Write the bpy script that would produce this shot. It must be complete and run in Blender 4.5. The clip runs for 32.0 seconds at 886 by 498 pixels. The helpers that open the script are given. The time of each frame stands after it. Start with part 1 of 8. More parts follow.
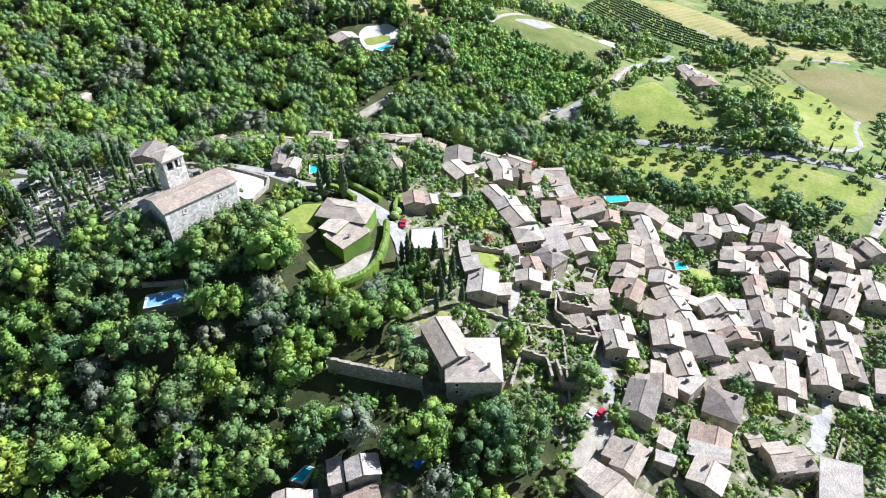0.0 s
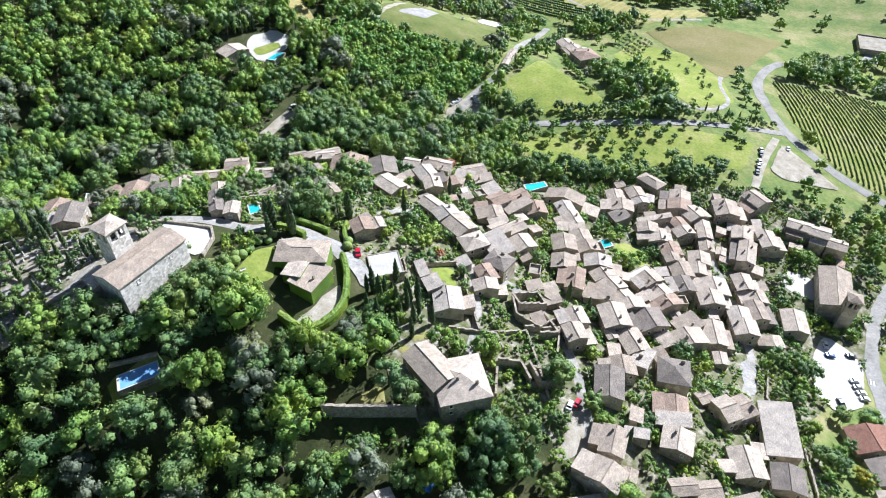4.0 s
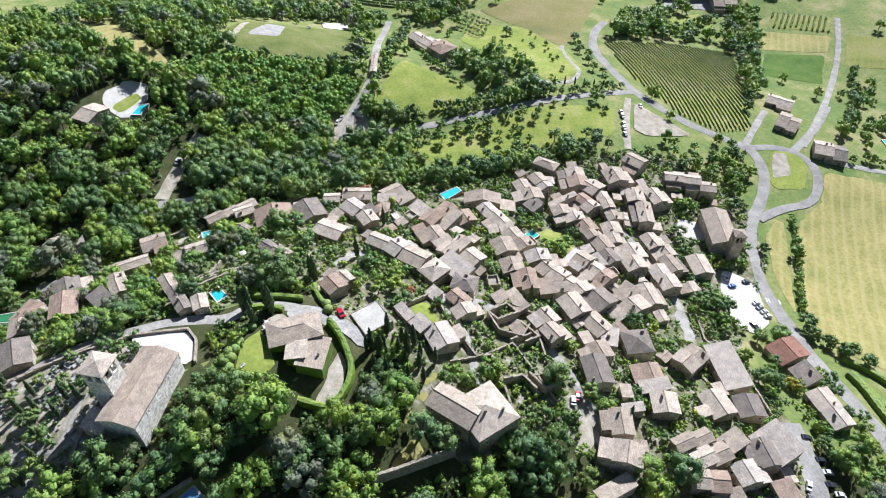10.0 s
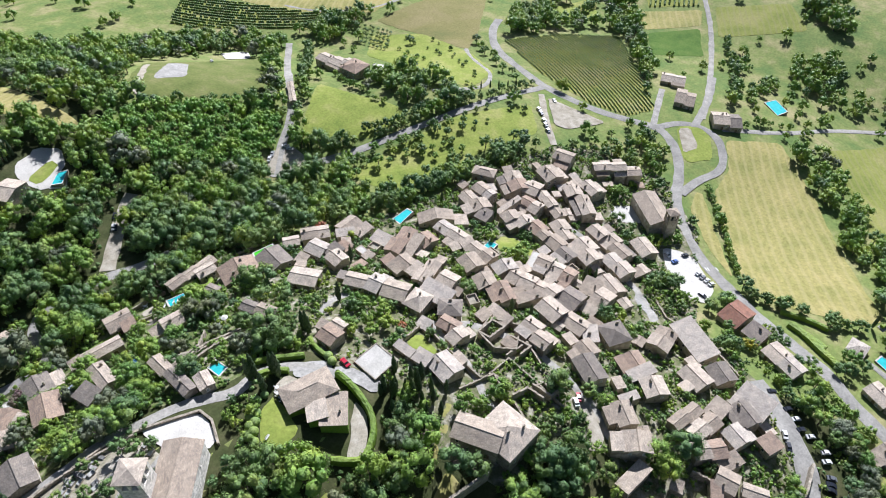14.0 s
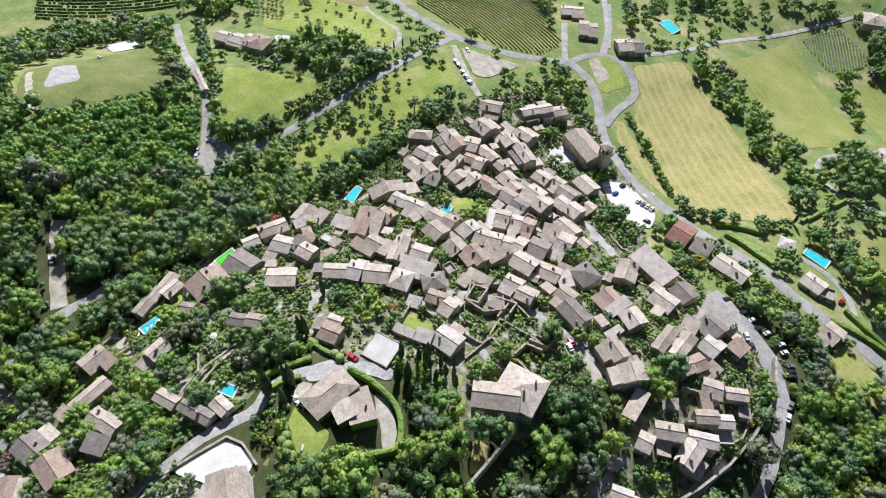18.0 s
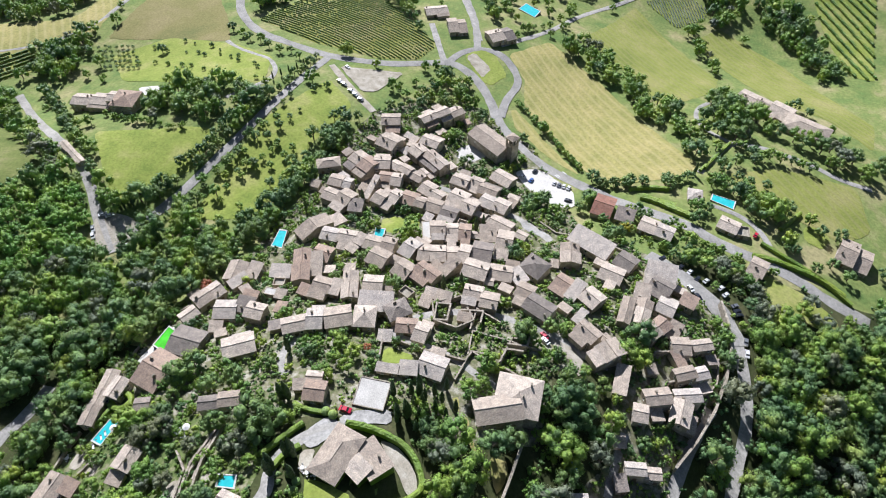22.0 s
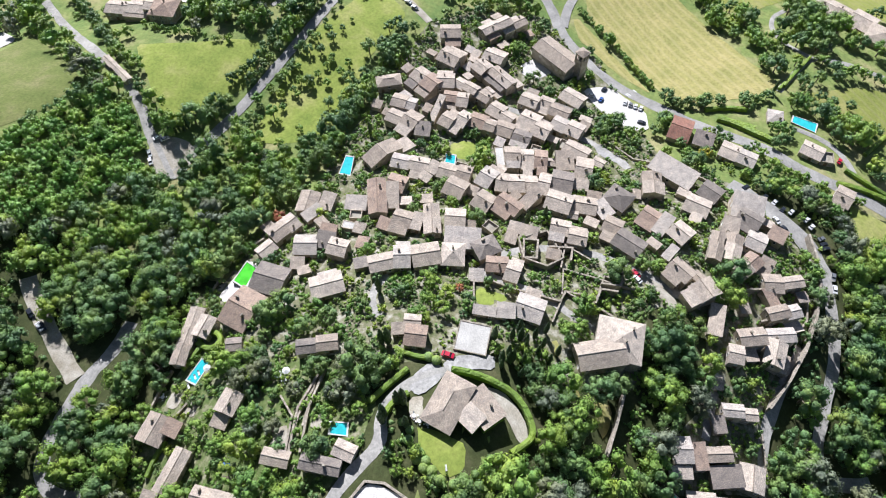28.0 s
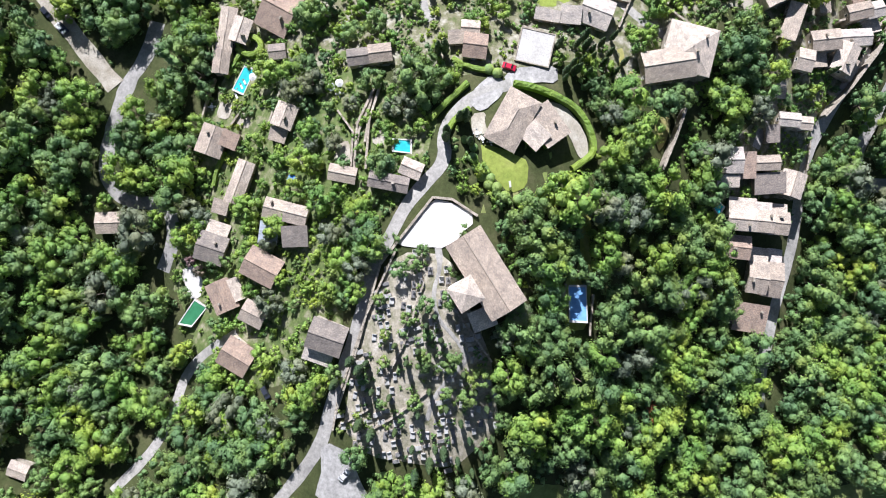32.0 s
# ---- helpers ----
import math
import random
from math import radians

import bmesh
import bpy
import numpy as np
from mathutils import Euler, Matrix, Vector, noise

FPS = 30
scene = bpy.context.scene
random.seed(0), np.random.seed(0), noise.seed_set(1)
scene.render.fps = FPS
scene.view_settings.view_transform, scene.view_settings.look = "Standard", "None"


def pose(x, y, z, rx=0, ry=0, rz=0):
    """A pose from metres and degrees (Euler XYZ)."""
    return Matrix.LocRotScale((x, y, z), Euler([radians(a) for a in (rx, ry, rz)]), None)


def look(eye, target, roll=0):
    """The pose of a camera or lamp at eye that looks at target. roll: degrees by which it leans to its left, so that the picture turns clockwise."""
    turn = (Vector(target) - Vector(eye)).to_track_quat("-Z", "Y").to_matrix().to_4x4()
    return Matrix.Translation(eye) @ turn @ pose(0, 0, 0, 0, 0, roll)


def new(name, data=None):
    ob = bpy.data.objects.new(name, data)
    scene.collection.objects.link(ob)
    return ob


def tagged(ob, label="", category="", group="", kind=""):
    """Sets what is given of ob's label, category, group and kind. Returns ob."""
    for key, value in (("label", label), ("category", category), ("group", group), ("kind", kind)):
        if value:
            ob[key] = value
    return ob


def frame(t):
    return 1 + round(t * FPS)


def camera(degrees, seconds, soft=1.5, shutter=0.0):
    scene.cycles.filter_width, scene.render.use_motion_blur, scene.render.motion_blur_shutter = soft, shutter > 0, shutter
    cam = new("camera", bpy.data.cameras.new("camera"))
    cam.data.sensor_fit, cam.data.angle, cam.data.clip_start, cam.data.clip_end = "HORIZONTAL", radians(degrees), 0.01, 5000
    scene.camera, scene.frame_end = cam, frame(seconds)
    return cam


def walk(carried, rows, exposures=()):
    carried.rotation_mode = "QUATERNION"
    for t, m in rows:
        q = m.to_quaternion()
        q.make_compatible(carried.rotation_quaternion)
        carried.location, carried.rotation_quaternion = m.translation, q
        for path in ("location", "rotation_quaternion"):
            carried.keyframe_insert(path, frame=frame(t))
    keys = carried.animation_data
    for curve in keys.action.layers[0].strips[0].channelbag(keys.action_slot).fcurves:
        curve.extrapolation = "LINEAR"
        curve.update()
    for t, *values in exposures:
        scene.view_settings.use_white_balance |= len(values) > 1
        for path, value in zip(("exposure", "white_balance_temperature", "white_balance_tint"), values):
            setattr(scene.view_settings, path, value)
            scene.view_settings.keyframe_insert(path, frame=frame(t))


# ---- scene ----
cam = camera(68.2, 32.0, soft=1.0)
METRES, EYE, TILT, LEAN, TURN = 240.0, 170.0, -39.2, 0.15, 0.0
ROWS = [
    (0.0, 0.0, 0.0, 0.0, -0.0, 0.0, -0.0),
    (0.5, -0.011, -0.0034, 0.0096, -1.16, -0.19, 0.92),
    (1.0, -0.0224, -0.0066, 0.0196, -2.29, -0.3, 1.84),
    (1.5, -0.034, -0.0094, 0.0296, -3.37, -0.32, 2.72),
    (2.0, -0.0455, -0.0122, 0.0395, -4.46, -0.69, 3.61),
    (2.5, -0.0573, -0.0145, 0.0496, -5.7, -1.5, 4.6),
    (3.0, -0.069, -0.0164, 0.0599, -7.39, -2.33, 5.94),
    (3.5, -0.0812, -0.0177, 0.0701, -9.04, -3.12, 7.23),
    (5.5, -0.1348, -0.0167, 0.114, -14.68, -5.56, 11.54),
    (6.0, -0.148, -0.0157, 0.1259, -16.03, -6.16, 12.55),
    (6.5, -0.1615, -0.0141, 0.1374, -17.43, -6.9, 13.56),
    (7.0, -0.1744, -0.0121, 0.1497, -18.87, -7.71, 14.61),
    (7.5, -0.1873, -0.0097, 0.1621, -20.29, -8.38, 15.61),
    (8.0, -0.2001, -0.0068, 0.1747, -21.7, -8.91, 16.57),
    (8.5, -0.2125, -0.0037, 0.1876, -23.0, -9.28, 17.46),
    (9.0, -0.2246, -0.0006, 0.2005, -24.23, -9.68, 18.28),
    (9.5, -0.2366, 0.0026, 0.2135, -25.53, -10.26, 19.14),
    (10.0, -0.2485, 0.0064, 0.2267, -26.88, -10.9, 19.99),
    (10.5, -0.2597, 0.0103, 0.2401, -28.28, -11.55, 20.88),
    (11.0, -0.2708, 0.0143, 0.2537, -29.74, -12.23, 21.78),
    (11.5, -0.2815, 0.0188, 0.2673, -31.22, -12.93, 22.7),
    (12.0, -0.2918, 0.0236, 0.2812, -32.71, -13.63, 23.58),
    (12.5, -0.3019, 0.0282, 0.295, -34.19, -14.21, 24.43),
    (13.0, -0.3116, 0.0333, 0.309, -35.68, -14.82, 25.26),
    (13.5, -0.3205, 0.0386, 0.3231, -37.2, -15.6, 26.11),
    (14.0, -0.3291, 0.0445, 0.3372, -38.75, -16.59, 26.91),
    (14.5, -0.3379, 0.0508, 0.351, -40.38, -17.86, 27.71),
    (16.5, -0.3661, 0.079, 0.4059, -47.1, -23.79, 30.78),
    (17.0, -0.3718, 0.0866, 0.4188, -48.87, -25.38, 31.51),
    (17.5, -0.3766, 0.0946, 0.4316, -50.73, -27.05, 32.23),
    (18.0, -0.381, 0.103, 0.4438, -52.57, -28.56, 32.87),
    (18.5, -0.3849, 0.1115, 0.4554, -54.3, -29.48, 33.45),
    (19.0, -0.3881, 0.1208, 0.4659, -55.14, -29.95, 33.71),
    (19.5, -0.3911, 0.1303, 0.4751, -55.17, -29.95, 33.73),
    (20.0, -0.3932, 0.14, 0.4833, -56.15, -30.51, 34.07),
    (20.5, -0.3937, 0.1512, 0.4921, -62.53, -34.16, 35.95),
    (21.0, -0.3942, 0.165, 0.5022, -70.38, -38.82, 37.59),
    (21.5, -0.3932, 0.1792, 0.5133, -72.11, -39.86, 37.87),
    (22.0, -0.3913, 0.1925, 0.5244, -72.08, -39.85, 37.91),
    (22.5, -0.3895, 0.2046, 0.5341, -72.09, -39.87, 37.89),
    (23.0, -0.3884, 0.2152, 0.5427, -72.09, -39.86, 37.9),
    (23.5, -0.3867, 0.225, 0.5504, -72.05, -39.82, 37.88),
    (24.0, -0.3845, 0.2343, 0.5583, -72.02, -39.79, 37.87),
    (24.5, -0.3823, 0.2436, 0.5656, -71.98, -39.74, 37.85),
    (26.5, -0.3691, 0.2796, 0.5964, -71.86, -40.1, 37.85),
    (27.0, -0.3643, 0.2886, 0.6035, -71.82, -42.57, 37.87),
    (27.5, -0.3594, 0.2982, 0.6111, -71.8, -45.34, 37.86),
    (28.0, -0.3533, 0.3075, 0.6196, -71.81, -48.68, 37.85),
    (28.5, -0.3479, 0.3172, 0.6274, -71.82, -52.36, 37.81),
    (29.0, -0.3419, 0.3264, 0.635, -71.85, -56.07, 37.83),
    (29.5, -0.337, 0.3358, 0.6424, -71.87, -59.65, 37.8),
    (30.0, -0.3294, 0.344, 0.65, -71.89, -63.35, 37.84),
    (30.5, -0.3243, 0.3536, 0.6574, -71.93, -66.9, 37.78),
    (31.0, -0.3183, 0.3626, 0.6648, -71.97, -70.53, 37.75),
    (31.5, -0.3118, 0.3713, 0.6721, -72.02, -74.26, 37.74),
    (32.0, -0.3036, 0.3806, 0.6795, -72.09, -78.11, 37.71),
]
walk(cam, [(t, pose(0, 0, EYE, TILT, LEAN, TURN) @ pose(METRES * x, METRES * y, METRES * z, 90 + pitch, roll, yaw)) for t, x, y, z, yaw, pitch, roll in ROWS],
     exposures=((0.0, 1.2, 5780, 12), (6.0, 1.02, 5850, 12), (11.0, 0.87, 5960, 13), (20.0, 0.78, 5980, 14), (30.0, 0.95, 5980, 14), (32.0, 1.05, 5990, 16)))

# light: high afternoon sun over the valley, clear sky
SUN_FROM = Vector((0.708, 0.376, 0.597)).normalized()
world = bpy.data.worlds.new("sky")
scene.world = world
world.use_nodes = True
wn = world.node_tree.nodes
sky = wn.new("ShaderNodeTexSky")
sky.sky_type = "NISHITA"
sky.sun_disc = False
sky.sun_elevation = math.asin(SUN_FROM.z)
sky.sun_rotation = math.atan2(SUN_FROM.x, SUN_FROM.y)
world.node_tree.links.new(sky.outputs[0], wn["Background"].inputs[0])
wn["Background"].inputs[1].default_value = 0.04
sun = new("sun", bpy.data.lights.new("sun", "SUN"))
sun.data.energy, sun.data.angle, sun.data.color = 5.0, radians(0.53), (1.0, 0.985, 0.97)
sun.matrix_world = look(SUN_FROM * 500, (0, 0, 0))

rng = np.random.default_rng(7)


# ---- materials ----
def nodes_of(name, rough=0.9, metal=0.0, spec=0.25):
    m = bpy.data.materials.new(name)
    m.use_nodes = True
    t = m.node_tree
    b = t.nodes["Principled BSDF"]
    b.inputs["Roughness"].default_value, b.inputs["Metallic"].default_value = rough, metal
    b.inputs["Specular IOR Level"].default_value = spec
    return m, t, b


def noise_node(t, scale, detail=4.0, rough=0.6, coord=None):
    n = t.nodes.new("ShaderNodeTexNoise")
    n.inputs["Scale"].default_value, n.inputs["Detail"].default_value, n.inputs["Roughness"].default_value = scale, detail, rough
    if coord is not None:
        t.links.new(coord, n.inputs["Vector"])
    return n.outputs["Fac"]


def ramp(t, fac, *stops):
    r = t.nodes.new("ShaderNodeValToRGB")
    el = r.color_ramp.elements
    while len(el) < len(stops):
        el.new(0.5)
    for e, (p, c) in zip(el, stops):
        e.position, e.color = p, (*c, 1.0)
    t.links.new(fac, r.inputs[0])
    return r.outputs[0]


def mix(t, fac, a, b, mode="MIX"):
    n = t.nodes.new("ShaderNodeMix")
    n.data_type, n.blend_type = "RGBA", mode
    for sock, v in ((n.inputs[0], fac), (n.inputs[6], a), (n.inputs[7], b)):
        if isinstance(v, (int, float)):
            sock.default_value = v
        elif isinstance(v, tuple):
            sock.default_value = (*v, 1.0)
        else:
            t.links.new(v, sock)
    return n.outputs[2]


def bump(t, b, height, strength, distance):
    n = t.nodes.new("ShaderNodeBump")
    n.inputs["Strength"].default_value, n.inputs["Distance"].default_value = strength, distance
    t.links.new(height, n.inputs["Height"])
    t.links.new(n.outputs[0], b.inputs["Normal"])


def world_pos(t):
    return t.nodes.new("ShaderNodeNewGeometry").outputs["Position"]


def object_random(t):
    return t.nodes.new("ShaderNodeObjectInfo").outputs["Random"]


def earth(name, dark, mid, light, patch=0.05, grain=1.2, depth=0.25, extra=None):
    """Soil, grass or gravel: patches of metres and grain of decimetres."""
    m, t, b = nodes_of(name, 0.95, 0, 0.15)
    p = world_pos(t)
    broad = ramp(t, noise_node(t, patch, 5, 0.62, p), (0.32, dark), (0.5, mid), (0.68, light))
    fine = ramp(t, noise_node(t, grain, 4, 0.7, p), (0.25, (0.65, 0.65, 0.65)), (0.75, (1.22, 1.22, 1.22)))
    col = mix(t, 1.0, broad, fine, "MULTIPLY")
    if extra:
        col = extra(t, p, col)
    t.links.new(col, b.inputs["Base Color"])
    bump(t, b, noise_node(t, grain * 1.7, 5, 0.7, p), 0.6, depth)
    return m


def mow_lines(angle, spacing, tone, amount):
    """Parallel lines left by the mower or the tractor."""
    def add(t, p, col):
        mp = t.nodes.new("ShaderNodeMapping")
        mp.inputs["Rotation"].default_value[2] = radians(angle)
        t.links.new(p, mp.inputs["Vector"])
        w = t.nodes.new("ShaderNodeTexWave")
        w.inputs["Scale"].default_value = 0.314 / spacing
        w.inputs["Distortion"].default_value, w.inputs["Detail"].default_value, w.inputs["Detail Scale"].default_value = 3.5, 4, 0.5
        t.links.new(mp.outputs[0], w.inputs["Vector"])
        f = ramp(t, w.outputs["Fac"], (0.55, (0, 0, 0)), (0.95, (amount, amount, amount)))
        return mix(t, f, col, tone)
    return add


HAY_LINES = 54
M = {}
M["ground"] = earth("wild_ground", (0.106, 0.168, 0.047), (0.174, 0.213, 0.065), (0.302, 0.274, 0.134), 0.045, 0.5, 0.25)
M["graves"] = earth("cemetery_ground", (0.156, 0.160, 0.088), (0.312, 0.282, 0.213), (0.468, 0.429, 0.362), 0.25, 1.5, 0.08)
M["yard"] = earth("village_ground", (0.072, 0.101, 0.029), (0.167, 0.161, 0.095), (0.360, 0.340, 0.279), 0.3, 1.6, 0.1)
M["garden"] = earth("garden_soil", (0.065, 0.105, 0.028), (0.115, 0.145, 0.05), (0.27, 0.25, 0.17), 0.3, 1.6, 0.1)
# leaf litter, its colour taken down for the shade between the trees
M["litter"] = earth("shade_darkened_litter", (0.035, 0.045, 0.016), (0.055, 0.065, 0.024), (0.085, 0.085, 0.04), 0.12, 1.2)
M["hay"] = earth("mown_hay", (0.215, 0.217, 0.069), (0.280, 0.259, 0.092), (0.345, 0.299, 0.121), 0.05, 0.6, 0.08, mow_lines(HAY_LINES, 5.5, (0.40, 0.35, 0.18), 0.3))
M["green"] = earth("green_meadow", (0.155, 0.184, 0.041), (0.207, 0.228, 0.055), (0.262, 0.253, 0.090), 0.04, 0.9, 0.08, mow_lines(HAY_LINES, 5, (0.225, 0.212, 0.10), 0.35))
M["lush"] = earth("lush_grass", (0.160, 0.211, 0.041), (0.223, 0.264, 0.057), (0.299, 0.299, 0.103), 0.05, 0.7, 0.08)
M["turf"] = M["lush"]
M["pitch"] = earth("worn_sports_turf", (0.095, 0.125, 0.032), (0.135, 0.158, 0.046), (0.185, 0.185, 0.075), 0.06, 0.8, 0.06)
M["vine"] = earth("vineyard_soil", (0.185, 0.220, 0.046), (0.241, 0.259, 0.064), (0.302, 0.281, 0.121), 0.06, 0.9, 0.1)
M["crop"] = earth("crop_rows", (0.055, 0.115, 0.018), (0.080, 0.145, 0.024), (0.11, 0.165, 0.035), 0.08, 1.2, 0.2)
M["gravel"] = earth("pale_gravel", (0.240, 0.210, 0.156), (0.336, 0.305, 0.246), (0.416, 0.383, 0.321), 0.22, 2.2, 0.05)
M["fallow"] = earth("fallow_field", (0.144, 0.151, 0.053), (0.196, 0.181, 0.068), (0.236, 0.204, 0.094), 0.03, 0.8, 0.1)
M["paved"] = earth("pale_concrete", (0.255, 0.248, 0.233), (0.310, 0.300, 0.282), (0.360, 0.350, 0.330), 0.2, 0.8, 0.01)
M["white"] = earth("limestone_gravel", (0.450, 0.430, 0.392), (0.513, 0.492, 0.450), (0.567, 0.545, 0.500), 0.2, 2.5, 0.02)
M["asphalt"] = earth("worn_asphalt", (0.205, 0.198, 0.183), (0.275, 0.265, 0.244), (0.335, 0.322, 0.296), 0.12, 1.1, 0.01)
M["lane"] = earth("pale_lane", (0.235, 0.225, 0.206), (0.31, 0.297, 0.27), (0.385, 0.366, 0.334), 0.2, 1.1, 0.01)


def foliage(name, dark, mid, light, warm=(1.22, 1.07, 0.85), grain=2.0):
    """Leaves: tone differs from tree to tree, from clump to clump and leaf by leaf."""
    m, t, b = nodes_of(name, 0.5, 0, 0.4)
    p = world_pos(t)
    tree = ramp(t, noise_node(t, 0.1, 2, 0.5, p), (0.34, dark), (0.5, mid), (0.66, light))
    hue = ramp(t, noise_node(t, 0.11, 1, 0.4, p), (0.42, (0.94, 1.0, 1.1)), (0.53, (1.0, 1.0, 1.0)), (0.66, warm))
    g = t.nodes.new("ShaderNodeNewGeometry")
    isl = ramp(t, g.outputs["Random Per Island"], (0.0, (0.84, 0.85, 0.85)), (1.0, (1.16, 1.15, 1.12)))
    leaf = ramp(t, noise_node(t, grain, 5, 0.75, p), (0.36, (0.72, 0.74, 0.74)), (0.66, (1.26, 1.24, 1.2)))
    col = mix(t, 1.0, mix(t, 1.0, mix(t, 1.0, tree, hue, "MULTIPLY"), isl, "MULTIPLY"), leaf, "MULTIPLY")
    t.links.new(col, b.inputs["Base Color"])
    thin = t.nodes.new("ShaderNodeBsdfTranslucent")
    t.links.new(mix(t, 1.0, col, (1.3, 1.35, 0.8), "MULTIPLY"), thin.inputs["Color"])
    both = t.nodes.new("ShaderNodeMixShader")
    both.inputs[0].default_value = 0.12
    t.links.new(b.outputs[0], both.inputs[1])
    t.links.new(thin.outputs[0], both.inputs[2])
    t.links.new(both.outputs[0], t.nodes["Material Output"].inputs["Surface"])
    bump(t, b, noise_node(t, grain * 1.1, 4, 0.75, p), 0.7, 0.45)
    return m


M["oak"] = foliage("oak_leaves", (0.084, 0.156, 0.058), (0.130, 0.219, 0.069), (0.198, 0.293, 0.077))
M["young"] = foliage("young_leaves", (0.165, 0.310, 0.070), (0.215, 0.370, 0.075), (0.280, 0.420, 0.085))
M["bright"] = foliage("garden_leaves", (0.122, 0.230, 0.045), (0.185, 0.297, 0.049), (0.271, 0.366, 0.062))
M["olive"] = foliage("olive_leaves", (0.120, 0.147, 0.090), (0.166, 0.189, 0.115), (0.215, 0.239, 0.149), (1.1, 1.05, 0.9))
M["cypress"] = foliage("cypress_leaves", (0.045, 0.080, 0.034), (0.062, 0.102, 0.040), (0.082, 0.122, 0.046), (1.1, 1.05, 0.9), 2.6)
M["hedge"] = foliage("hedge_leaves", (0.115, 0.190, 0.022), (0.160, 0.250, 0.028), (0.215, 0.290, 0.040), (1.1, 1.05, 0.9), 2.6)
M["vineleaf"] = foliage("vine_leaves", (0.075, 0.145, 0.026), (0.100, 0.178, 0.030), (0.140, 0.215, 0.040), (1.2, 1.1, 0.8), 2.2)
M["ivy"] = foliage("ivy_leaves", (0.110, 0.200, 0.030), (0.155, 0.262, 0.038), (0.22, 0.31, 0.052), (1.1, 1.05, 0.9), 2.6)
M["rust"] = foliage("dry_red_leaves", (0.26, 0.085, 0.04), (0.33, 0.115, 0.055), (0.38, 0.15, 0.07), (1.1, 1.0, 0.9))
M["gold"] = foliage("yellow_leaves", (0.28, 0.27, 0.03), (0.36, 0.34, 0.03), (0.42, 0.38, 0.05), (1.1, 1.0, 0.9))
M["pink"] = foliage("pink_blossom_leaves", (0.16, 0.13, 0.09), (0.25, 0.15, 0.14), (0.34, 0.2, 0.19), (1.1, 1.0, 0.9))
M["lavender"] = foliage("grey_green_leaves", (0.12, 0.15, 0.10), (0.16, 0.19, 0.13), (0.20, 0.23, 0.16), (1.1, 1.05, 0.9))


def bark():
    m, t, b = nodes_of("bark", 0.95)
    p = world_pos(t)
    t.links.new(ramp(t, noise_node(t, 2.5, 4, 0.7, p), (0.3, (0.08, 0.06, 0.045)), (0.7, (0.19, 0.16, 0.125))), b.inputs["Base Color"])
    return m


M["bark"] = bark()


def roof_tiles(name, low, mid, high, lichen):
    """Canal tiles: ribs down the slope, courses across it, each tile its own tone, grey lichen in patches."""
    m, t, b = nodes_of(name, 0.92, 0, 0.15)
    uv = t.nodes.new("ShaderNodeUVMap")
    uv.uv_map = "slope"
    br = t.nodes.new("ShaderNodeTexBrick")
    br.offset, br.squash = 0.5, 1.0
    br.inputs["Scale"].default_value = 1.0
    br.inputs["Brick Width"].default_value, br.inputs["Row Height"].default_value = 0.42, 0.24
    br.inputs["Mortar Size"].default_value, br.inputs["Mortar Smooth"].default_value = 0.035, 0.4
    br.inputs["Color1"].default_value, br.inputs["Color2"].default_value = (0.72, 0.72, 0.72, 1), (1.26, 1.24, 1.2, 1)
    br.inputs["Mortar"].default_value = (0.55, 0.53, 0.52, 1)
    sw = t.nodes.new("ShaderNodeVectorMath")
    sw.operation = "MULTIPLY"
    sw.inputs[1].default_value = (1, 1, 0)
    t.links.new(uv.outputs[0], sw.inputs[0])
    t.links.new(sw.outputs[0], br.inputs["Vector"])
    p = world_pos(t)
    base = ramp(t, object_random(t), (0.0, low), (0.5, mid), (1.0, high))
    patch = ramp(t, noise_node(t, 0.35, 5, 0.7, p), (0.36, (0.74, 0.74, 0.76)), (0.62, (1.12, 1.1, 1.08)))
    col = mix(t, 1.0, mix(t, 1.0, base, patch, "MULTIPLY"), br.outputs["Color"], "MULTIPLY")
    spots = ramp(t, noise_node(t, 1.3, 6, 0.75, p), (0.52, (0, 0, 0)), (0.66, (0.6, 0.6, 0.6)))
    col = mix(t, spots, col, lichen)
    t.links.new(col, b.inputs["Base Color"])
    bump(t, b, br.outputs["Fac"], 0.5, 0.05)
    return m


M["roof_pale"] = roof_tiles("weathered_tiles", (0.395, 0.333, 0.270), (0.505, 0.435, 0.358), (0.615, 0.54, 0.455), (0.37, 0.337, 0.29))
M["roof_white"] = roof_tiles("bleached_tiles", (0.539, 0.488, 0.428), (0.558, 0.507, 0.446), (0.577, 0.525, 0.470), (0.391, 0.372, 0.335))
M["roof_warm"] = roof_tiles("warm_brown_tiles", (0.42, 0.35, 0.285), (0.44, 0.37, 0.30), (0.46, 0.385, 0.315), (0.36, 0.31, 0.26))
M["roof_dark"] = roof_tiles("dark_tiles", (0.242, 0.216, 0.190), (0.284, 0.253, 0.221), (0.327, 0.284, 0.248), (0.200, 0.190, 0.179))
M["roof_rosy"] = roof_tiles("rosy_tiles", (0.379, 0.290, 0.227), (0.405, 0.310, 0.244), (0.432, 0.332, 0.263), (0.316, 0.274, 0.237))
M["roof_orange"] = roof_tiles("red_tiles", (0.33, 0.175, 0.13), (0.36, 0.20, 0.145), (0.38, 0.22, 0.16), (0.27, 0.22, 0.19))


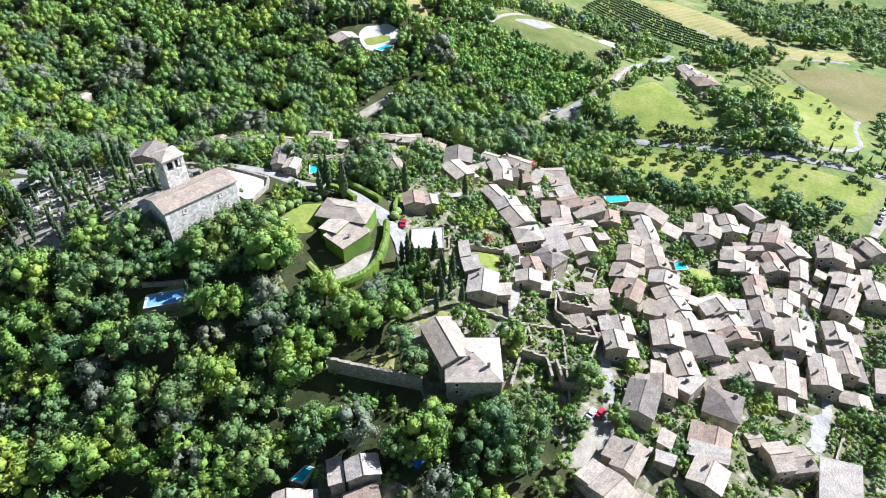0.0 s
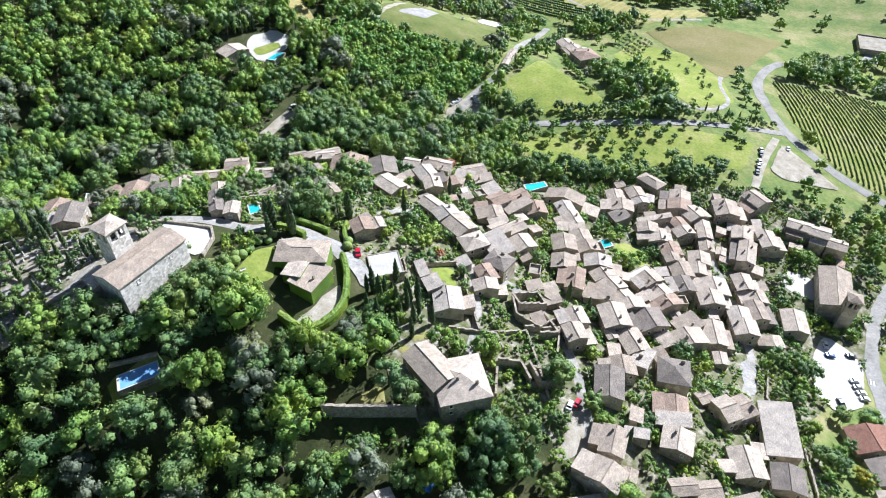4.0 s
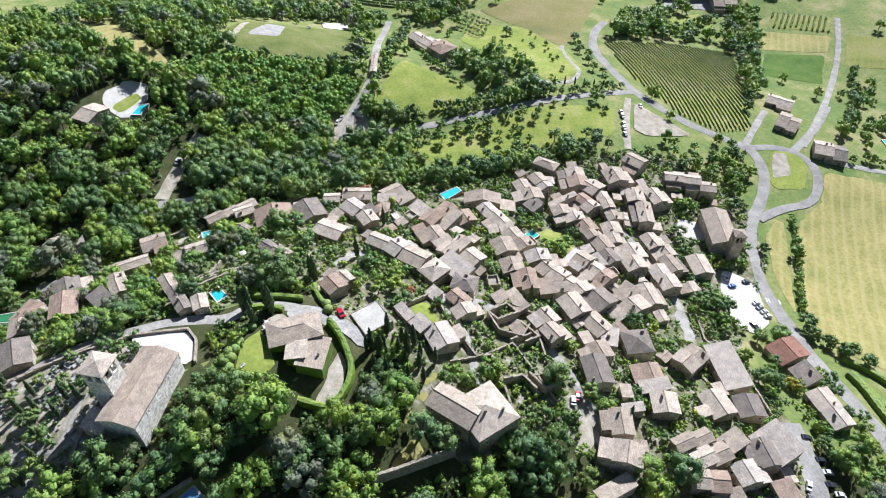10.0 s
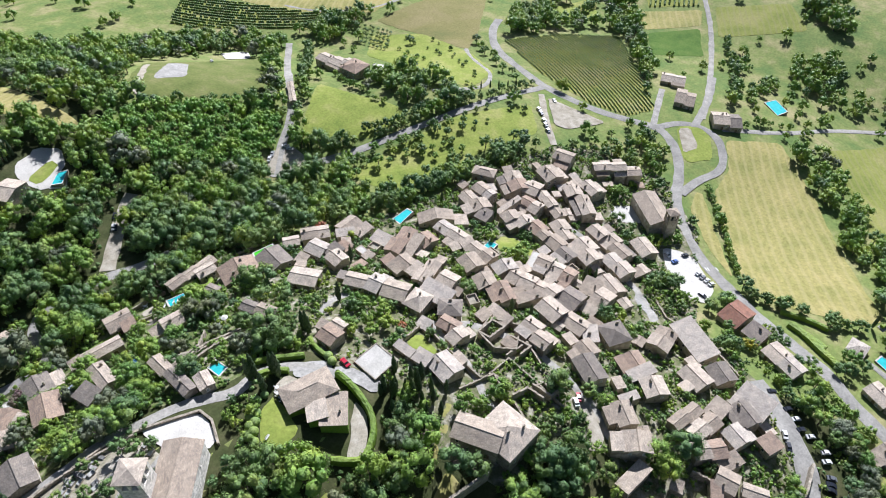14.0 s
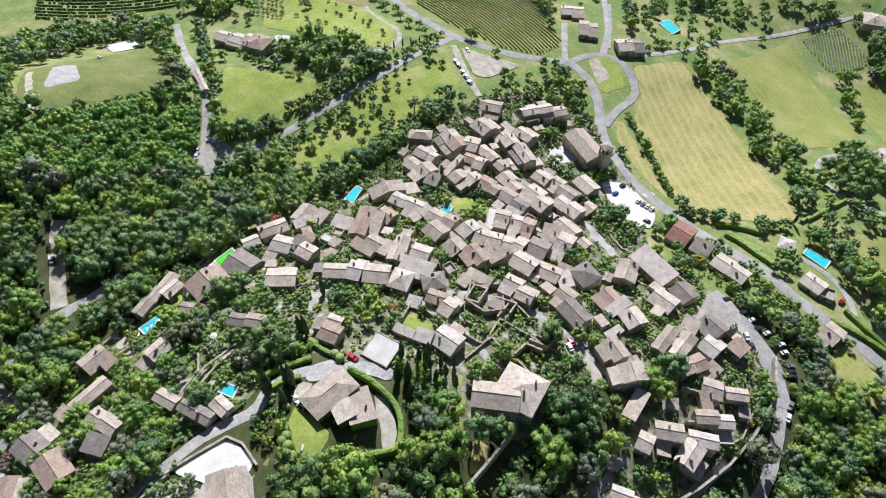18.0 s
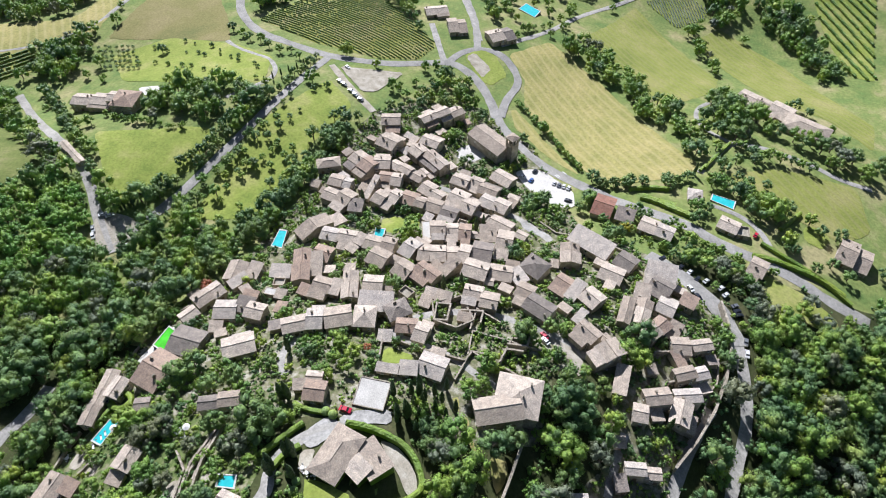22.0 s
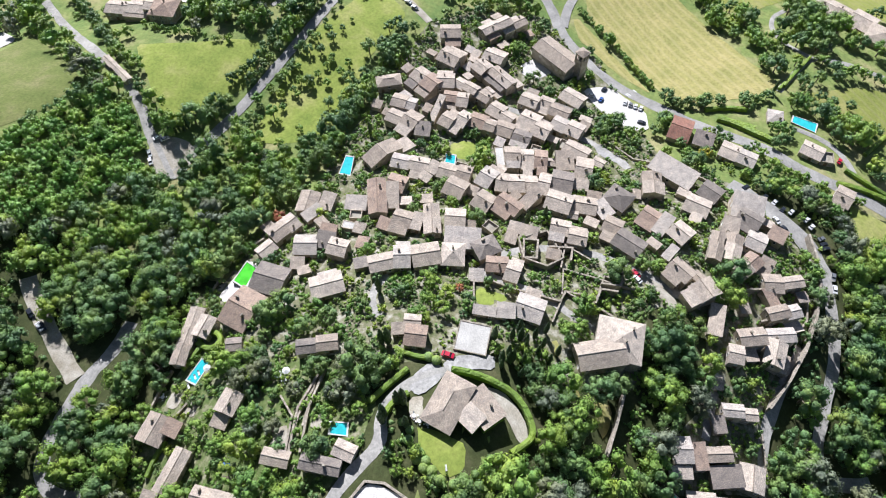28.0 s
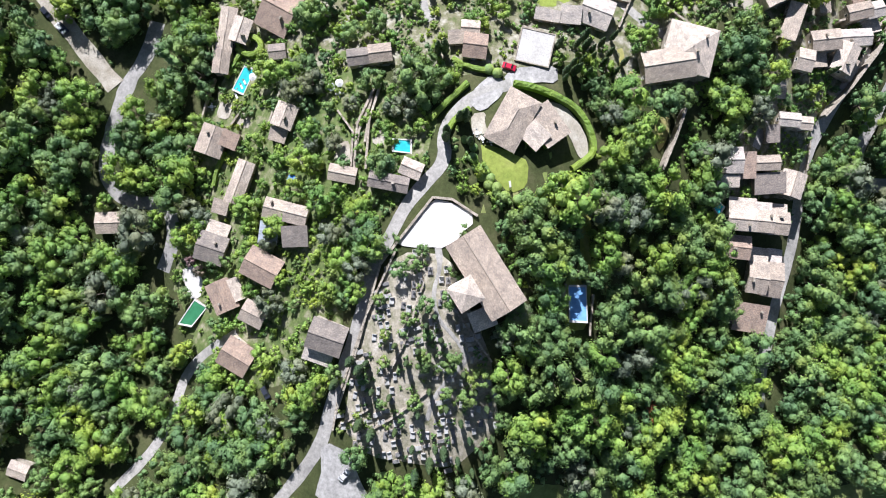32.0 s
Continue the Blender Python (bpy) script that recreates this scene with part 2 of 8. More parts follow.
def stone(name, low, mid, high, size=2.0):
    m, t, b = nodes_of(name, 0.93, 0, 0.15)
    p = world_pos(t)
    v = t.nodes.new("ShaderNodeTexVoronoi")
    v.inputs["Scale"].default_value = size
    t.links.new(p, v.inputs["Vector"])
    cells = ramp(t, v.outputs["Color"], (0.2, (0.75, 0.74, 0.72)), (0.8, (1.2, 1.19, 1.17)))
    base = ramp(t, noise_node(t, 0.4, 5, 0.65, p), (0.32, low), (0.5, mid), (0.68, high))
    t.links.new(mix(t, 1.0, base, cells, "MULTIPLY"), b.inputs["Base Color"])
    bump(t, b, v.outputs["Distance"], 0.5, 0.06)
    return m


M["stone"] = stone("limestone_rubble", (0.24, 0.212, 0.17), (0.32, 0.283, 0.23), (0.40, 0.358, 0.30))
M["ashlar"] = stone("church_stone", (0.538, 0.517, 0.474), (0.666, 0.637, 0.588), (0.750, 0.722, 0.680), 1.4)
M["plaster"] = stone("ochre_plaster", (0.36, 0.305, 0.235), (0.45, 0.385, 0.305), (0.52, 0.455, 0.375), 0.5)


def plain(name, col, rough=0.6, metal=0.0, vary=0.15, scale=3.0, spec=0.4):
    m, t, b = nodes_of(name, rough, metal, spec)
    p = world_pos(t)
    lo, hi = tuple(c * (1 - vary) for c in col), tuple(min(1, c * (1 + vary)) for c in col)
    t.links.new(ramp(t, noise_node(t, scale, 4, 0.6, p), (0.35, lo), (0.65, hi)), b.inputs["Base Color"])
    return m


M["pane"] = plain("window_glass", (0.03, 0.035, 0.04), 0.12, 0, 0.1, 3, 0.5)
M["shutter"] = plain("grey_shutters", (0.284, 0.300, 0.284), 0.7)
M["wood"] = plain("weathered_wood", (0.158, 0.111, 0.071), 0.8, 0, 0.3)
M["coping"] = plain("pool_coping", (0.521, 0.506, 0.466), 0.85, 0, 0.08)
M["water"] = plain("turquoise_pool_water", (0.040, 0.435, 0.458), 0.08, 0, 0.12, 0.5, 0.5)
M["green_water"] = plain("green_pool_water", (0.079, 0.490, 0.032), 0.08, 0, 0.25, 0.3, 0.5)
M["murky"] = plain("dull_green_pool_water", (0.040, 0.174, 0.079), 0.1, 0, 0.15, 0.4, 0.5)
M["cover"] = plain("blue_pool_cover", (0.17, 0.36, 0.62), 0.5, 0, 0.1, 0.6)
M["marble"] = plain("tomb_stone", (0.34, 0.335, 0.315), 0.6, 0, 0.25, 0.7)
M["tomb_dark"] = plain("dark_tomb_stone", (0.158, 0.154, 0.150), 0.5, 0, 0.25, 1.0)
M["tyre"] = plain("tyre", (0.02, 0.02, 0.02), 0.9)
M["red_paint"] = plain("red_car_paint", (0.435, 0.012, 0.040), 0.3, 0, 0.05, 1, 0.5)
M["white_paint"] = plain("white_car_paint", (0.593, 0.593, 0.593), 0.3, 0, 0.04, 1, 0.5)
M["grey_paint"] = plain("grey_car_paint", (0.174, 0.182, 0.198), 0.3, 0.3, 0.05, 1, 0.5)
M["dark_paint"] = plain("dark_car_paint", (0.024, 0.028, 0.040), 0.3, 0.2, 0.05, 1, 0.5)
M["blue_paint"] = plain("blue_car_paint", (0.040, 0.103, 0.316), 0.3, 0.1, 0.05, 1, 0.5)
M["blue_cloth"] = plain("blue_tarpaulin", (0.032, 0.158, 0.514), 0.6)
M["canvas"] = plain("white_canvas", (0.616, 0.608, 0.585), 0.8, 0, 0.06)
M["panel"] = plain("pale_glazed_roof", (0.332, 0.363, 0.411), 0.25, 0, 0.12, 0.8, 0.5)
M["metal"] = plain("galvanised_steel", (0.356, 0.363, 0.371), 0.45, 0.8, 0.1)

# ---- landform ----
SWELLS = []


def swell(x, y, height):
    """A broad rise (or hollow) of the land, 62 m in radius."""
    SWELLS.append((x, y, height))


swell(-300, -100, 2.1)
swell(-230, -100, -0.7)
swell(-160, -100, -4.5)
swell(-90, -100, 3.6)
swell(-20, -100, 7.0)
swell(50, -100, 5.9)
swell(120, -100, 1.3)
swell(190, -100, -2.9)
swell(260, -100, 0.6)
swell(330, -100, -4.4)
swell(400, -100, -5.8)
swell(-300, -30, 8.4)
swell(-230, -30, 5.4)
swell(-160, -30, 6.6)
swell(-90, -30, 19.6)
swell(-20, -30, -10.3)
swell(50, -30, -3.1)
swell(120, -30, 4.5)
swell(190, -30, 1.3)
swell(260, -30, 6.0)
swell(330, -30, -7.9)
swell(400, -30, -8.3)
swell(-300, 40, 13.0)
swell(-230, 40, 10.3)
swell(-160, 40, 12.0)
swell(-90, 40, 5.4)
swell(-20, 40, -2.6)
swell(50, 40, 21.2)
swell(120, 40, 5.4)
swell(190, 40, 7.9)
swell(260, 40, 5.1)
swell(330, 40, -3.2)
swell(400, 40, -9.9)
swell(-300, 110, 23.2)
swell(-230, 110, 11.4)
swell(-160, 110, 2.1)
swell(-20, 110, 24.2)
swell(50, 110, 15.7)
swell(120, 110, -1.7)
swell(260, 110, -10.4)
swell(330, 110, 6.9)
swell(400, 110, -10.2)
swell(-300, 180, 29.4)
swell(-230, 180, 19.5)
swell(-160, 180, 27.8)
swell(-90, 180, 53.3)
swell(-20, 180, 13.3)
swell(50, 180, 5.1)
swell(120, 180, 8.7)
swell(190, 180, 7.5)
swell(260, 180, 1.8)
swell(330, 180, 7.2)
swell(400, 180, -5.4)
swell(-300, 250, 32.4)
swell(-230, 250, 17.2)
swell(-160, 250, -7.9)
swell(-90, 250, -10.8)
swell(-20, 250, 17.9)
swell(50, 250, 22.7)
swell(120, 250, -6.7)
swell(190, 250, 9.0)
swell(260, 250, -3.6)
swell(330, 250, 2.0)
swell(400, 250, -3.7)
swell(-300, 320, 34.8)
swell(-230, 320, 16.6)
swell(-160, 320, 11.9)
swell(-90, 320, 17.3)
swell(-20, 320, -0.6)
swell(50, 320, -16.8)
swell(120, 320, 11.1)
swell(190, 320, 19.7)
swell(260, 320, -1.2)
swell(330, 320, 4.7)
swell(400, 320, -6.6)
swell(-300, 390, 29.4)
swell(-230, 390, 17.0)
swell(-160, 390, 23.9)
swell(-90, 390, 20.5)
swell(-20, 390, 19.5)
swell(50, 390, 30.5)
swell(120, 390, 11.1)
swell(190, 390, -8.4)
swell(260, 390, 1.9)
swell(330, 390, 3.8)
swell(400, 390, -5.8)
swell(-300, 460, 33.1)
swell(-230, 460, 21.4)
swell(-160, 460, 15.8)
swell(-90, 460, 9.4)
swell(-20, 460, 12.4)
swell(50, 460, 5.7)
swell(120, 460, -6.0)
swell(190, 460, 1.6)
swell(260, 460, 5.3)
swell(330, 460, -1.2)
swell(400, 460, -3.6)
swell(-300, 530, 39.0)
swell(-230, 530, 27.2)
swell(-160, 530, 20.3)
swell(-90, 530, 15.0)
swell(-20, 530, 10.9)
swell(50, 530, 5.3)
swell(120, 530, 2.7)
swell(190, 530, 7.9)
swell(260, 530, 2.1)
swell(330, 530, -1.9)
swell(400, 530, -1.1)
swell(-300, 600, 71.1)
swell(-230, 600, 41.5)
swell(-160, 600, 15.3)
swell(-90, 600, 7.8)
swell(-20, 600, 8.2)
swell(50, 600, 13.8)
swell(120, 600, 8.6)
swell(190, 600, 0.7)
swell(260, 600, -3.8)
swell(330, 600, -2.3)
SW = np.array(SWELLS)


def ground(x, y):
    """Height of the land."""
    x, y = np.asarray(x, float), np.asarray(y, float)
    d = (x[..., None] - SW[:, 0]) ** 2 + (y[..., None] - SW[:, 1]) ** 2
    return -34 + (np.exp(-d / 7688.0) * SW[:, 2]).sum(-1)


def gz(x, y):
    return float(ground(x, y))


# ---- building helpers ----
def mesh_of(name, verts, faces, mats, smooth=False, index=None):
    me = bpy.data.meshes.new(name)
    me.from_pydata([tuple(v) for v in verts], [], faces)
    for m in mats if isinstance(mats, (list, tuple)) else [mats]:
        me.materials.append(m)
    if index is not None:
        me.polygons.foreach_set("material_index", np.asarray(index, np.int32))
    if smooth:
        me.polygons.foreach_set("use_smooth", np.ones(len(me.polygons), bool))
    me.update()
    return me


def fast_mesh(name, verts, tris, mat, smooth=False):
    """A mesh from arrays: verts n x 3, tris m x 3."""
    me = bpy.data.meshes.new(name)
    me.vertices.add(len(verts))
    me.vertices.foreach_set("co", np.asarray(verts, np.float32).ravel())
    me.loops.add(tris.size)
    me.loops.foreach_set("vertex_index", tris.astype(np.int32).ravel())
    me.polygons.add(len(tris))
    me.polygons.foreach_set("loop_start", np.arange(0, tris.size, 3, dtype=np.int32))
    if smooth:
        me.polygons.foreach_set("use_smooth", np.ones(len(tris), bool))
    me.materials.append(mat)
    me.update(calc_edges=True)
    return me


def part(name, me, parent, label="", at=None):
    ob = new(name, me)
    ob.parent = parent
    if at is not None:
        ob.matrix_basis = at
    if label:
        ob["label"] = label
    return ob


def box_data(x0, y0, z0, x1, y1, z1):
    v = [(x, y, z) for z in (z0, z1) for y in (y0, y1) for x in (x0, x1)]
    f = [(0, 2, 3, 1), (4, 5, 7, 6), (0, 1, 5, 4), (2, 6, 7, 3), (0, 4, 6, 2), (1, 3, 7, 5)]
    return v, f


def boxes_mesh(name, boxes, mat):
    vs, fs = [], []
    for b in boxes:
        v, f = box_data(*b)
        k = len(vs)
        vs += v
        fs += [tuple(i + k for i in q) for q in f]
    return mesh_of(name, vs, fs, mat)


def inside(x, y, poly):
    x, y = np.asarray(x, float), np.asarray(y, float)
    r = np.zeros(x.shape, bool)
    n = len(poly)
    for i in range(n):
        (xa, ya), (xb, yb) = poly[i], poly[(i + 1) % n]
        c = ((ya > y) != (yb > y)) & (x < (xb - xa) * (y - ya) / ((yb - ya) or 1e-9) + xa)
        r ^= c
    return r


def rounded(points, n=2):
    """Corner-cutting of an open line."""
    p = [np.array(q, float) for q in points]
    for _ in range(n):
        q = [p[0]]
        for a, b in zip(p, p[1:]):
            q += [a * 0.75 + b * 0.25, a * 0.25 + b * 0.75]
        p = q + [p[-1]]
    return p


def resample(p, step):
    out = [p[0]]
    for a, b in zip(p, p[1:]):
        n = max(1, int(np.hypot(*(b - a)) / step))
        out += [a + (b - a) * k / n for k in range(1, n + 1)]
    return out


HOUSES, ROADS, FIELDS, ZONES, POOLS = [], [], {}, {}, []


# ---- open land, roads ----
def field(name, kind, poly):
    FIELDS[name] = (kind, [tuple(p) for p in poly])


def road(name, width, line):
    ROADS.append((name, width, resample(rounded(line), 2.0)))


ZONES["chapel_bank"] = [(-61.5, 165.2), (-79.0, 148.6), (-72.0, 142.0), (-55.0, 158.6)]
ZONES["wall_front"] = [(-30.4, 114.9), (-9.9, 110.8), (13.8, 104.3), (12.0, 96.3), (-9.7, 100.9), (-28.8, 105.3)]
ZONES["pool_glade"] = [(-73.1, 139.2), (-55.2, 139.6), (-43.4, 140.7), (-41.6, 134.7), (-56.0, 129.5), (-85.7, 119.2), (-88.5, 134.9)]
ZONES["shady_bank"] = [(64.5, 39.9), (69.8, 27.9), (50.1, 25.3), (13.2, 28.9), (1.3, 59.3), (22.3, 48.4), (37.9, 42.9)]
ZONES["village"] = [(-30.1, 266.2), (-4.2, 272.4), (5.2, 260.7), (34.0, 257.2), (60.0, 245.0), (89.3, 245.6), (115.0, 240.4), (149.9, 236.5), (190.9, 229.4), (216.1, 206.2), (224.6, 171.0), (196.3, 134.6), (161.3, 116.8), (127.7, 101.9), (112.7, 66.8), (88.7, 44.1), (76.0, 37.8), (46.0, 39.6), (24.5, 47.2), (7.0, 59.9), (-22.9, 57.2), (-34.3, 91.8), (-16.8, 92.5), (3.8, 79.0), (32.7, 84.5), (29.1, 103.9), (-4.3, 105.8), (-13.3, 130.1), (-5.9, 138.6), (-5.3, 150.0), (-14.8, 166.4), (-19.2, 183.6), (-17.3, 195.7), (-24.7, 217.1), (-25.7, 225.3)]
ZONES["gardens"] = [(-65.1, 262.7), (-45.7, 263.9), (-29.0, 260.1), (-15.1, 246.9), (-12.2, 223.0), (-26.1, 200.1), (-32.1, 184.5), (-55.2, 185.4), (-73.3, 197.9), (-96.8, 197.1), (-116.5, 193.9), (-124.2, 211.0), (-132.7, 234.5), (-124.0, 248.6), (-100.4, 262.1), (-84.1, 259.8)]
ZONES["cemetery"] = [(-95.4, 192.1), (-74.7, 186.3), (-72.2, 171.9), (-83.0, 163.5), (-98.8, 152.7), (-118.2, 144.9), (-134.1, 155.5), (-134.9, 180.7), (-130.0, 192.4)]
ZONES["mansion_garden"] = [(-28.1, 114.3), (-22.6, 122.9), (-15.3, 129.4), (7.5, 144.1), (10.6, 136.2), (0.6, 124.7), (-1.0, 111.4), (-9.9, 107.9), (-24.7, 108.8)]
ZONES["house_garden"] = [(-23.6, 179.7), (-10.3, 158.3), (-24.5, 137.2), (-37.3, 138.0), (-46.2, 150.5), (-51.9, 152.6), (-52.5, 167.7), (-40.3, 174.0)]
ZONES["north_wood"] = [(-16.5, 542.8), (43.1, 513.3), (36.6, 427.5), (25.2, 388.5), (83.8, 365.1), (93.9, 354.1), (53.1, 312.1), (68.3, 310.3), (90.7, 299.0), (84.8, 262.2), (96.1, 248.1), (127.4, 241.7), (75.7, 242.1), (13.0, 264.1), (-32.7, 270.6), (-70.6, 297.7), (-94.1, 294.0)]
ZONES["young_wood"] = [(-1.5, 383.4), (27.8, 387.6), (77.2, 366.5), (85.0, 349.8), (52.0, 318.3), (38.7, 329.8), (13.4, 346.2), (-7.1, 361.8)]
ZONES["hedgerow"] = [(312.0, 141.9), (335.7, 113.4), (287.5, 66.4), (269.7, 70.0), (273.6, 93.6), (291.0, 115.7)]
ZONES["farm_trees"] = [(266.8, 40.5), (299.8, 8.5), (261.4, 7.8), (233.6, 13.8), (228.6, 33.2), (240.1, 40.5)]
ZONES["road_trees"] = [(144.6, 85.5), (155.9, 71.4), (134.0, 34.0), (120.2, 27.4), (114.9, 4.0), (104.0, -33.8), (28.7, -22.4), (14.6, 18.1), (75.3, 21.8), (115.9, 38.3)]
ZONES["wood_a"] = [(435.9, 357.9), (455.5, 335.7), (390.2, 283.9), (327.1, 240.2), (313.7, 238.9), (363.1, 287.6), (389.5, 324.6)]
ZONES["wood_b"] = [(296.4, 359.5), (349.0, 386.9), (407.1, 376.7), (407.3, 340.1), (376.9, 315.8), (346.4, 330.7), (297.3, 348.7)]
ZONES["wood_c"] = [(548.9, 230.1), (583.3, 197.1), (501.5, 162.4), (501.0, 174.5), (509.7, 201.7)]
ZONES["wood_d"] = [(429.3, 238.4), (424.1, 209.1), (399.1, 178.6), (347.2, 163.9), (334.5, 187.0)]
ZONES["wood_e"] = [(153.4, 356.1), (177.5, 350.3), (196.1, 342.5), (196.4, 310.7), (173.2, 287.6), (161.3, 300.1), (153.7, 322.9), (147.5, 342.9)]
ZONES["wood_f"] = [(191.8, 472.2), (218.0, 481.0), (247.4, 458.9), (199.9, 442.9), (177.8, 434.7), (186.3, 453.7)]
ZONES["wood_g"] = [(200.0, 228.6), (234.7, 224.1), (259.2, 210.4), (255.0, 188.8), (230.0, 173.1), (216.3, 198.4), (191.4, 209.2)]
ZONES["wood_h"] = [(123.9, 432.3), (148.7, 439.5), (106.3, 369.4), (86.3, 346.3), (85.3, 364.4)]
ZONES["wood_i"] = [(155.7, 435.4), (146.6, 404.0), (109.8, 359.6), (90.5, 341.0), (107.9, 368.6)]
ZONES["wood_j"] = [(43.1, 513.3), (88.1, 493.2), (131.9, 493.2), (154.8, 475.3), (135.4, 442.9), (110.5, 471.0), (57.2, 455.4), (36.6, 427.5)]
ZONES["wood_k"] = [(439.9, 184.9), (473.1, 161.3), (453.4, 143.2), (418.7, 148.3), (414.8, 168.2)]
ZONES["wood_l"] = [(189.1, 34.9), (180.3, 17.7), (174.5, -6.4), (148.0, -7.9), (167.6, 16.6), (175.3, 33.4)]
ZONES["wood_m"] = [(106.7, 288.6), (111.0, 264.8), (139.7, 254.0), (189.1, 250.7), (188.1, 238.6), (130.9, 240.8), (96.8, 248.9), (83.6, 265.4)]
ZONES["villa_garden"] = [(-63.5, 360.1), (-43.4, 379.8), (-30.1, 381.0), (-21.8, 373.4), (-29.3, 354.3), (-36.4, 348.7), (-55.0, 353.1)]
ZONES["belt_a"] = [(76.8, 328.4), (101.6, 307.0), (130.5, 297.1), (153.0, 296.5), (184.2, 284.6), (180.1, 278.2), (142.8, 290.0), (126.8, 294.6), (99.0, 301.4), (75.4, 316.5)]
ZONES["belt_b"] = [(70.6, 316.2), (83.3, 304.4), (89.8, 283.7), (85.7, 266.3), (103.6, 257.3), (130.7, 245.7), (118.1, 231.4), (92.0, 242.8), (63.7, 250.1), (43.9, 261.6), (42.6, 288.9), (54.8, 310.3)]
ZONES["farm_belt"] = [(164.9, 359.8), (190.5, 339.0), (195.2, 303.5), (181.2, 290.7), (152.9, 312.2), (143.5, 342.2)]
ZONES["track_belt"] = [(130.3, 385.7), (127.8, 371.8), (102.3, 345.3), (77.6, 327.3), (74.7, 331.0), (97.2, 351.7)]
ZONES["lot_belt"] = [(143.7, 439.2), (140.5, 419.0), (101.5, 372.2), (85.5, 364.9), (105.3, 391.2)]
ZONES["sports_belt"] = [(95.7, 508.9), (122.8, 502.2), (159.5, 465.3), (156.3, 436.0), (141.8, 430.8), (124.3, 473.2), (86.7, 475.4), (63.8, 471.0), (86.6, 506.7)]
ZONES["dark_corner"] = [(453.9, 99.4), (490.1, 9.2), (419.3, -3.3), (402.8, 18.8), (431.0, 29.6), (461.9, 31.9), (453.4, 72.6), (441.0, 96.2)]
ZONES["plot_hedge"] = [(392.1, 43.6), (402.1, 36.0), (340.6, 12.3), (313.9, 17.1), (324.1, 21.2)]
ZONES["lane_gardens"] = [(393.0, 194.2), (446.0, 115.6), (432.3, 98.5), (405.8, 101.6), (367.4, 120.7), (325.4, 141.3), (339.9, 170.4)]
ZONES["road_gardens"] = [(219.7, 224.5), (255.9, 207.9), (248.6, 181.4), (226.4, 171.6), (215.9, 192.2), (196.1, 206.5)]
ZONES["oak_top"] = [(241.2, 596.6), (465.2, 581.7), (422.1, 513.2), (362.1, 471.7), (315.9, 461.2), (313.7, 491.9), (243.8, 501.4)]
ZONES["slope_green"] = [(135.8, 87.2), (134.0, 74.1), (135.9, 56.1), (136.4, 44.4), (126.2, 29.4), (126.9, 9.6), (108.2, 9.8), (100.5, 4.9), (91.7, 19.2), (97.4, 26.2), (113.3, 43.9), (113.6, 59.0), (117.5, 74.2), (123.3, 86.8)]
ZONES["bush_bank"] = [(-69.2, 192.1), (-60.5, 200.2), (-46.0, 189.2), (-43.9, 167.2), (-54.5, 159.6), (-61.4, 162.1)]
ZONES["church_green"] = [(-55.0, 172.6), (-57.4, 162.0), (-74.0, 149.6), (-63.6, 147.8), (-50.4, 155.2), (-46.0, 164.7), (-42.2, 174.1), (-48.0, 179.5)]
ZONES["low_hedgerow"] = [(266.8, 82.4), (267.6, 59.5), (241.9, 45.2), (216.0, 35.6), (201.7, 50.6), (225.2, 68.2)]
ZONES["big_belt"] = [(446.4, -10.1), (449.7, -35.9), (413.6, -53.9), (373.3, -64.8), (348.0, -63.8), (347.0, -50.7), (381.2, -39.9), (406.3, -21.1)]
ZONES["low_trees"] = [(175.5, 0.4), (178.6, -22.2), (168.3, -38.3), (157.4, -36.3), (157.1, -16.0), (162.6, 1.9)]
ZONES["top_wood"] = [(278.4, 575.9), (291.3, 485.7), (266.7, 483.0), (246.1, 503.2), (230.6, 533.3)]
ZONES["corner_belt"] = [(200.1, 466.6), (234.1, 467.8), (249.2, 455.4), (228.3, 440.3), (214.2, 442.2), (189.4, 434.2), (186.0, 448.6)]
ZONES["garden_corner"] = [(175.6, -15.8), (178.5, -30.3), (167.4, -37.2), (157.9, -25.1), (161.1, -14.8)]
ZONES["verge_trees"] = [(121.0, 10.3), (111.5, -10.2), (107.7, -25.2), (92.5, 11.5)]
field("hay_field", "hay", [(292.7, 165.8), (320.6, 140.9), (283.6, 101.7), (230.8, 65.0), (199.3, 40.5), (188.1, 47.5), (173.3, 83.2), (178.2, 100.0), (207.6, 123.4), (240.0, 146.9), (265.3, 149.7)])
field("hay_strip", "hay", [(230.2, 153.7), (232.2, 149.4), (175.8, 104.5), (186.8, 121.3), (212.1, 147.4)])
field("green_field", "green", [(340.8, 118.0), (415.0, 82.4), (322.0, 20.6), (292.7, 27.7), (273.0, 47.1), (265.0, 64.7), (292.4, 75.7)])
field("long_field", "green", [(383.5, 36.8), (406.0, 15.0), (367.2, -28.7), (285.6, -72.9), (251.7, -64.2), (284.4, -42.2), (294.2, -16.0), (325.3, 4.6)])
field("lower_field", "green", [(194.6, 26.5), (208.7, -2.1), (209.0, -45.9), (174.2, -47.8), (159.1, -30.8), (171.2, 2.3), (185.1, 24.3)])
field("vineyard_ground", "vine", [(285.7, 347.1), (335.7, 328.3), (376.5, 299.1), (287.3, 215.5), (264.3, 222.5), (255.0, 247.7), (262.4, 297.4)])
field("upper_vineyard", "vine", [(148.8, 570.0), (212.8, 478.0), (192.2, 464.0), (168.3, 484.2), (122.1, 516.6), (110.1, 527.3), (129.6, 551.3)])
field("crop_field", "crop", [(401.8, 288.5), (438.2, 261.2), (397.5, 235.3), (366.1, 263.9)])
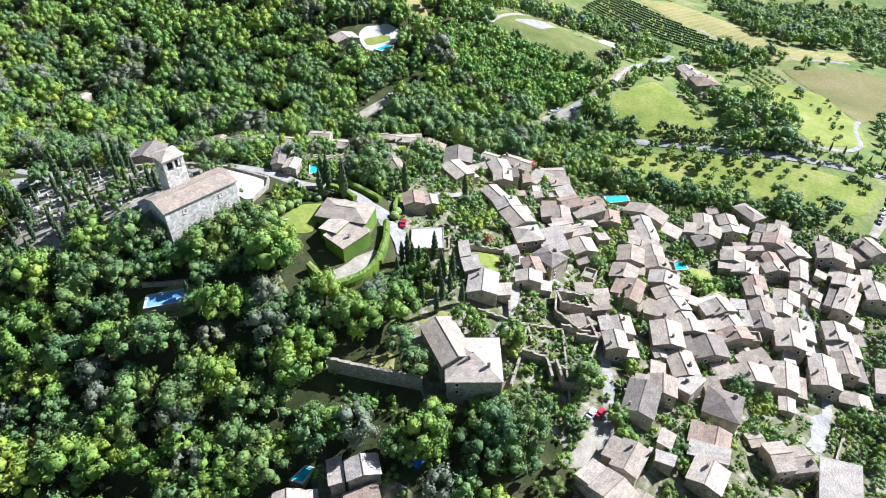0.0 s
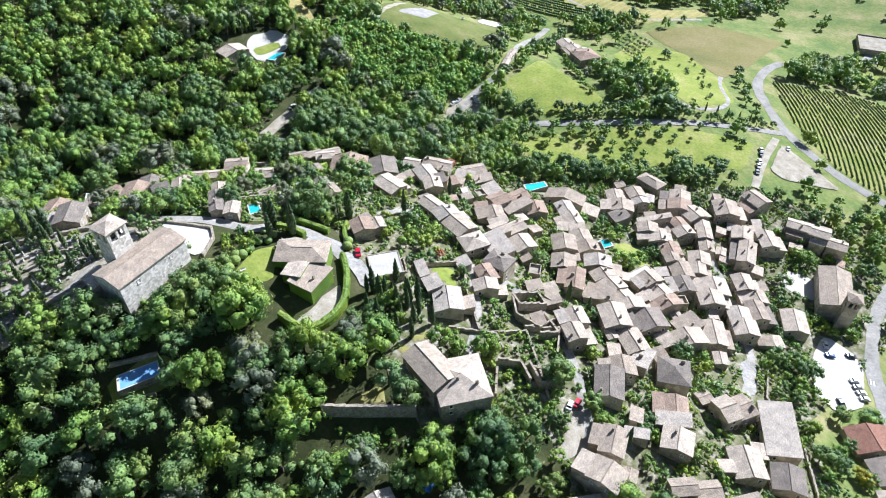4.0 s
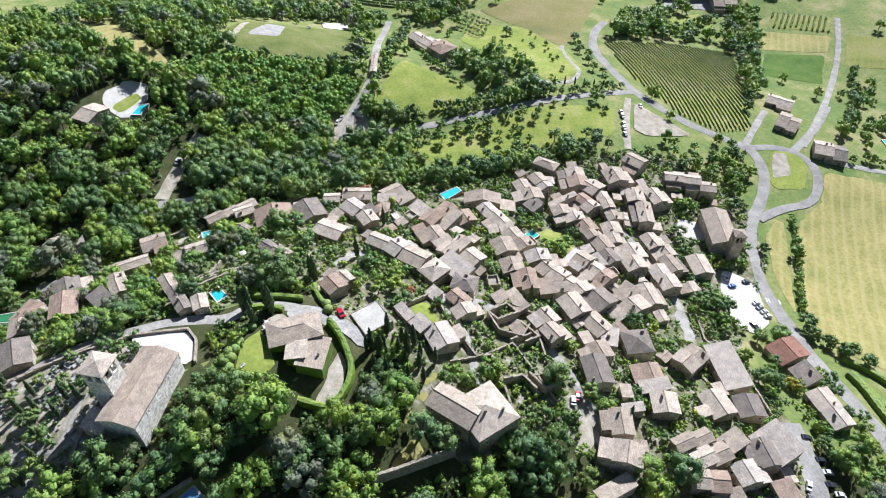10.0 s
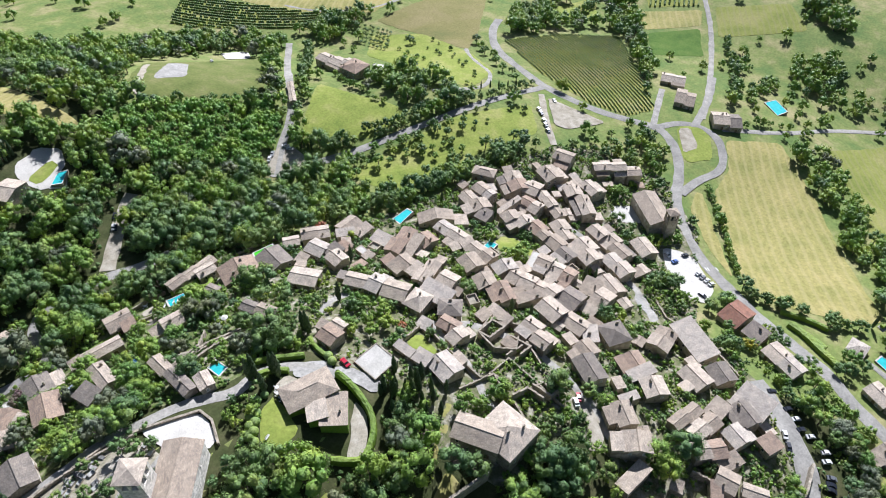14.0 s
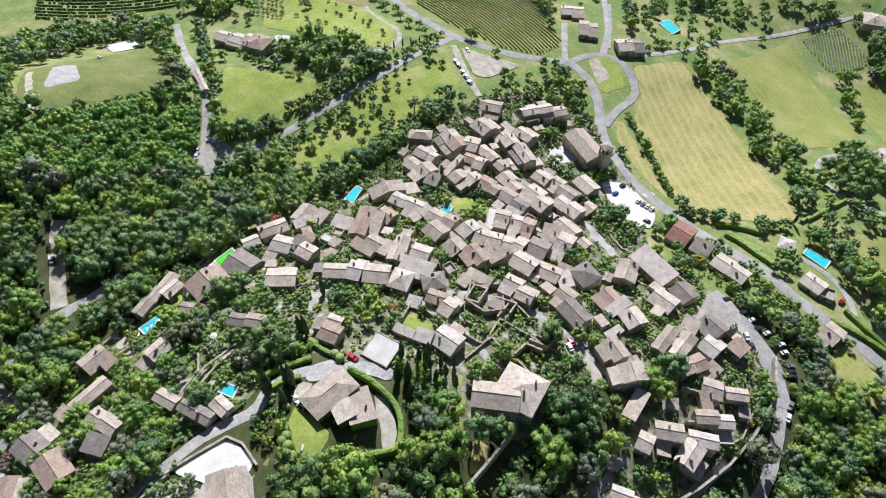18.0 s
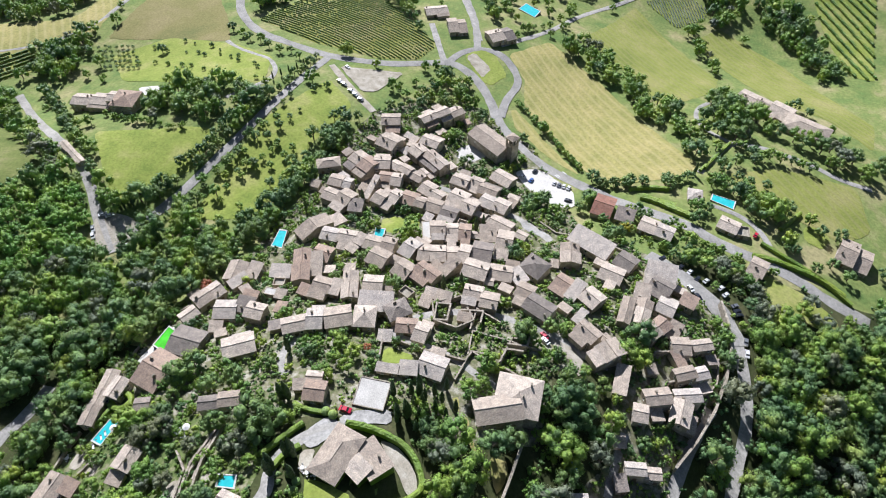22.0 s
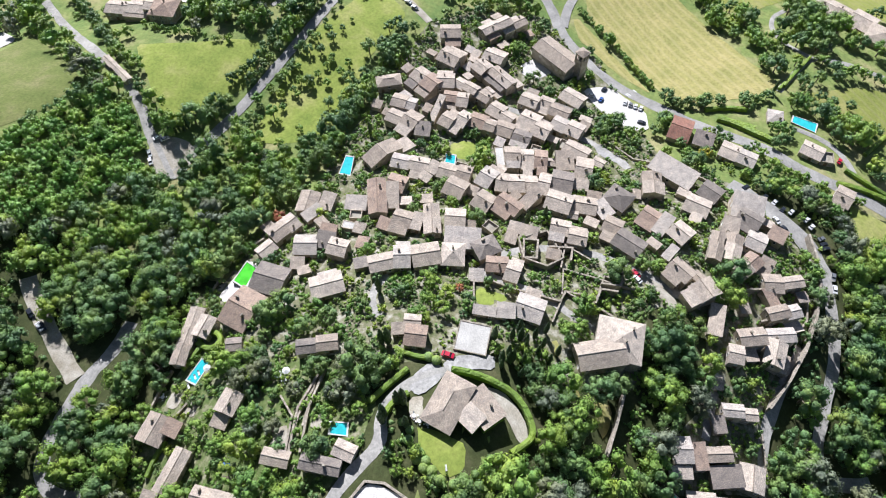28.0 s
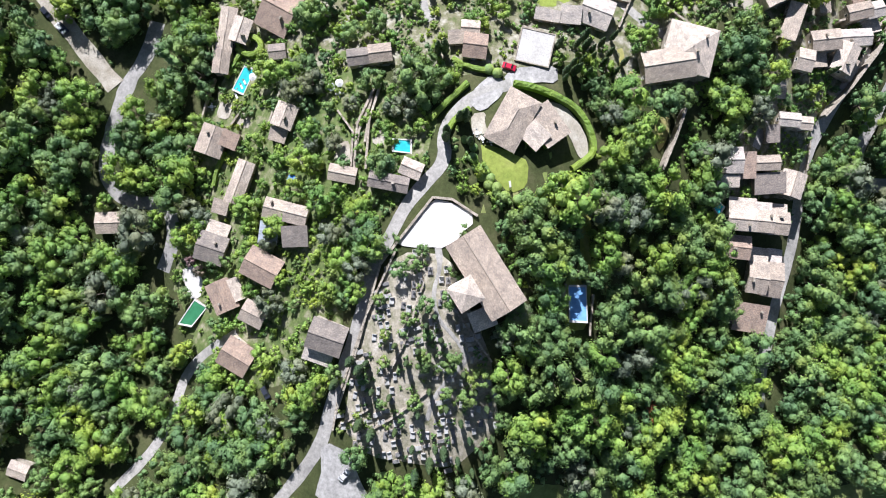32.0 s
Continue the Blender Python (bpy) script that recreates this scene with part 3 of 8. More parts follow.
field("meadow", "lush", [(126.7, 368.5), (145.3, 313.3), (145.4, 305.7), (117.8, 301.8), (79.3, 325.6), (99.3, 344.8)])
field("orchard_meadow", "lush", [(164.2, 283.4), (214.3, 265.3), (192.5, 242.3), (150.9, 251.5), (100.5, 253.0), (86.1, 268.4), (83.0, 288.9), (114.7, 288.1)])
field("orchard_garden", "lush", [(219.6, 425.6), (251.3, 395.3), (244.2, 340.5), (230.2, 310.4), (195.2, 299.3), (187.9, 333.8), (191.5, 397.9)])
field("brown_field", "fallow", [(238.3, 441.0), (297.9, 444.8), (347.8, 418.4), (281.4, 369.7), (249.6, 351.3), (246.6, 396.8)])
field("sports_field", "pitch", [(27.8, 410.3), (54.8, 448.8), (132.2, 439.0), (90.4, 372.2), (68.9, 376.7), (28.9, 395.8)])
field("clearing", "hay", [(-36.2, 454.6), (-23.4, 449.2), (-7.8, 388.3), (-10.1, 377.6), (-28.5, 404.6), (-43.6, 423.6)])
field("far_field", "green", [(476.4, 268.4), (521.8, 222.0), (490.2, 192.1), (435.7, 242.0)])
field("gravel_lot", "gravel", [(233.3, 266.6), (243.5, 225.9), (212.8, 234.2), (209.2, 242.6)])
field("roundabout_island", "lush", [(279.7, 194.6), (292.5, 186.8), (287.5, 174.5), (267.8, 162.3), (251.8, 170.6), (254.7, 179.2)])
field("island_gravel", "gravel", [(278.1, 192.7), (286.1, 188.5), (271.5, 174.4), (257.3, 177.6)])
field("lawn", "lush", [(-39.0, 171.3), (-38.5, 168.0), (-39.2, 161.6), (-40.4, 156.0), (-47.3, 154.7), (-50.2, 158.8), (-47.5, 165.6), (-43.6, 169.5)])
field("forecourt", "paved", [(-27.3, 177.8), (-21.4, 176.5), (-17.5, 173.2), (-17.4, 168.5), (-22.2, 168.0), (-26.9, 170.7), (-28.9, 174.0)])
field("car_court", "paved", [(-15.6, 168.9), (-11.6, 164.2), (-8.3, 154.2), (-14.0, 152.5), (-16.8, 162.2), (-20.0, 166.7)])
field("house_terrace", "gravel", [(-30.0, 175.4), (-28.2, 171.4), (-33.5, 170.9), (-38.0, 171.5), (-36.9, 174.1)])
field("round_court", "gravel", [(-31.7, 175.0), (-30.0, 171.7), (-35.6, 169.4), (-36.0, 172.3)])
field("side_court", "gravel", [(-20.5, 154.1), (-20.7, 149.5), (-23.5, 144.4), (-29.2, 139.7), (-32.8, 139.0), (-35.3, 141.3), (-29.4, 146.0), (-25.0, 150.5)])
field("dry_lawn", "hay", [(3.1, 140.3), (5.3, 135.0), (-4.5, 128.5), (-7.8, 132.0)])
field("dry_lawn_low", "hay", [(-25.2, 116.6), (-13.3, 121.3), (-13.8, 113.8), (-22.1, 114.2)])
field("upper_lawn", "hay", [(-15.1, 126.4), (4.3, 138.9), (2.3, 134.3), (-13.5, 124.5)])
field("church_court", "white", [(-72.5, 187.7), (-57.7, 180.6), (-56.9, 174.9), (-59.8, 166.8), (-69.9, 172.5), (-73.1, 184.1)])
field("cemetery_ground", "graves", [(-95.4, 192.1), (-74.7, 186.3), (-72.2, 171.9), (-81.8, 165.4), (-98.8, 152.7), (-118.2, 144.9), (-132.4, 155.9), (-134.1, 180.9), (-129.1, 189.9)])
field("lane_square", "paved", [(-134.3, 194.6), (-134.8, 185.9), (-147.9, 176.7), (-152.8, 192.2)])
field("valley_lot", "white", [(168.5, 141.1), (175.3, 128.5), (160.3, 107.0), (143.7, 105.8), (142.3, 115.8), (154.3, 131.6)])
field("core_garden", "lush", [(104.6, 197.1), (108.7, 191.1), (107.6, 177.1), (101.9, 175.9), (97.8, 181.8), (91.7, 187.0), (95.8, 196.1)])
field("church_square", "white", [(175.7, 175.5), (184.9, 167.5), (176.0, 156.6), (166.1, 164.5), (166.5, 172.3)])
field("walled_lawn", "lush", [(19.8, 167.6), (18.0, 153.0), (12.8, 154.1), (9.6, 164.8)])
field("street_lot", "gravel", [(41.2, 108.3), (47.6, 106.8), (47.9, 102.9), (40.7, 97.9), (36.1, 94.1), (30.7, 93.0), (28.1, 96.0), (33.9, 98.7), (36.9, 102.8)])
field("north_lot", "gravel", [(70.0, 330.3), (76.0, 324.7), (75.4, 312.1), (60.5, 309.1), (54.2, 309.3), (52.5, 319.9), (60.6, 327.3)])
field("pool_terrace", "white", [(-2.1, 260.3), (17.4, 256.5), (12.5, 247.4), (2.3, 250.4), (-1.2, 253.6), (-4.2, 254.3)])
field("lot_far", "gravel", [(58.3, 325.1), (76.0, 310.6), (59.2, 307.8), (51.9, 312.9)])
field("road_yard", "paved", [(125.0, 131.2), (114.8, 113.5), (110.1, 114.1), (116.9, 127.9)])
field("road_bank", "lush", [(109.9, 18.4), (118.7, 8.4), (116.2, -2.1), (110.5, -12.3), (103.9, -19.6), (96.2, -16.2), (97.3, -4.4), (103.8, -1.0), (103.5, 7.0), (103.9, 13.5)])
field("grass_verge", "lush", [(120.9, 14.6), (114.5, -2.9), (91.8, 0.0), (95.6, 12.4)])
field("arena", "lush", [(379.0, 371.7), (430.0, 359.2), (391.4, 331.5), (357.5, 343.0)])
field("villa_terrace", "white", [(-48.0, 369.5), (-32.8, 378.5), (-23.4, 373.2), (-27.2, 363.6), (-33.5, 358.6), (-42.4, 351.8), (-47.2, 357.5)])
field("villa_lawn", "turf", [(-45.2, 361.2), (-31.4, 368.9), (-30.5, 363.9), (-42.9, 355.6)])
field("ball_court", "paved", [(43.6, 411.6), (68.2, 442.8), (77.2, 436.0), (62.0, 407.6)])
field("running_track", "gravel", [(26.2, 399.3), (52.4, 442.7), (56.2, 441.9), (28.4, 396.0)])
field("yellow_field", "hay", [(427.3, 319.1), (465.9, 275.3), (443.8, 261.9), (405.6, 293.7)])
field("top_vineyard", "vine", [(461.7, 328.2), (490.6, 293.1), (470.0, 280.5), (442.9, 312.6)])
field("lavender_plot", "lush", [(423.2, 74.4), (449.8, 54.5), (426.7, 24.7), (415.9, 26.8), (396.9, 48.4)])
field("far_strip", "hay", [(165.4, 561.3), (197.8, 574.3), (236.9, 520.3), (255.4, 473.3), (313.5, 482.6), (315.1, 468.1), (246.1, 452.6), (208.7, 483.7), (186.3, 514.8)])
field("villa_pool_deck", "white", [(-41.2, 352.8), (-35.6, 358.2), (-29.3, 359.7), (-31.9, 352.3), (-35.8, 350.0)])
field("plantation_ground", "lush", [(451.7, -54.8), (455.8, -101.2), (352.9, -89.1), (359.2, -74.9), (414.2, -61.8)])
field("patio_west", "white", [(-98.8, 257.6), (-96.1, 253.1), (-100.7, 248.4), (-106.9, 248.5), (-107.5, 252.2)])
field("farm_court", "white", [(181.4, 379.5), (183.9, 360.5), (175.0, 356.8), (169.5, 365.1)])
field("farm_terrace", "white", [(162.5, 375.6), (165.9, 362.7), (152.8, 355.9), (153.3, 367.8)])
field("top_strip", "hay", [(223.1, 526.8), (238.9, 497.8), (261.8, 477.3), (292.7, 479.3), (297.2, 460.4), (257.9, 460.9), (233.0, 475.8), (213.0, 496.6), (205.0, 512.1)])
field("spoil_heap", "white", [(113.6, 464.9), (132.7, 459.7), (125.2, 443.8), (108.0, 447.2)])
field("shed_yard", "paved", [(410.3, 399.8), (438.3, 373.9), (431.3, 360.6), (395.4, 386.3)])
field("east_lawn", "lush", [(162.0, -9.7), (168.8, -18.2), (162.2, -24.6), (149.6, -18.4), (153.3, -9.7)])
field("upper_patio", "gravel", [(-46.0, 258.9), (-40.5, 258.4), (-40.8, 253.3), (-46.6, 253.6)])
field("brick_patio", "gravel", [(-47.2, 251.2), (-43.1, 249.6), (-44.4, 245.2), (-48.2, 245.2)])
field("garden_path", "gravel", [(-46.7, 212.8), (-45.8, 209.9), (-51.3, 207.0), (-53.2, 213.2)])
field("pool_patio", "gravel", [(-45.0, 203.0), (-40.7, 201.6), (-41.7, 198.8), (-46.4, 198.5)])
field("glade_grass", "green", [(-71.7, 137.1), (-65.7, 133.5), (-46.2, 138.5), (-44.5, 135.4), (-66.4, 129.0), (-84.1, 125.5), (-86.1, 133.1)])
road("main_road", 6, [(315.3, 377.0), (293.0, 366.0), (266.5, 340.0), (252.3, 304.4), (244.0, 277.3), (249.5, 240.6), (259.0, 220.2), (269.0, 202.6), (262.2, 188.4), (249.9, 176.4), (231.2, 165.5), (214.4, 158.9), (196.4, 145.6), (177.7, 125.1), (168.3, 107.1), (156.5, 85.7), (149.7, 65.9), (144.6, 49.5), (134.0, 34.0), (129.6, 18.3), (123.0, -2.5), (115.3, -17.6), (110.1, -34.9)])
road("loop_road", 5, [(269.0, 202.6), (284.5, 197.1), (292.9, 184.1), (290.8, 170.6), (275.1, 158.1), (260.5, 153.1), (241.5, 158.2), (220.1, 158.1)])
road("north_road", 5, [(290.2, 187.5), (321.6, 194.7), (367.9, 212.9)])
road("orchard_road", 5, [(242.9, 277.7), (192.8, 282.2), (150.9, 289.1), (114.3, 297.7), (93.5, 302.5), (73.4, 309.5), (57.0, 315.2)])
road("parking_lane", 4.5, [(52.4, 312.6), (72.6, 332.3), (89.2, 344.7), (107.0, 369.1), (136.7, 418.3), (165.5, 456.7)])
road("far_lane", 4, [(269.3, 206.2), (292.1, 216.4), (316.4, 226.9)])
road("east_lane", 4, [(302.1, 188.3), (339.0, 202.2), (398.7, 228.8), (448.9, 256.2), (493.6, 289.5)])
road("meadow_path", 3, [(173.6, 313.2), (193.5, 300.2), (203.8, 297.4), (216.0, 301.1), (227.5, 311.5), (232.6, 326.8), (240.7, 342.8), (249.9, 353.9)])
road("dirt_track", 4, [(233.3, 271.4), (207.1, 247.7), (191.2, 229.3)])
road("gravel_track", 6, [(-11.6, 335.9), (-16.5, 331.7), (-23.4, 324.2), (-31.2, 314.5), (-39.7, 303.3), (-43.6, 297.7)])
road("wood_lane", 4.8, [(-17.8, 290.3), (-30.5, 290.1), (-41.9, 294.2), (-60.5, 294.8), (-74.2, 293.0), (-81.8, 285.0), (-78.5, 268.0), (-88.7, 262.6), (-100.9, 264.2)])
road("wood_lane_south", 3, [(-112.8, 231.3), (-121.3, 240.2), (-131.0, 246.4), (-142.6, 247.1), (-156.0, 248.9), (-172.8, 258.6)])
road("church_lane", 3.6, [(-18.3, 166.2), (-23.3, 174.6), (-29.6, 179.6), (-38.0, 182.7), (-46.0, 179.3), (-54.5, 184.2), (-62.1, 187.7), (-71.3, 189.7), (-82.2, 192.9), (-95.4, 192.1), (-109.4, 193.5), (-123.8, 195.0), (-134.3, 194.6), (-144.4, 198.0), (-157.2, 204.1)])
road("row_lane", 4, [(35.5, 43.2), (18.3, 50.9), (2.6, 56.6), (-8.7, 58.8), (-22.3, 56.8), (-38.0, 53.8), (-50.6, 54.2), (-65.2, 54.7), (-77.6, 54.7), (-97.6, 52.5)])
road("inner_lane", 3, [(12.2, 76.5), (-0.5, 79.2), (-12.3, 81.0)])
road("ring_road", 7.5, [(112.8, 69.4), (105.2, 57.7), (97.5, 47.6), (88.8, 38.9), (79.7, 33.6), (70.5, 30.6)])
road("shaded_lane", 4.5, [(71.5, 30.8), (60.9, 29.0), (36.8, 27.5), (17.2, 32.6), (-0.5, 36.3), (-9.3, 33.0)])
road("ring_branch", 5, [(-9.3, 33.0), (-8.1, 22.2), (-4.2, 12.4)])
road("village_street", 3.5, [(36.5, 84.6), (37.3, 92.3), (42.1, 101.0), (44.9, 110.8), (47.4, 123.9), (47.9, 137.0), (39.7, 157.7), (26.2, 165.8)])
road("mansion_lane", 3, [(25.4, 168.8), (20.7, 142.3), (15.2, 131.6), (11.6, 121.3)])
road("lower_street", 3, [(15.5, 196.8), (10.6, 200.5), (1.4, 198.8), (-2.9, 194.8)])
road("core_street", 3.5, [(126.0, 216.4), (151.0, 200.9), (141.2, 189.8), (137.4, 174.6), (135.7, 160.1), (129.4, 145.3), (123.7, 128.4), (109.9, 114.6)])
road("farm_lane", 3.2, [(192.8, 41.2), (209.3, 32.4), (227.5, 22.4), (227.3, 11.4), (226.5, 0.3), (222.9, -12.0), (219.0, -24.3), (212.5, -36.2), (211.2, -54.9)])
road("farm_drive", 2.6, [(227.9, 23.0), (237.7, 34.8), (250.0, 41.0), (265.3, 39.9), (276.4, 31.4)])
road("drive", 3, [(165.6, 37.7), (160.3, 21.2), (151.4, 12.6), (141.8, 9.2)])
road("field_road", 4, [(300.8, 173.2), (333.2, 143.2), (381.6, 123.4), (415.0, 94.6), (455.8, 55.8), (474.0, 34.4)])
road("cemetery_path", 1.8, [(-70.8, 175.5), (-76.7, 173.3), (-83.3, 173.9), (-90.5, 170.9), (-93.9, 165.3), (-98.9, 159.9), (-101.5, 160.9), (-111.5, 166.4), (-119.6, 166.8)])
road("top_road", 3.5, [(199.2, 507.7), (209.0, 489.4), (227.0, 471.8), (252.5, 457.5), (282.6, 458.3), (297.8, 458.4)])


def build_ground():
    # fine grid where the camera passes, coarse to the horizon
    ax = np.concatenate([[-3000, -1800, -1000, -650, -450], np.arange(-330, 500, 4.0), [560, 700, 1000, 1800, 3000]])
    ay = np.concatenate([[-3000, -1800, -900, -500, -250], np.arange(-130, 620, 4.0), [680, 800, 1100, 1900, 3000]])
    gx, gy = np.meshgrid(ax, ay)
    z = ground(gx, gy)
    v = np.stack([gx, gy, z], -1).reshape(-1, 3)
    nx = len(ax)
    i = np.arange(len(ay) - 1)[:, None] * nx + np.arange(nx - 1)[None, :]
    q = np.stack([i, i + 1, i + nx + 1, i, i + nx + 1, i + nx], -1).reshape(-1, 3)
    tagged(new("ground", fast_mesh("ground", v, q, M["ground"], True)), "dry grassy hillside and valley floor with bare soil", "ground", kind="structure")


def drape(name, poly, mat, lift, label, category):
    """A sheet laid on the land inside a rounded outline."""
    soft = lift < 0.3
    pts = [np.array(p, float) for p in poly]
    cut = []
    for a, b, c in zip(pts[-1:] + pts[:-1], pts, pts[1:] + pts[:1]):
        cut += [b + (a - b) * min(0.2, 2.5 / np.hypot(*(a - b))), b + (c - b) * min(0.2, 2.5 / np.hypot(*(c - b)))]
    ring = resample(cut + [cut[0]], 3.0)[:-1]
    wob = [noise.noise(Vector((p[0] * 0.15, p[1] * 0.15, 3.0))) for p in ring]
    ring = [p + np.array([w, wob[i - 5]]) * 1.1 for i, (p, w) in enumerate(zip(ring, wob))]
    bm = bmesh.new()
    vs = [bm.verts.new((p[0], p[1], 0)) for p in ring]
    try:
        bm.faces.new(vs)
    except ValueError:
        return
    xs = [p[0] for p in ring]
    ys = [p[1] for p in ring]
    step = 4.0 if max(max(xs) - min(xs), max(ys) - min(ys)) < 120 else 7.0
    for axis, lo, hi in ((0, min(xs), max(xs)), (1, min(ys), max(ys))):
        c = lo + step * 0.5
        while c < hi:
            co, no = [0, 0, 0], [0, 0, 0]
            co[axis], no[axis] = c, 1
            bmesh.ops.bisect_plane(bm, geom=bm.verts[:] + bm.edges[:] + bm.faces[:], plane_co=co, plane_no=no)
            c += step
    bmesh.ops.triangulate(bm, faces=bm.faces[:])
    for v in bm.verts:
        v.co.z = gz(v.co.x, v.co.y) + (lift - 0.14 if soft and v.is_boundary else lift)
    if bm.faces and sum(f.normal.z for f in bm.faces) < 0:
        bmesh.ops.reverse_faces(bm, faces=bm.faces[:])
    me = bpy.data.meshes.new(name)
    bm.to_mesh(me)
    bm.free()
    me.materials.append(mat)
    tagged(new(name, me), label, category, kind="structure")


def build_road(name, width, line):
    v, f = [], []
    n = len(line)
    kind = "gravel" if name.endswith("track") else "lane" if width < 4.8 else "asphalt"
    for i, p in enumerate(line):
        d = line[min(i + 1, n - 1)] - line[max(i - 1, 0)]
        d = d / (np.hypot(*d) or 1)
        s = np.array([-d[1], d[0]])
        w = width / 2 * (1.06 + 0.22 * noise.noise(Vector((p[0] * 0.12, p[1] * 0.12, 1.0))))
        zc = gz(*p)
        for k in (-1, -0.4, 0.4, 1):
            q = p + s * w * k
            v.append((q[0], q[1], max(zc, gz(*q)) + 0.36 - (0.05 if abs(k) < 1 else 0.24)))
    for i in range(n - 1):
        for k in range(3):
            a = i * 4 + k
            f.append((a + 1, a, a + 4, a + 5))
    me = mesh_of(name, v, f, M[kind])
    tagged(new(name, me), {"gravel": "beige gravel track with rough edges", "lane": "narrow pale lane with worn edges", "asphalt": "grey worn asphalt road with pale edges"}[kind], "road", kind="structure")


FIELD_LABELS = {
    "turf": "small square of watered lawn on a terrace",
    "hay": "mown straw-yellow hay field with faint tractor lines", "green": "green meadow with pale mowing lines",
    "lush": "bright green grass with worn yellow patches", "vine": "grassy vineyard ground between rows of vines",
    "crop": "dark green field of low crops", "asphalt": "grey tarmac sports court", "graves": "trodden cemetery ground with gravel and grass", "gravel": "pale beige gravel yard", "fallow": "brownish fallow meadow", "pitch": "worn green sports field", "paved": "pale grey concrete parking ground", "white": "bright white limestone gravel court",
}
LIFTS = {"turf": 0.44, "hay": 0.27, "green": 0.27, "lush": 0.29, "vine": 0.27, "crop": 0.27, "yard": 0.27, "graves": 0.27, "asphalt": 0.4, "gravel": 0.36, "white": 0.38, "paved": 0.37, "fallow": 0.26, "pitch": 0.28}


def build_open_land():
    build_ground()
    # litter sheet over the wooded hill, with the woods' shade in its colour
    drape("forest_floor", [(-240, 350), (-180, 210), (-135, 130), (-135, 40), (-100, -15), (20, -45), (118, -60), (118, 58), (62, 58), (40, 120), (0, 240), (15, 300), (5, 400), (-30, 460), (-150, 440)], M["litter"], 0.1, "leaf litter under the trees, darkened to carry their shade", "ground")
    drape("village_ground", ZONES["village"], M["yard"], 0.22, "trodden pale earth and gravel between village houses", "ground")
    drape("garden_ground", ZONES["gardens"], M["garden"], 0.17, "dry garden soil on stone terraces", "ground")
    for name, (kind, poly) in FIELDS.items():
        drape(name, poly, M[kind], LIFTS[kind], FIELD_LABELS[kind], "court" if kind in ("white", "gravel", "paved") else "field")
    for r in ROADS:
        build_road(*r)


build_open_land()


# ---- houses ----
def shared_window():
    glass = boxes_mesh("pane", [(-0.42, -0.03, -0.65, 0.42, 0.0, 0.65)], M["pane"])
    frame_boxes = [(-0.55, -0.08, -0.78, -0.42, 0.06, 0.78), (0.42, -0.08, -0.78, 0.55, 0.06, 0.78), (-0.42, -0.08, 0.65, 0.42, 0.06, 0.78), (-0.62, -0.14, -0.82, 0.62, 0.06, -0.65)]
    fr = boxes_mesh("window_frame", frame_boxes, M["ashlar"])
    sh = boxes_mesh("shutter", [(-0.42, -0.04, -0.68, 0.42, 0.0, 0.68), (-0.36, -0.06, 0.2, 0.36, -0.04, 0.3), (-0.36, -0.06, -0.3, 0.36, -0.04, -0.2)], M["shutter"])
    return glass, fr, sh


WIN_GLASS, WIN_FRAME, WIN_SHUTTER = shared_window()
DOOR = boxes_mesh("door", [(-0.55, -0.06, 0, 0.55, 0.04, 2.1), (-0.7, -0.1, 0, -0.55, 0.06, 2.25), (0.55, -0.1, 0, 0.7, 0.06, 2.25), (-0.55, -0.1, 2.1, 0.55, 0.06, 2.25)], M["wood"])


def chimney_mesh(kind):
    w, d, h = ((0.8, 0.5, 1.0), (0.6, 0.6, 0.9), (1.2, 0.5, 0.9))[kind]
    bx = [(-w / 2, -d / 2, -1.2, w / 2, d / 2, h), (-w / 2 - 0.08, -d / 2 - 0.08, h, w / 2 + 0.08, d / 2 + 0.08, h + 0.12)]
    n = 3 if kind == 2 else 2
    for k in range(n):
        c = -w / 2 + (k + 0.5) * w / n
        bx.append((c - 0.12, -0.14, h + 0.12, c + 0.12, 0.14, h + 0.42))
    bx.append((-w / 2, -d / 2, h + 0.42, w / 2, d / 2, h + 0.5))
    return boxes_mesh("chimney", bx, M["stone"])


CHIMNEYS = [chimney_mesh(k) for k in range(3)]


def sloped(name, quads, thick, mat):
    """Roof leaves: each a planar polygon with thickness, UV in metres along eave and slope."""
    v, f, uv = [], [], []
    for poly in quads:
        p = [Vector(q) for q in poly]
        n = (p[1] - p[0]).cross(p[2] - p[0]).normalized()
        if n.z < 0:
            p.reverse()
            n = -n
        side = Vector((-n.y, n.x, 0))
        side = side.normalized() if side.length > 1e-4 else Vector((1, 0, 0))
        fall = n.cross(side)
        k, m = len(v), len(p)
        v += [tuple(q) for q in p] + [tuple(q - Vector((0, 0, thick))) for q in p]
        faces = [tuple(range(k, k + m)), tuple(range(k + 2 * m - 1, k + m - 1, -1))]
        faces += [(k + i, k + m + i, k + m + (i + 1) % m, k + (i + 1) % m) for i in range(m)]
        f += faces
        for fc in faces:
            uv += [(v[i][0] * side.x + v[i][1] * side.y, fall.dot(Vector(v[i]))) for i in fc]
    me = mesh_of(name, v, f, mat)
    lay = me.uv_layers.new(name="slope")
    lay.data.foreach_set("uv", np.array(uv, np.float32).ravel())
    return me


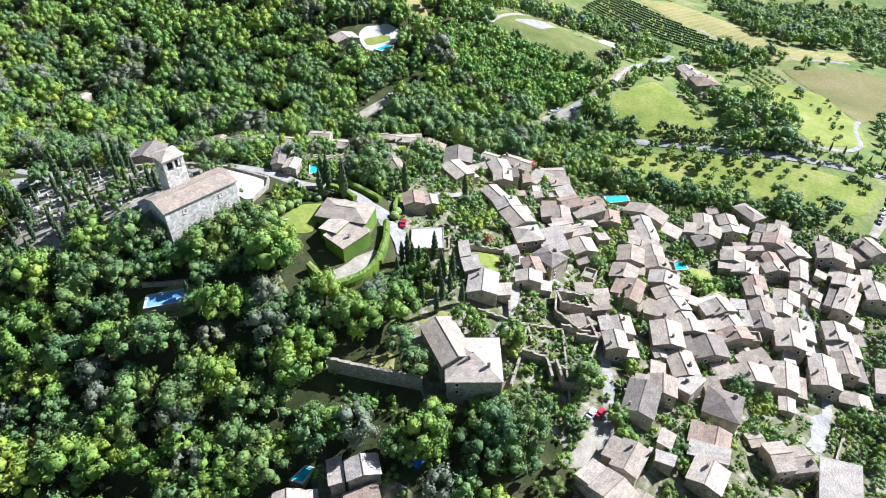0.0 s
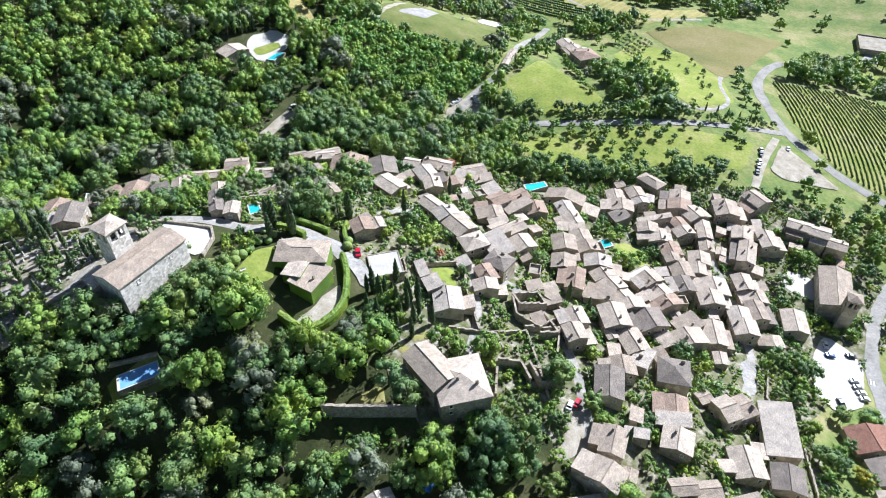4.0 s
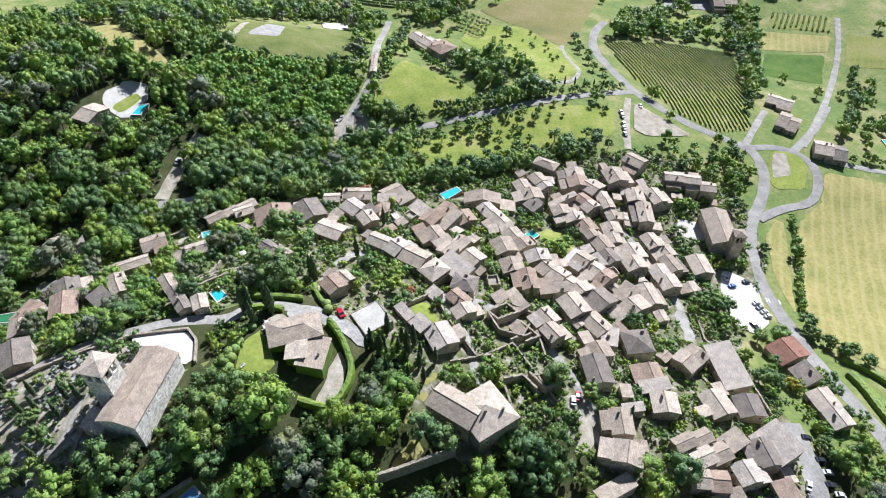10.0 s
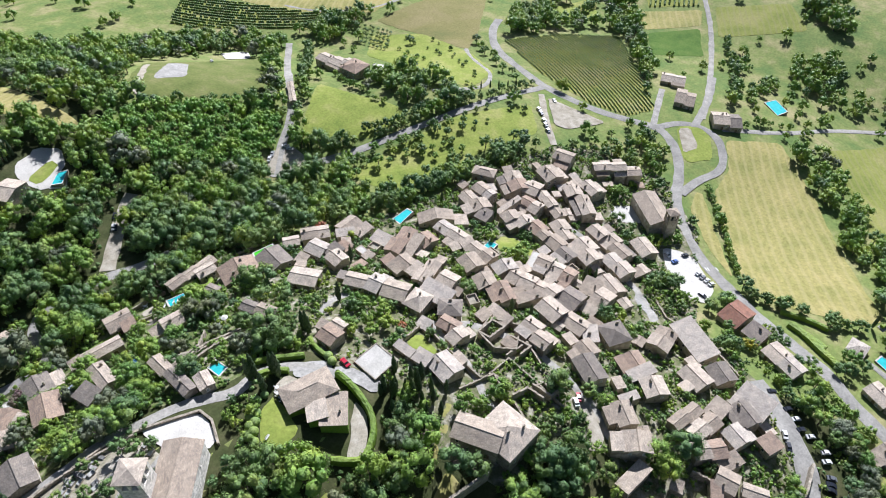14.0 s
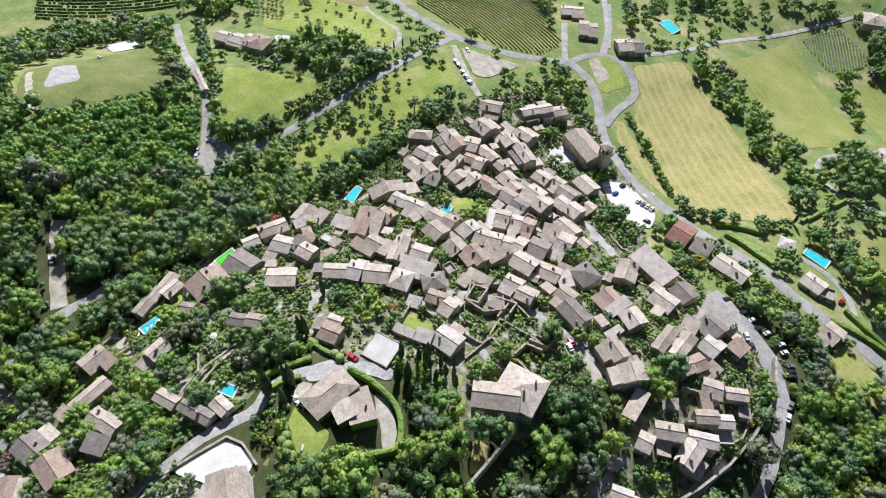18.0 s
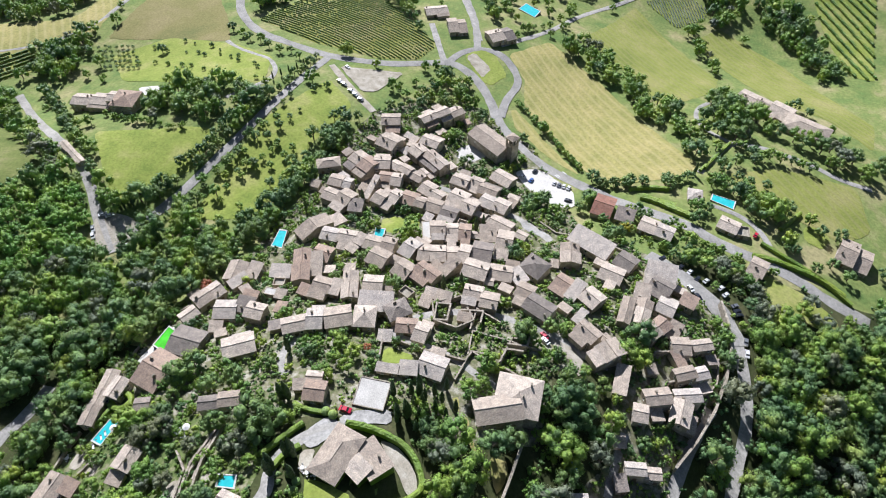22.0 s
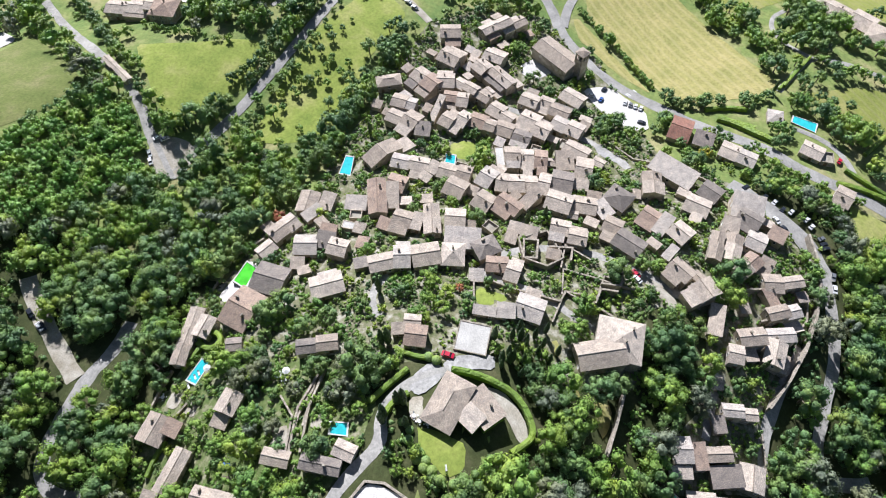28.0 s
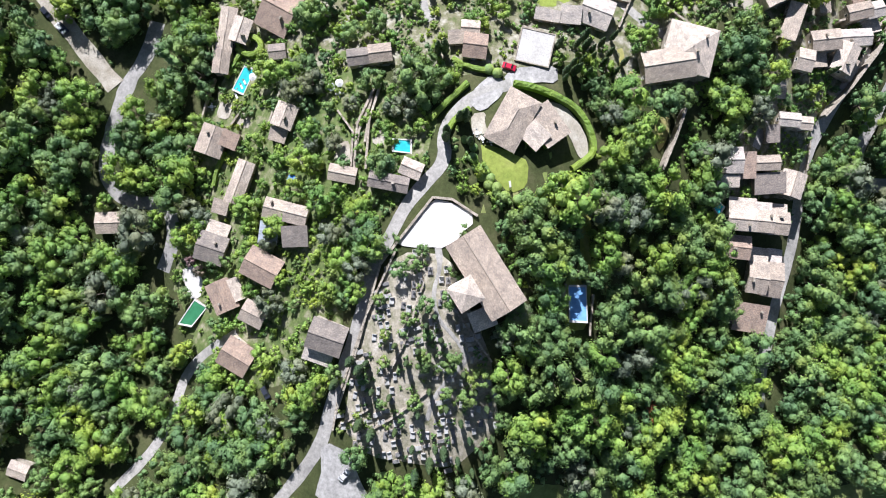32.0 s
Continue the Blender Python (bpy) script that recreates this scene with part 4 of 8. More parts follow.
def ridge_line(name, a, b, mat):
    """Half-round ridge tiles."""
    a, b = Vector(a), Vector(b)
    d = (b - a).normalized()
    s = d.cross(Vector((0, 0, 1))).normalized()
    up = s.cross(d)
    v, f = [], []
    n = max(2, int((b - a).length / 0.45))
    for i in range(n + 1):
        c = a + (b - a) * i / n
        for k in range(5):
            g = math.pi * k / 4
            r = 0.19 + 0.025 * (i % 2)
            v.append(tuple(c + s * math.cos(g) * r + up * (math.sin(g) * r * 0.8 - 0.03)))
    for i in range(n):
        for k in range(4):
            q = i * 5 + k
            f.append((q, q + 1, q + 6, q + 5))
    me = mesh_of(name, v, f, mat)
    me.uv_layers.new(name="slope")
    return me


TONE_WORD = {"white": "bleached near-white", "pale": "weathered beige", "rosy": "rosy clay", "dark": "dark grey-brown", "orange": "red clay"}


def build_house(x, y, length, width, turn, eave, roof, tone, walls="stone", label="", rise=0.27, windows=True):
    """A stone house: walls, tiled roof leaves, ridge, chimneys, windows and a door."""
    i = len(HOUSES)
    HOUSES.append((x, y, length, width, turn))
    h = random.Random(i * 31 + 5)
    top = new("house")
    zc = gz(x, y)
    c, s = math.cos(radians(turn)), math.sin(radians(turn))
    corner = [(x + c * a - s * b, y + s * a + c * b) for a in (-length / 2, length / 2) for b in (-width / 2, width / 2)]
    low = min(gz(*q) for q in corner) - 0.6
    top.matrix_basis = pose(x, y, zc, 0, 0, turn)
    base = low - zc
    wall_mat = M[walls] if walls != "stone" or h.random() < 0.6 else M["plaster"]
    if tone == "pale" and not label:
        tone = h.choices(("pale", "dark", "rosy", "white"), (0.76, 0.06, 0.08, 0.1))[0]
    roof_mat = M["roof_" + tone]
    storey = "two-storey" if eave > 5.2 else "low"
    tagged(top, label or f"{storey} rubble-stone village house with {TONE_WORD[tone]} canal-tile {roof} roof", "house", "village houses")
    L, W, o = length / 2, width / 2, 0.35
    e = eave
    pitch = rise * (W if roof != "shed" else 2 * W * 0.75)
    apex = e + pitch
    th = 0.22
    bx = [(-L, -W, base), (L, -W, base), (L, W, base), (-L, W, base)]
    if roof == "gable":
        v = bx + [(-L, -W, e), (L, -W, e), (L, W, e), (-L, W, e), (-L, 0, apex), (L, 0, apex)]
        f = [(0, 1, 5, 4), (2, 3, 7, 6), (1, 2, 6, 9, 5), (3, 0, 4, 8, 7), (4, 5, 9, 8), (6, 7, 8, 9)]
        k = pitch / W
        leaves = [[(-L - o, -W - o, e - k * o + th), (L + o, -W - o, e - k * o + th), (L + o, 0, apex + th), (-L - o, 0, apex + th)],
                  [(L + o, W + o, e - k * o + th), (-L - o, W + o, e - k * o + th), (-L - o, 0, apex + th), (L + o, 0, apex + th)]]
        ridge = ((-L - o, 0, apex + th), (L + o, 0, apex + th))
    elif roof == "hip":
        g = max(0.3, L - W) if L > W else 0.25
        v = bx + [(-L, -W, e), (L, -W, e), (L, W, e), (-L, W, e)]
        f = [(0, 1, 5, 4), (1, 2, 6, 5), (2, 3, 7, 6), (3, 0, 4, 7), (4, 5, 6, 7)]
        q = [(-L - o, -W - o, e), (L + o, -W - o, e), (L + o, W + o, e), (-L - o, W + o, e)]
        a, b = (-g, 0, apex + th), (g, 0, apex + th)
        leaves = [[q[0], q[1], b, a], [q[2], q[3], a, b], [q[1], q[2], b], [q[3], q[0], a]]
        ridge = (a, b)
    elif roof == "shed":
        v = bx + [(-L, -W, e), (L, -W, e), (L, W, apex), (-L, W, apex)]
        f = [(0, 1, 5, 4), (1, 2, 6, 5), (2, 3, 7, 6), (3, 0, 4, 7), (4, 5, 6, 7)]
        k = pitch / (2 * W)
        leaves = [[(-L - o, -W - o, e - k * o + th), (L + o, -W - o, e - k * o + th), (L + o, W + o * 0.6, apex + k * o * 0.6 + th), (-L - o, W + o * 0.6, apex + k * o * 0.6 + th)]]
        ridge = None
    else:
        v = bx + [(-L, -W, e), (L, -W, e), (L, W, e), (-L, W, e)]
        f = [(0, 1, 5, 4), (1, 2, 6, 5), (2, 3, 7, 6), (3, 0, 4, 7), (4, 5, 6, 7)]
        leaves, ridge = None, None
    part("wall", mesh_of("wall", v, f, wall_mat), top)
    if leaves:
        part("roof", sloped("roof", leaves, th, roof_mat), top, f"{TONE_WORD[tone]} canal-tile roof")
        if ridge:
            part("ridge", ridge_line("ridge", *ridge, roof_mat), top)
    else:
        rim = 0.22 if tone == "white" else 0.9
        part("terrace", boxes_mesh("terrace", [(-L + 0.35, -W + 0.35, e, L - 0.35, W - 0.35, e + 0.06)], M["white" if tone == "white" else "gravel"]), top, "pale tiled roof terrace")
        pb = [(-L, -W, e, L, -W + 0.32, e + rim), (-L, W - 0.32, e, L, W, e + rim), (-L, -W + 0.32, e, -L + 0.32, W - 0.32, e + rim), (L - 0.32, -W + 0.32, e, L, W - 0.32, e + rim)]
        for b in pb:
            part("parapet", boxes_mesh("parapet", [b], wall_mat), top)
    if leaves and length * width > 40 and h.random() < 0.55:
        for _ in range(1 if length * width < 110 else 2):
            cx, cy = h.uniform(-L * 0.75, L * 0.75), h.choice((-1, 1)) * h.uniform(0.15, 0.7) * W
            cz = apex - abs(cy) / W * pitch if roof != "shed" else e + (cy + W) / (2 * W) * pitch
            part("chimney", h.choice(CHIMNEYS), top, at=pose(cx, cy, cz + 0.1, 0, 0, h.choice((0, 90))))
    if windows:
        for (ox, oy, ang, run) in ((0, -W, 0, length), (L, 0, 90, width), (0, W, 180, length), (-L, 0, -90, width)):
            n = int(run / 3.6)
            for k in range(n):
                along = (k + 0.5) * run / n - run / 2 + h.uniform(-0.4, 0.4)
                ca, sa = math.cos(radians(ang)), math.sin(radians(ang))
                for lev in ((e - 1.4,) if e < 5.2 else (e - 1.4, e - 4.2)):
                    if h.random() < 0.5:
                        continue
                    m = pose(ox + ca * along, oy + sa * along, lev, 0, 0, ang)
                    w = part("window", WIN_FRAME, top, at=m)
                    if h.random() < 0.6:
                        part("pane", WIN_GLASS, w)
                    else:
                        part("shutter", WIN_SHUTTER, w)
            if n and ang == 0:
                part("door", DOOR, top, at=pose(ox + 0.3 * run * h.uniform(-1, 1), oy, gz(x + s * W, y - c * W) - zc, 0, 0, ang))
    return top


def house(x, y, length, width, turn, eave, roof, tone, walls="stone", label="", rise=0.27, windows=True):
    """One plot: long plots hold two or three adjoining houses of uneven height, some with a lean-to."""
    length, width = length * 1.05 + 0.3, width * 1.07 + 0.3
    h = random.Random(int(x * 7 + y * 13))
    c, s = math.cos(radians(turn)), math.sin(radians(turn))
    if label or roof in ("flat", "shed") or tone == "orange" or x < -60 and y < 80:
        return build_house(x, y, length, width, turn, eave, roof, tone, walls, label, rise, windows)
    n = 1 if length < 12.5 or roof == "hip" else 2 if length < 21 else 3
    cuts = [0] + sorted((k + h.uniform(-0.18, 0.18)) / n for k in range(1, n)) + [1]
    for k in range(n):
        a0, a1 = (cuts[k] - 0.5) * length, (cuts[k + 1] - 0.5) * length
        m = (a0 + a1) / 2
        wide = width * (h.uniform(0.88, 1.06) if n > 1 else 1)
        off = (h.uniform(-0.06, 0.06) if n > 1 else 0) * width
        build_house(x + c * m - s * off, y + s * m + c * off, a1 - a0, wide, turn, eave + (h.uniform(-0.7, 0.6) if n > 1 else 0), roof, tone, walls, "", rise * h.uniform(0.85, 1.15), windows)
    if length * width > 70 and h.random() < 0.5:
        side = h.choice((-1, 1))
        deep = h.uniform(2.4, 3.8)
        off, m = side * (width / 2 + deep / 2 - 0.3), h.uniform(-0.3, 0.3) * length
        px, py = x + c * m - s * off, y + s * m + c * off
        if all(min((px - q[0]) ** 2 + (py - q[1]) ** 2 for q in line) > (w / 2 + deep * 0.6) ** 2 for _, w, line in ROADS):
            build_house(px, py, h.uniform(0.3, 0.5) * length + 1, deep, turn if side < 0 else turn + 180, eave * h.uniform(0.55, 0.75), "shed" if h.random() < 0.75 else "flat", tone, walls, "", 0.25, False)


house(5.4, 216.6, 10.4, 7.4, -59, 4.8, "gable", "pale")
house(6.0, 240.2, 10.8, 10.6, -93, 4.4, "gable", "pale")
house(-7.8, 244.8, 9.9, 13.8, -104, 4.0, "gable", "pale")
house(-21.9, 241.5, 4.4, 3.8, -70, 3.2, "gable", "pale")
house(-172.2, 288.4, 5.2, 4.0, -96, 2.8, "gable", "pale")
house(-30.2, 163.8, 14.9, 8.6, 165, 4.6, "hip", "pale", windows=False, walls="ivy", label="large tiled country house with ivy-covered walls")
house(-32.9, 156.3, 5.5, 5.3, -120, 4.3, "shed", "pale", windows=False, rise=0.12, walls="ivy", label="low tiled bay joined to an ivy-covered house")
house(-28.8, 153.6, 10.1, 7.2, 50, 4.5, "shed", "pale", windows=False, rise=0.15, walls="ivy", label="tiled wing with ivy-covered walls and lean-to roof")
house(278.0, -1.9, 32.8, 14.4, -121, 4.8, "gable", "pale")
house(254.8, -23.1, 24.8, 14.7, -116, 4.8, "hip", "pale")
house(157.1, 385.5, 32.6, 9.0, -83, 5.6, "gable", "pale")
house(154.8, 365.5, 12.8, 12.7, -83, 7.2, "hip", "pale")
house(332.0, 227.5, 15.2, 11.3, -64, 3.6, "gable", "pale")
house(311.1, 206.9, 11.7, 16.2, -68, 3.6, "gable", "pale")
house(308.3, 175.1, 16.9, 13.1, -53, 4.0, "gable", "pale")
house(144.6, 91.4, 9.0, 13.1, -101, 4.8, "gable", "orange")
house(140.5, 80.4, 8.1, 7.3, -99, 3.2, "shed", "dark")
house(132.8, 65.2, 15.2, 8.5, -107, 3.6, "gable", "pale")
house(147.5, 29.6, 8.9, 7.8, -111, 3.2, "gable", "pale")
house(145.2, 22.8, 5.4, 5.8, -89, 2.4, "flat", "pale")
house(120.7, 18.2, 6.7, 10.2, -112, 3.2, "gable", "pale")
house(148.9, -32.7, 14.3, 16.6, -111, 3.6, "gable", "pale")
house(104.0, 363.9, 21.0, 3.0, -122, 3.2, "gable", "pale")
house(463.0, 31.6, 17.5, 15.4, -77, 4.0, "hip", "pale")
house(-55.1, 355.9, 9.1, 12.6, -58, 3.2, "gable", "pale")
house(428.8, 398.8, 41.8, 26.0, -35, 3.6, "flat", "pale", windows=False)
house(448.9, 372.3, 18.0, 47.4, -39, 4.8, "gable", "pale")
house(0.7, 121.0, 14.2, 8.3, -67, 6.4, "gable", "pale", label="long wing of a stone mansion with weathered tile roof", rise=0.36)
house(7.6, 115.3, 13.3, 13.5, 0, 7.9, "hip", "pale", label="square stone mansion with hipped roof of weathered tiles", rise=0.34)
house(-5.2, 161.9, 9.8, 9.4, -89, 2.4, "flat", "white", windows=False, label="low stone outbuilding with a pale paved roof terrace")
house(-87.0, 158.8, 5.7, 4.7, -55, 4.8, "shed", "pale", windows=False,label="low lean-to chapel annex with tiled roof")
house(169.4, 44.8, 6.6, 7.2, -90, 2.4, "hip", "white", windows=False,label="small white pool pavilion with pale hipped roof")


def home(x, y, length, width, turn, eave, roof, tone):
    """One plot of the packed village core: long plots hold two or three houses, deep ones a lean-to."""
    rise = {"gable": 0.3, "shed": 0.2, "hip": 0.34, "flat": 0.0}[roof]
    h = random.Random(int(x * 7 + y * 13))
    c, s = math.cos(radians(turn)), math.sin(radians(turn))
    length, width = length + 0.2, width + 0.4
    n = 1 if length < 11.5 or roof != "gable" else 2 if length < 19 else 3
    cuts = [0] + sorted((k + h.uniform(-0.2, 0.2)) / n for k in range(1, n)) + [1]
    for k in range(n):
        a0, a1 = (cuts[k] - 0.5) * length, (cuts[k + 1] - 0.5) * length
        m, high = (a0 + a1) / 2, eave + (h.uniform(-0.9, 0.6) if n > 1 else 0)
        wide = width * (h.uniform(0.88, 1.0) if n > 1 else 1)
        deep = wide * h.uniform(0.26, 0.36) if roof == "gable" and wide > 9.4 else 0
        side = h.choice((-1, 1))
        off = side * deep / 2
        build_house(x + c * m - s * off, y + s * m + c * off, a1 - a0, wide - deep, turn, high, roof, tone, "stone", "", rise)
        if deep:
            off = -side * (wide - deep) / 2
            run = (a1 - a0) * h.uniform(0.7, 1.0)
            m += h.uniform(-0.5, 0.5) * (a1 - a0 - run)
            build_house(x + c * m - s * off, y + s * m + c * off, run, deep, turn if side > 0 else turn + 180, high - h.uniform(0.8, 1.8) - 0.15 * deep, "shed", tone, "stone", "", 0.22, False)


home(135.4, 235.4, 11.8, 6.5, -66, 5, "hip", "pale")
home(163.0, 209.6, 10.7, 14.3, -109, 6, "gable", "pale")
home(138.9, 218.5, 14.9, 14.7, -119, 6, "gable", "pale")
home(144.1, 208.4, 8.3, 12.8, -79, 6.5, "gable", "pale")
home(140.3, 193.8, 20.4, 6.1, -113, 6, "gable", "pale")
home(131.0, 200.2, 11.7, 9.5, -86, 6, "gable", "pale")
home(116.3, 196.9, 11.3, 14.4, -109, 6, "gable", "pale")
home(122.2, 207.2, 2.5, 14.5, -98, 4.5, "shed", "pale")
home(117.8, 179.7, 20.9, 9.1, -99, 6, "gable", "pale")
home(127.7, 176.4, 13.7, 9.5, -114, 6, "gable", "pale")
home(171.8, 188.4, 10.3, 11.3, -105, 6, "gable", "pale")
home(153.1, 182.6, 14.3, 10.3, -126, 6, "gable", "pale")
home(159.3, 193.2, 7.5, 8.4, -123, 6, "gable", "pale")
home(142.0, 157.2, 25.0, 11.3, -103, 6, "gable", "pale")
home(153.8, 144.9, 11.2, 8.8, -115, 4.5, "gable", "pale")
home(123.6, 160.0, 16.3, 14.3, -106, 6, "gable", "pale")
home(128.1, 144.9, 14.8, 8.7, -108, 5.5, "gable", "pale")
home(111.4, 164.6, 7.8, 9.7, -98, 5.5, "gable", "pale")
home(112.5, 223.9, 7.6, 10.9, -103, 5.5, "gable", "pale")
home(121.5, 223.3, 11.4, 7.8, -94, 6, "gable", "pale")
home(87.6, 220.4, 6.8, 23.7, -126, 5, "gable", "pale")
home(108.3, 217.3, 7.3, 14.0, -111, 5.5, "gable", "pale")
home(106.1, 209.8, 6.5, 7.0, -84, 4.5, "shed", "pale")
home(80.6, 208.4, 16.0, 7.4, -90, 5.5, "gable", "pale")
home(78.8, 188.1, 13.7, 8.2, -94, 5.5, "gable", "pale")
home(79.8, 197.6, 4.4, 5.5, -110, 5, "shed", "pale")
home(80.5, 173.1, 6.1, 14.4, -111, 6, "gable", "pale")
home(96.9, 163.0, 12.3, 11.6, -77, 6, "gable", "pale")
home(96.4, 171.5, 3.7, 10.3, -72, 4.5, "flat", "white")
home(77.7, 167.4, 4.6, 8.6, -84, 5, "gable", "pale")
home(79.4, 158.7, 11.8, 8.6, -77, 5, "gable", "pale")
home(82.6, 150.0, 4.5, 13.9, -92, 6, "gable", "pale")
home(82.7, 142.7, 8.5, 14.9, -89, 6, "gable", "dark")
home(97.1, 153.4, 5.0, 13.2, -83, 5.5, "gable", "pale")
home(101.9, 143.2, 7.3, 9.0, -76, 4.5, "shed", "pale")
home(93.7, 134.6, 6.8, 18.0, -90, 6, "gable", "pale")
home(112.6, 138.4, 11.1, 10.9, -110, 5, "gable", "pale")
home(68.6, 185.2, 8.2, 8.8, -105, 5, "gable", "pale")
home(11.7, 146.0, 9.1, 8.4, -97, 4, "gable", "white")
home(8.4, 153.5, 5.6, 4.6, -81, 3.5, "shed", "white")
home(6.5, 160.5, 7.1, 2.6, -86, 3, "shed", "white")
home(196.9, 189.4, 26.1, 10.5, -43, 7, "gable", "pale")
home(178.8, 214.6, 10.1, 13.5, -76, 6, "gable", "pale")
home(62.9, 172.1, 7.1, 8.4, 67, 5, "gable", "pale")
home(62.0, 162.7, 10.1, 9.2, 63, 5.5, "gable", "rosy")
home(69.9, 154.1, 4.4, 10.2, -121, 5, "shed", "pale")
home(70.2, 142.7, 9.9, 8.9, 83, 6.5, "gable", "pale")
home(72.5, 132.2, 9.2, 7.6, -88, 5, "gable", "pale")
home(72.3, 124.8, 7.9, 5.3, -138, 5, "shed", "pale")
home(81.2, 119.0, 9.9, 9.6, -117, 6, "hip", "dark")
home(52.7, 137.1, 13.7, 9.8, -90, 6, "gable", "pale")
home(54.5, 113.9, 11.0, 8.1, 65, 5.5, "gable", "pale")
home(60.8, 121.0, 6.6, 10.9, 75, 5.5, "gable", "pale")
home(49.3, 180.8, 7.4, 7.9, -80, 5, "gable", "pale")
home(50.0, 151.6, 5.8, 4.8, -92, 3.5, "shed", "pale")
home(47.7, 242.6, 9.6, 7.5, 4, 5, "gable", "pale")
home(42.4, 238.5, 7.9, 3.9, -34, 4, "shed", "white")
home(49.7, 234.8, 5.2, 7.2, -93, 4, "shed", "pale")
home(31.5, 246.3, 12.0, 7.5, -31, 5, "gable", "pale")
home(20.2, 248.7, 6.5, 5.2, -30, 4.5, "gable", "pale")
home(23.3, 232.8, 8.2, 7.8, -76, 5.5, "gable", "white")
home(26.8, 226.1, 6.3, 6.4, -88, 5, "shed", "pale")
home(23.3, 219.4, 6.7, 6.5, 89, 6, "gable", "pale")
home(33.2, 227.6, 5.8, 4.4, -90, 4, "shed", "rosy")
home(49.7, 222.0, 8.0, 5.8, -80, 5, "shed", "white")
home(55.0, 214.8, 18.6, 7.2, 20, 6, "gable", "rosy")
home(57.0, 208.8, 4.4, 11.3, -74, 5, "shed", "pale")
home(65.6, 209.8, 7.4, 7.8, 85, 5, "gable", "pale")
home(42.3, 200.7, 6.9, 10.3, 87, 5, "gable", "pale")
home(43.9, 194.6, 3.5, 6.7, -90, 4.5, "shed", "pale")
home(46.0, 189.3, 14.4, 5.8, 17, 5.5, "gable", "pale")
home(18.9, 200.7, 8.7, 6.2, -62, 5, "gable", "pale")
home(24.9, 194.8, 5.5, 12.8, -74, 5.5, "gable", "white")
home(25.9, 186.1, 9.6, 8.4, -66, 5.5, "gable", "pale")
home(28.5, 176.6, 7.8, 8.6, -79, 5.5, "hip", "pale")
home(37.0, 175.1, 12.7, 7.8, -81, 6.5, "shed", "white")
home(34.9, 165.7, 8.6, 7.1, -50, 6.5, "hip", "dark")
home(28.7, 160.4, 7.3, 5.6, -80, 4, "gable", "pale")
home(28.3, 154.0, 4.6, 10.8, 84, 4, "gable", "pale")
home(-10.0, 179.5, 6.4, 6.5, -83, 4.5, "gable", "pale")
home(-8.1, 185.7, 4.1, 3.2, -73, 3.5, "shed", "pale")
home(-4.5, 182.2, 4.9, 4.1, -80, 4, "gable", "pale")
home(107.7, 96.0, 19.7, 9.4, -115, 6.5, "shed", "white")
home(96.5, 104.8, 12.6, 8.5, 7, 6, "gable", "pale")
home(99.5, 79.9, 8.3, 8.9, 61, 5, "gable", "pale")
home(88.5, 86.0, 9.7, 8.9, 75, 4.5, "gable", "pale")
home(93.8, 64.9, 12.4, 11.5, -94, 6, "shed", "white")
home(85.6, 65.2, 9.2, 9.7, 66, 6, "gable", "dark")
home(72.7, 106.2, 7.3, 10.0, 64, 5, "gable", "rosy")
home(70.4, 100.7, 4.4, 9.5, -116, 5, "shed", "white")
home(67.9, 93.7, 7.4, 8.3, 55, 5.5, "gable", "pale")
home(66.0, 79.5, 14.4, 4.5, -9, 5.5, "gable", "pale")
home(67.6, 72.8, 14.1, 6.2, -10, 5.5, "gable", "pale")
home(79.5, 72.9, 5.9, 8.0, -94, 5, "shed", "pale")
home(76.2, 62.4, 7.0, 11.0, 72, 5.5, "gable", "white")
home(82.6, 53.0, 6.1, 5.9, -111, 5, "shed", "rosy")
home(60.4, 67.2, 11.6, 6.6, -37, 5.5, "gable", "pale")
home(62.5, 60.1, 4.7, 7.8, -112, 5, "shed", "pale")
home(55.2, 57.4, 6.5, 7.3, -79, 6, "gable", "pale")
home(60.0, 48.5, 7.6, 4.3, -68, 5.5, "gable", "pale")
home(44.1, 53.2, 14.0, 5.2, -63, 6.5, "gable", "pale")
home(49.6, 58.1, 3.4, 6.7, -58, 4.5, "shed", "pale")
home(45.5, 95.1, 8.6, 9.3, 55, 6.5, "gable", "pale")
home(39.3, 86.8, 7.0, 12.7, 40, 7, "gable", "pale")
home(31.0, 79.8, 12.0, 4.4, 175, 4, "shed", "pale")
home(56.4, 97.6, 2.8, 6.3, -120, 3.5, "shed", "pale")
home(28.9, 66.2, 9.2, 5.9, -70, 5.5, "gable", "pale")
home(34.0, 54.6, 9.6, 4.8, -73, 6, "gable", "pale")
home(25.7, 55.5, 9.5, 9.4, -10, 6, "gable", "pale")
home(19.9, 72.2, 4.7, 6.4, -89, 5, "gable", "pale")
home(-21.2, 261.1, 21.8, 4.6, 7, 5.5, "gable", "pale")
home(-17.0, 256.2, 7.6, 5.1, -4, 5.5, "gable", "pale")
home(-19.1, 210.1, 12.9, 4.8, -69, 4, "gable", "pale")
home(-42.5, 232.0, 7.0, 5.8, -7, 4.5, "gable", "pale")
home(-48.6, 232.9, 4.6, 3.5, -93, 3, "shed", "pale")
home(-54.8, 255.7, 9.0, 7.9, -6, 5, "gable", "pale")
home(-53.2, 249.6, 4.9, 4.6, -99, 4, "shed", "pale")
home(-65.9, 241.7, 13.2, 5.1, -6, 5, "gable", "pale")
home(-74.9, 247.1, 4.3, 3.9, -92, 3.5, "shed", "pale")
home(-56.7, 208.0, 7.4, 3.9, -87, 4, "gable", "pale")
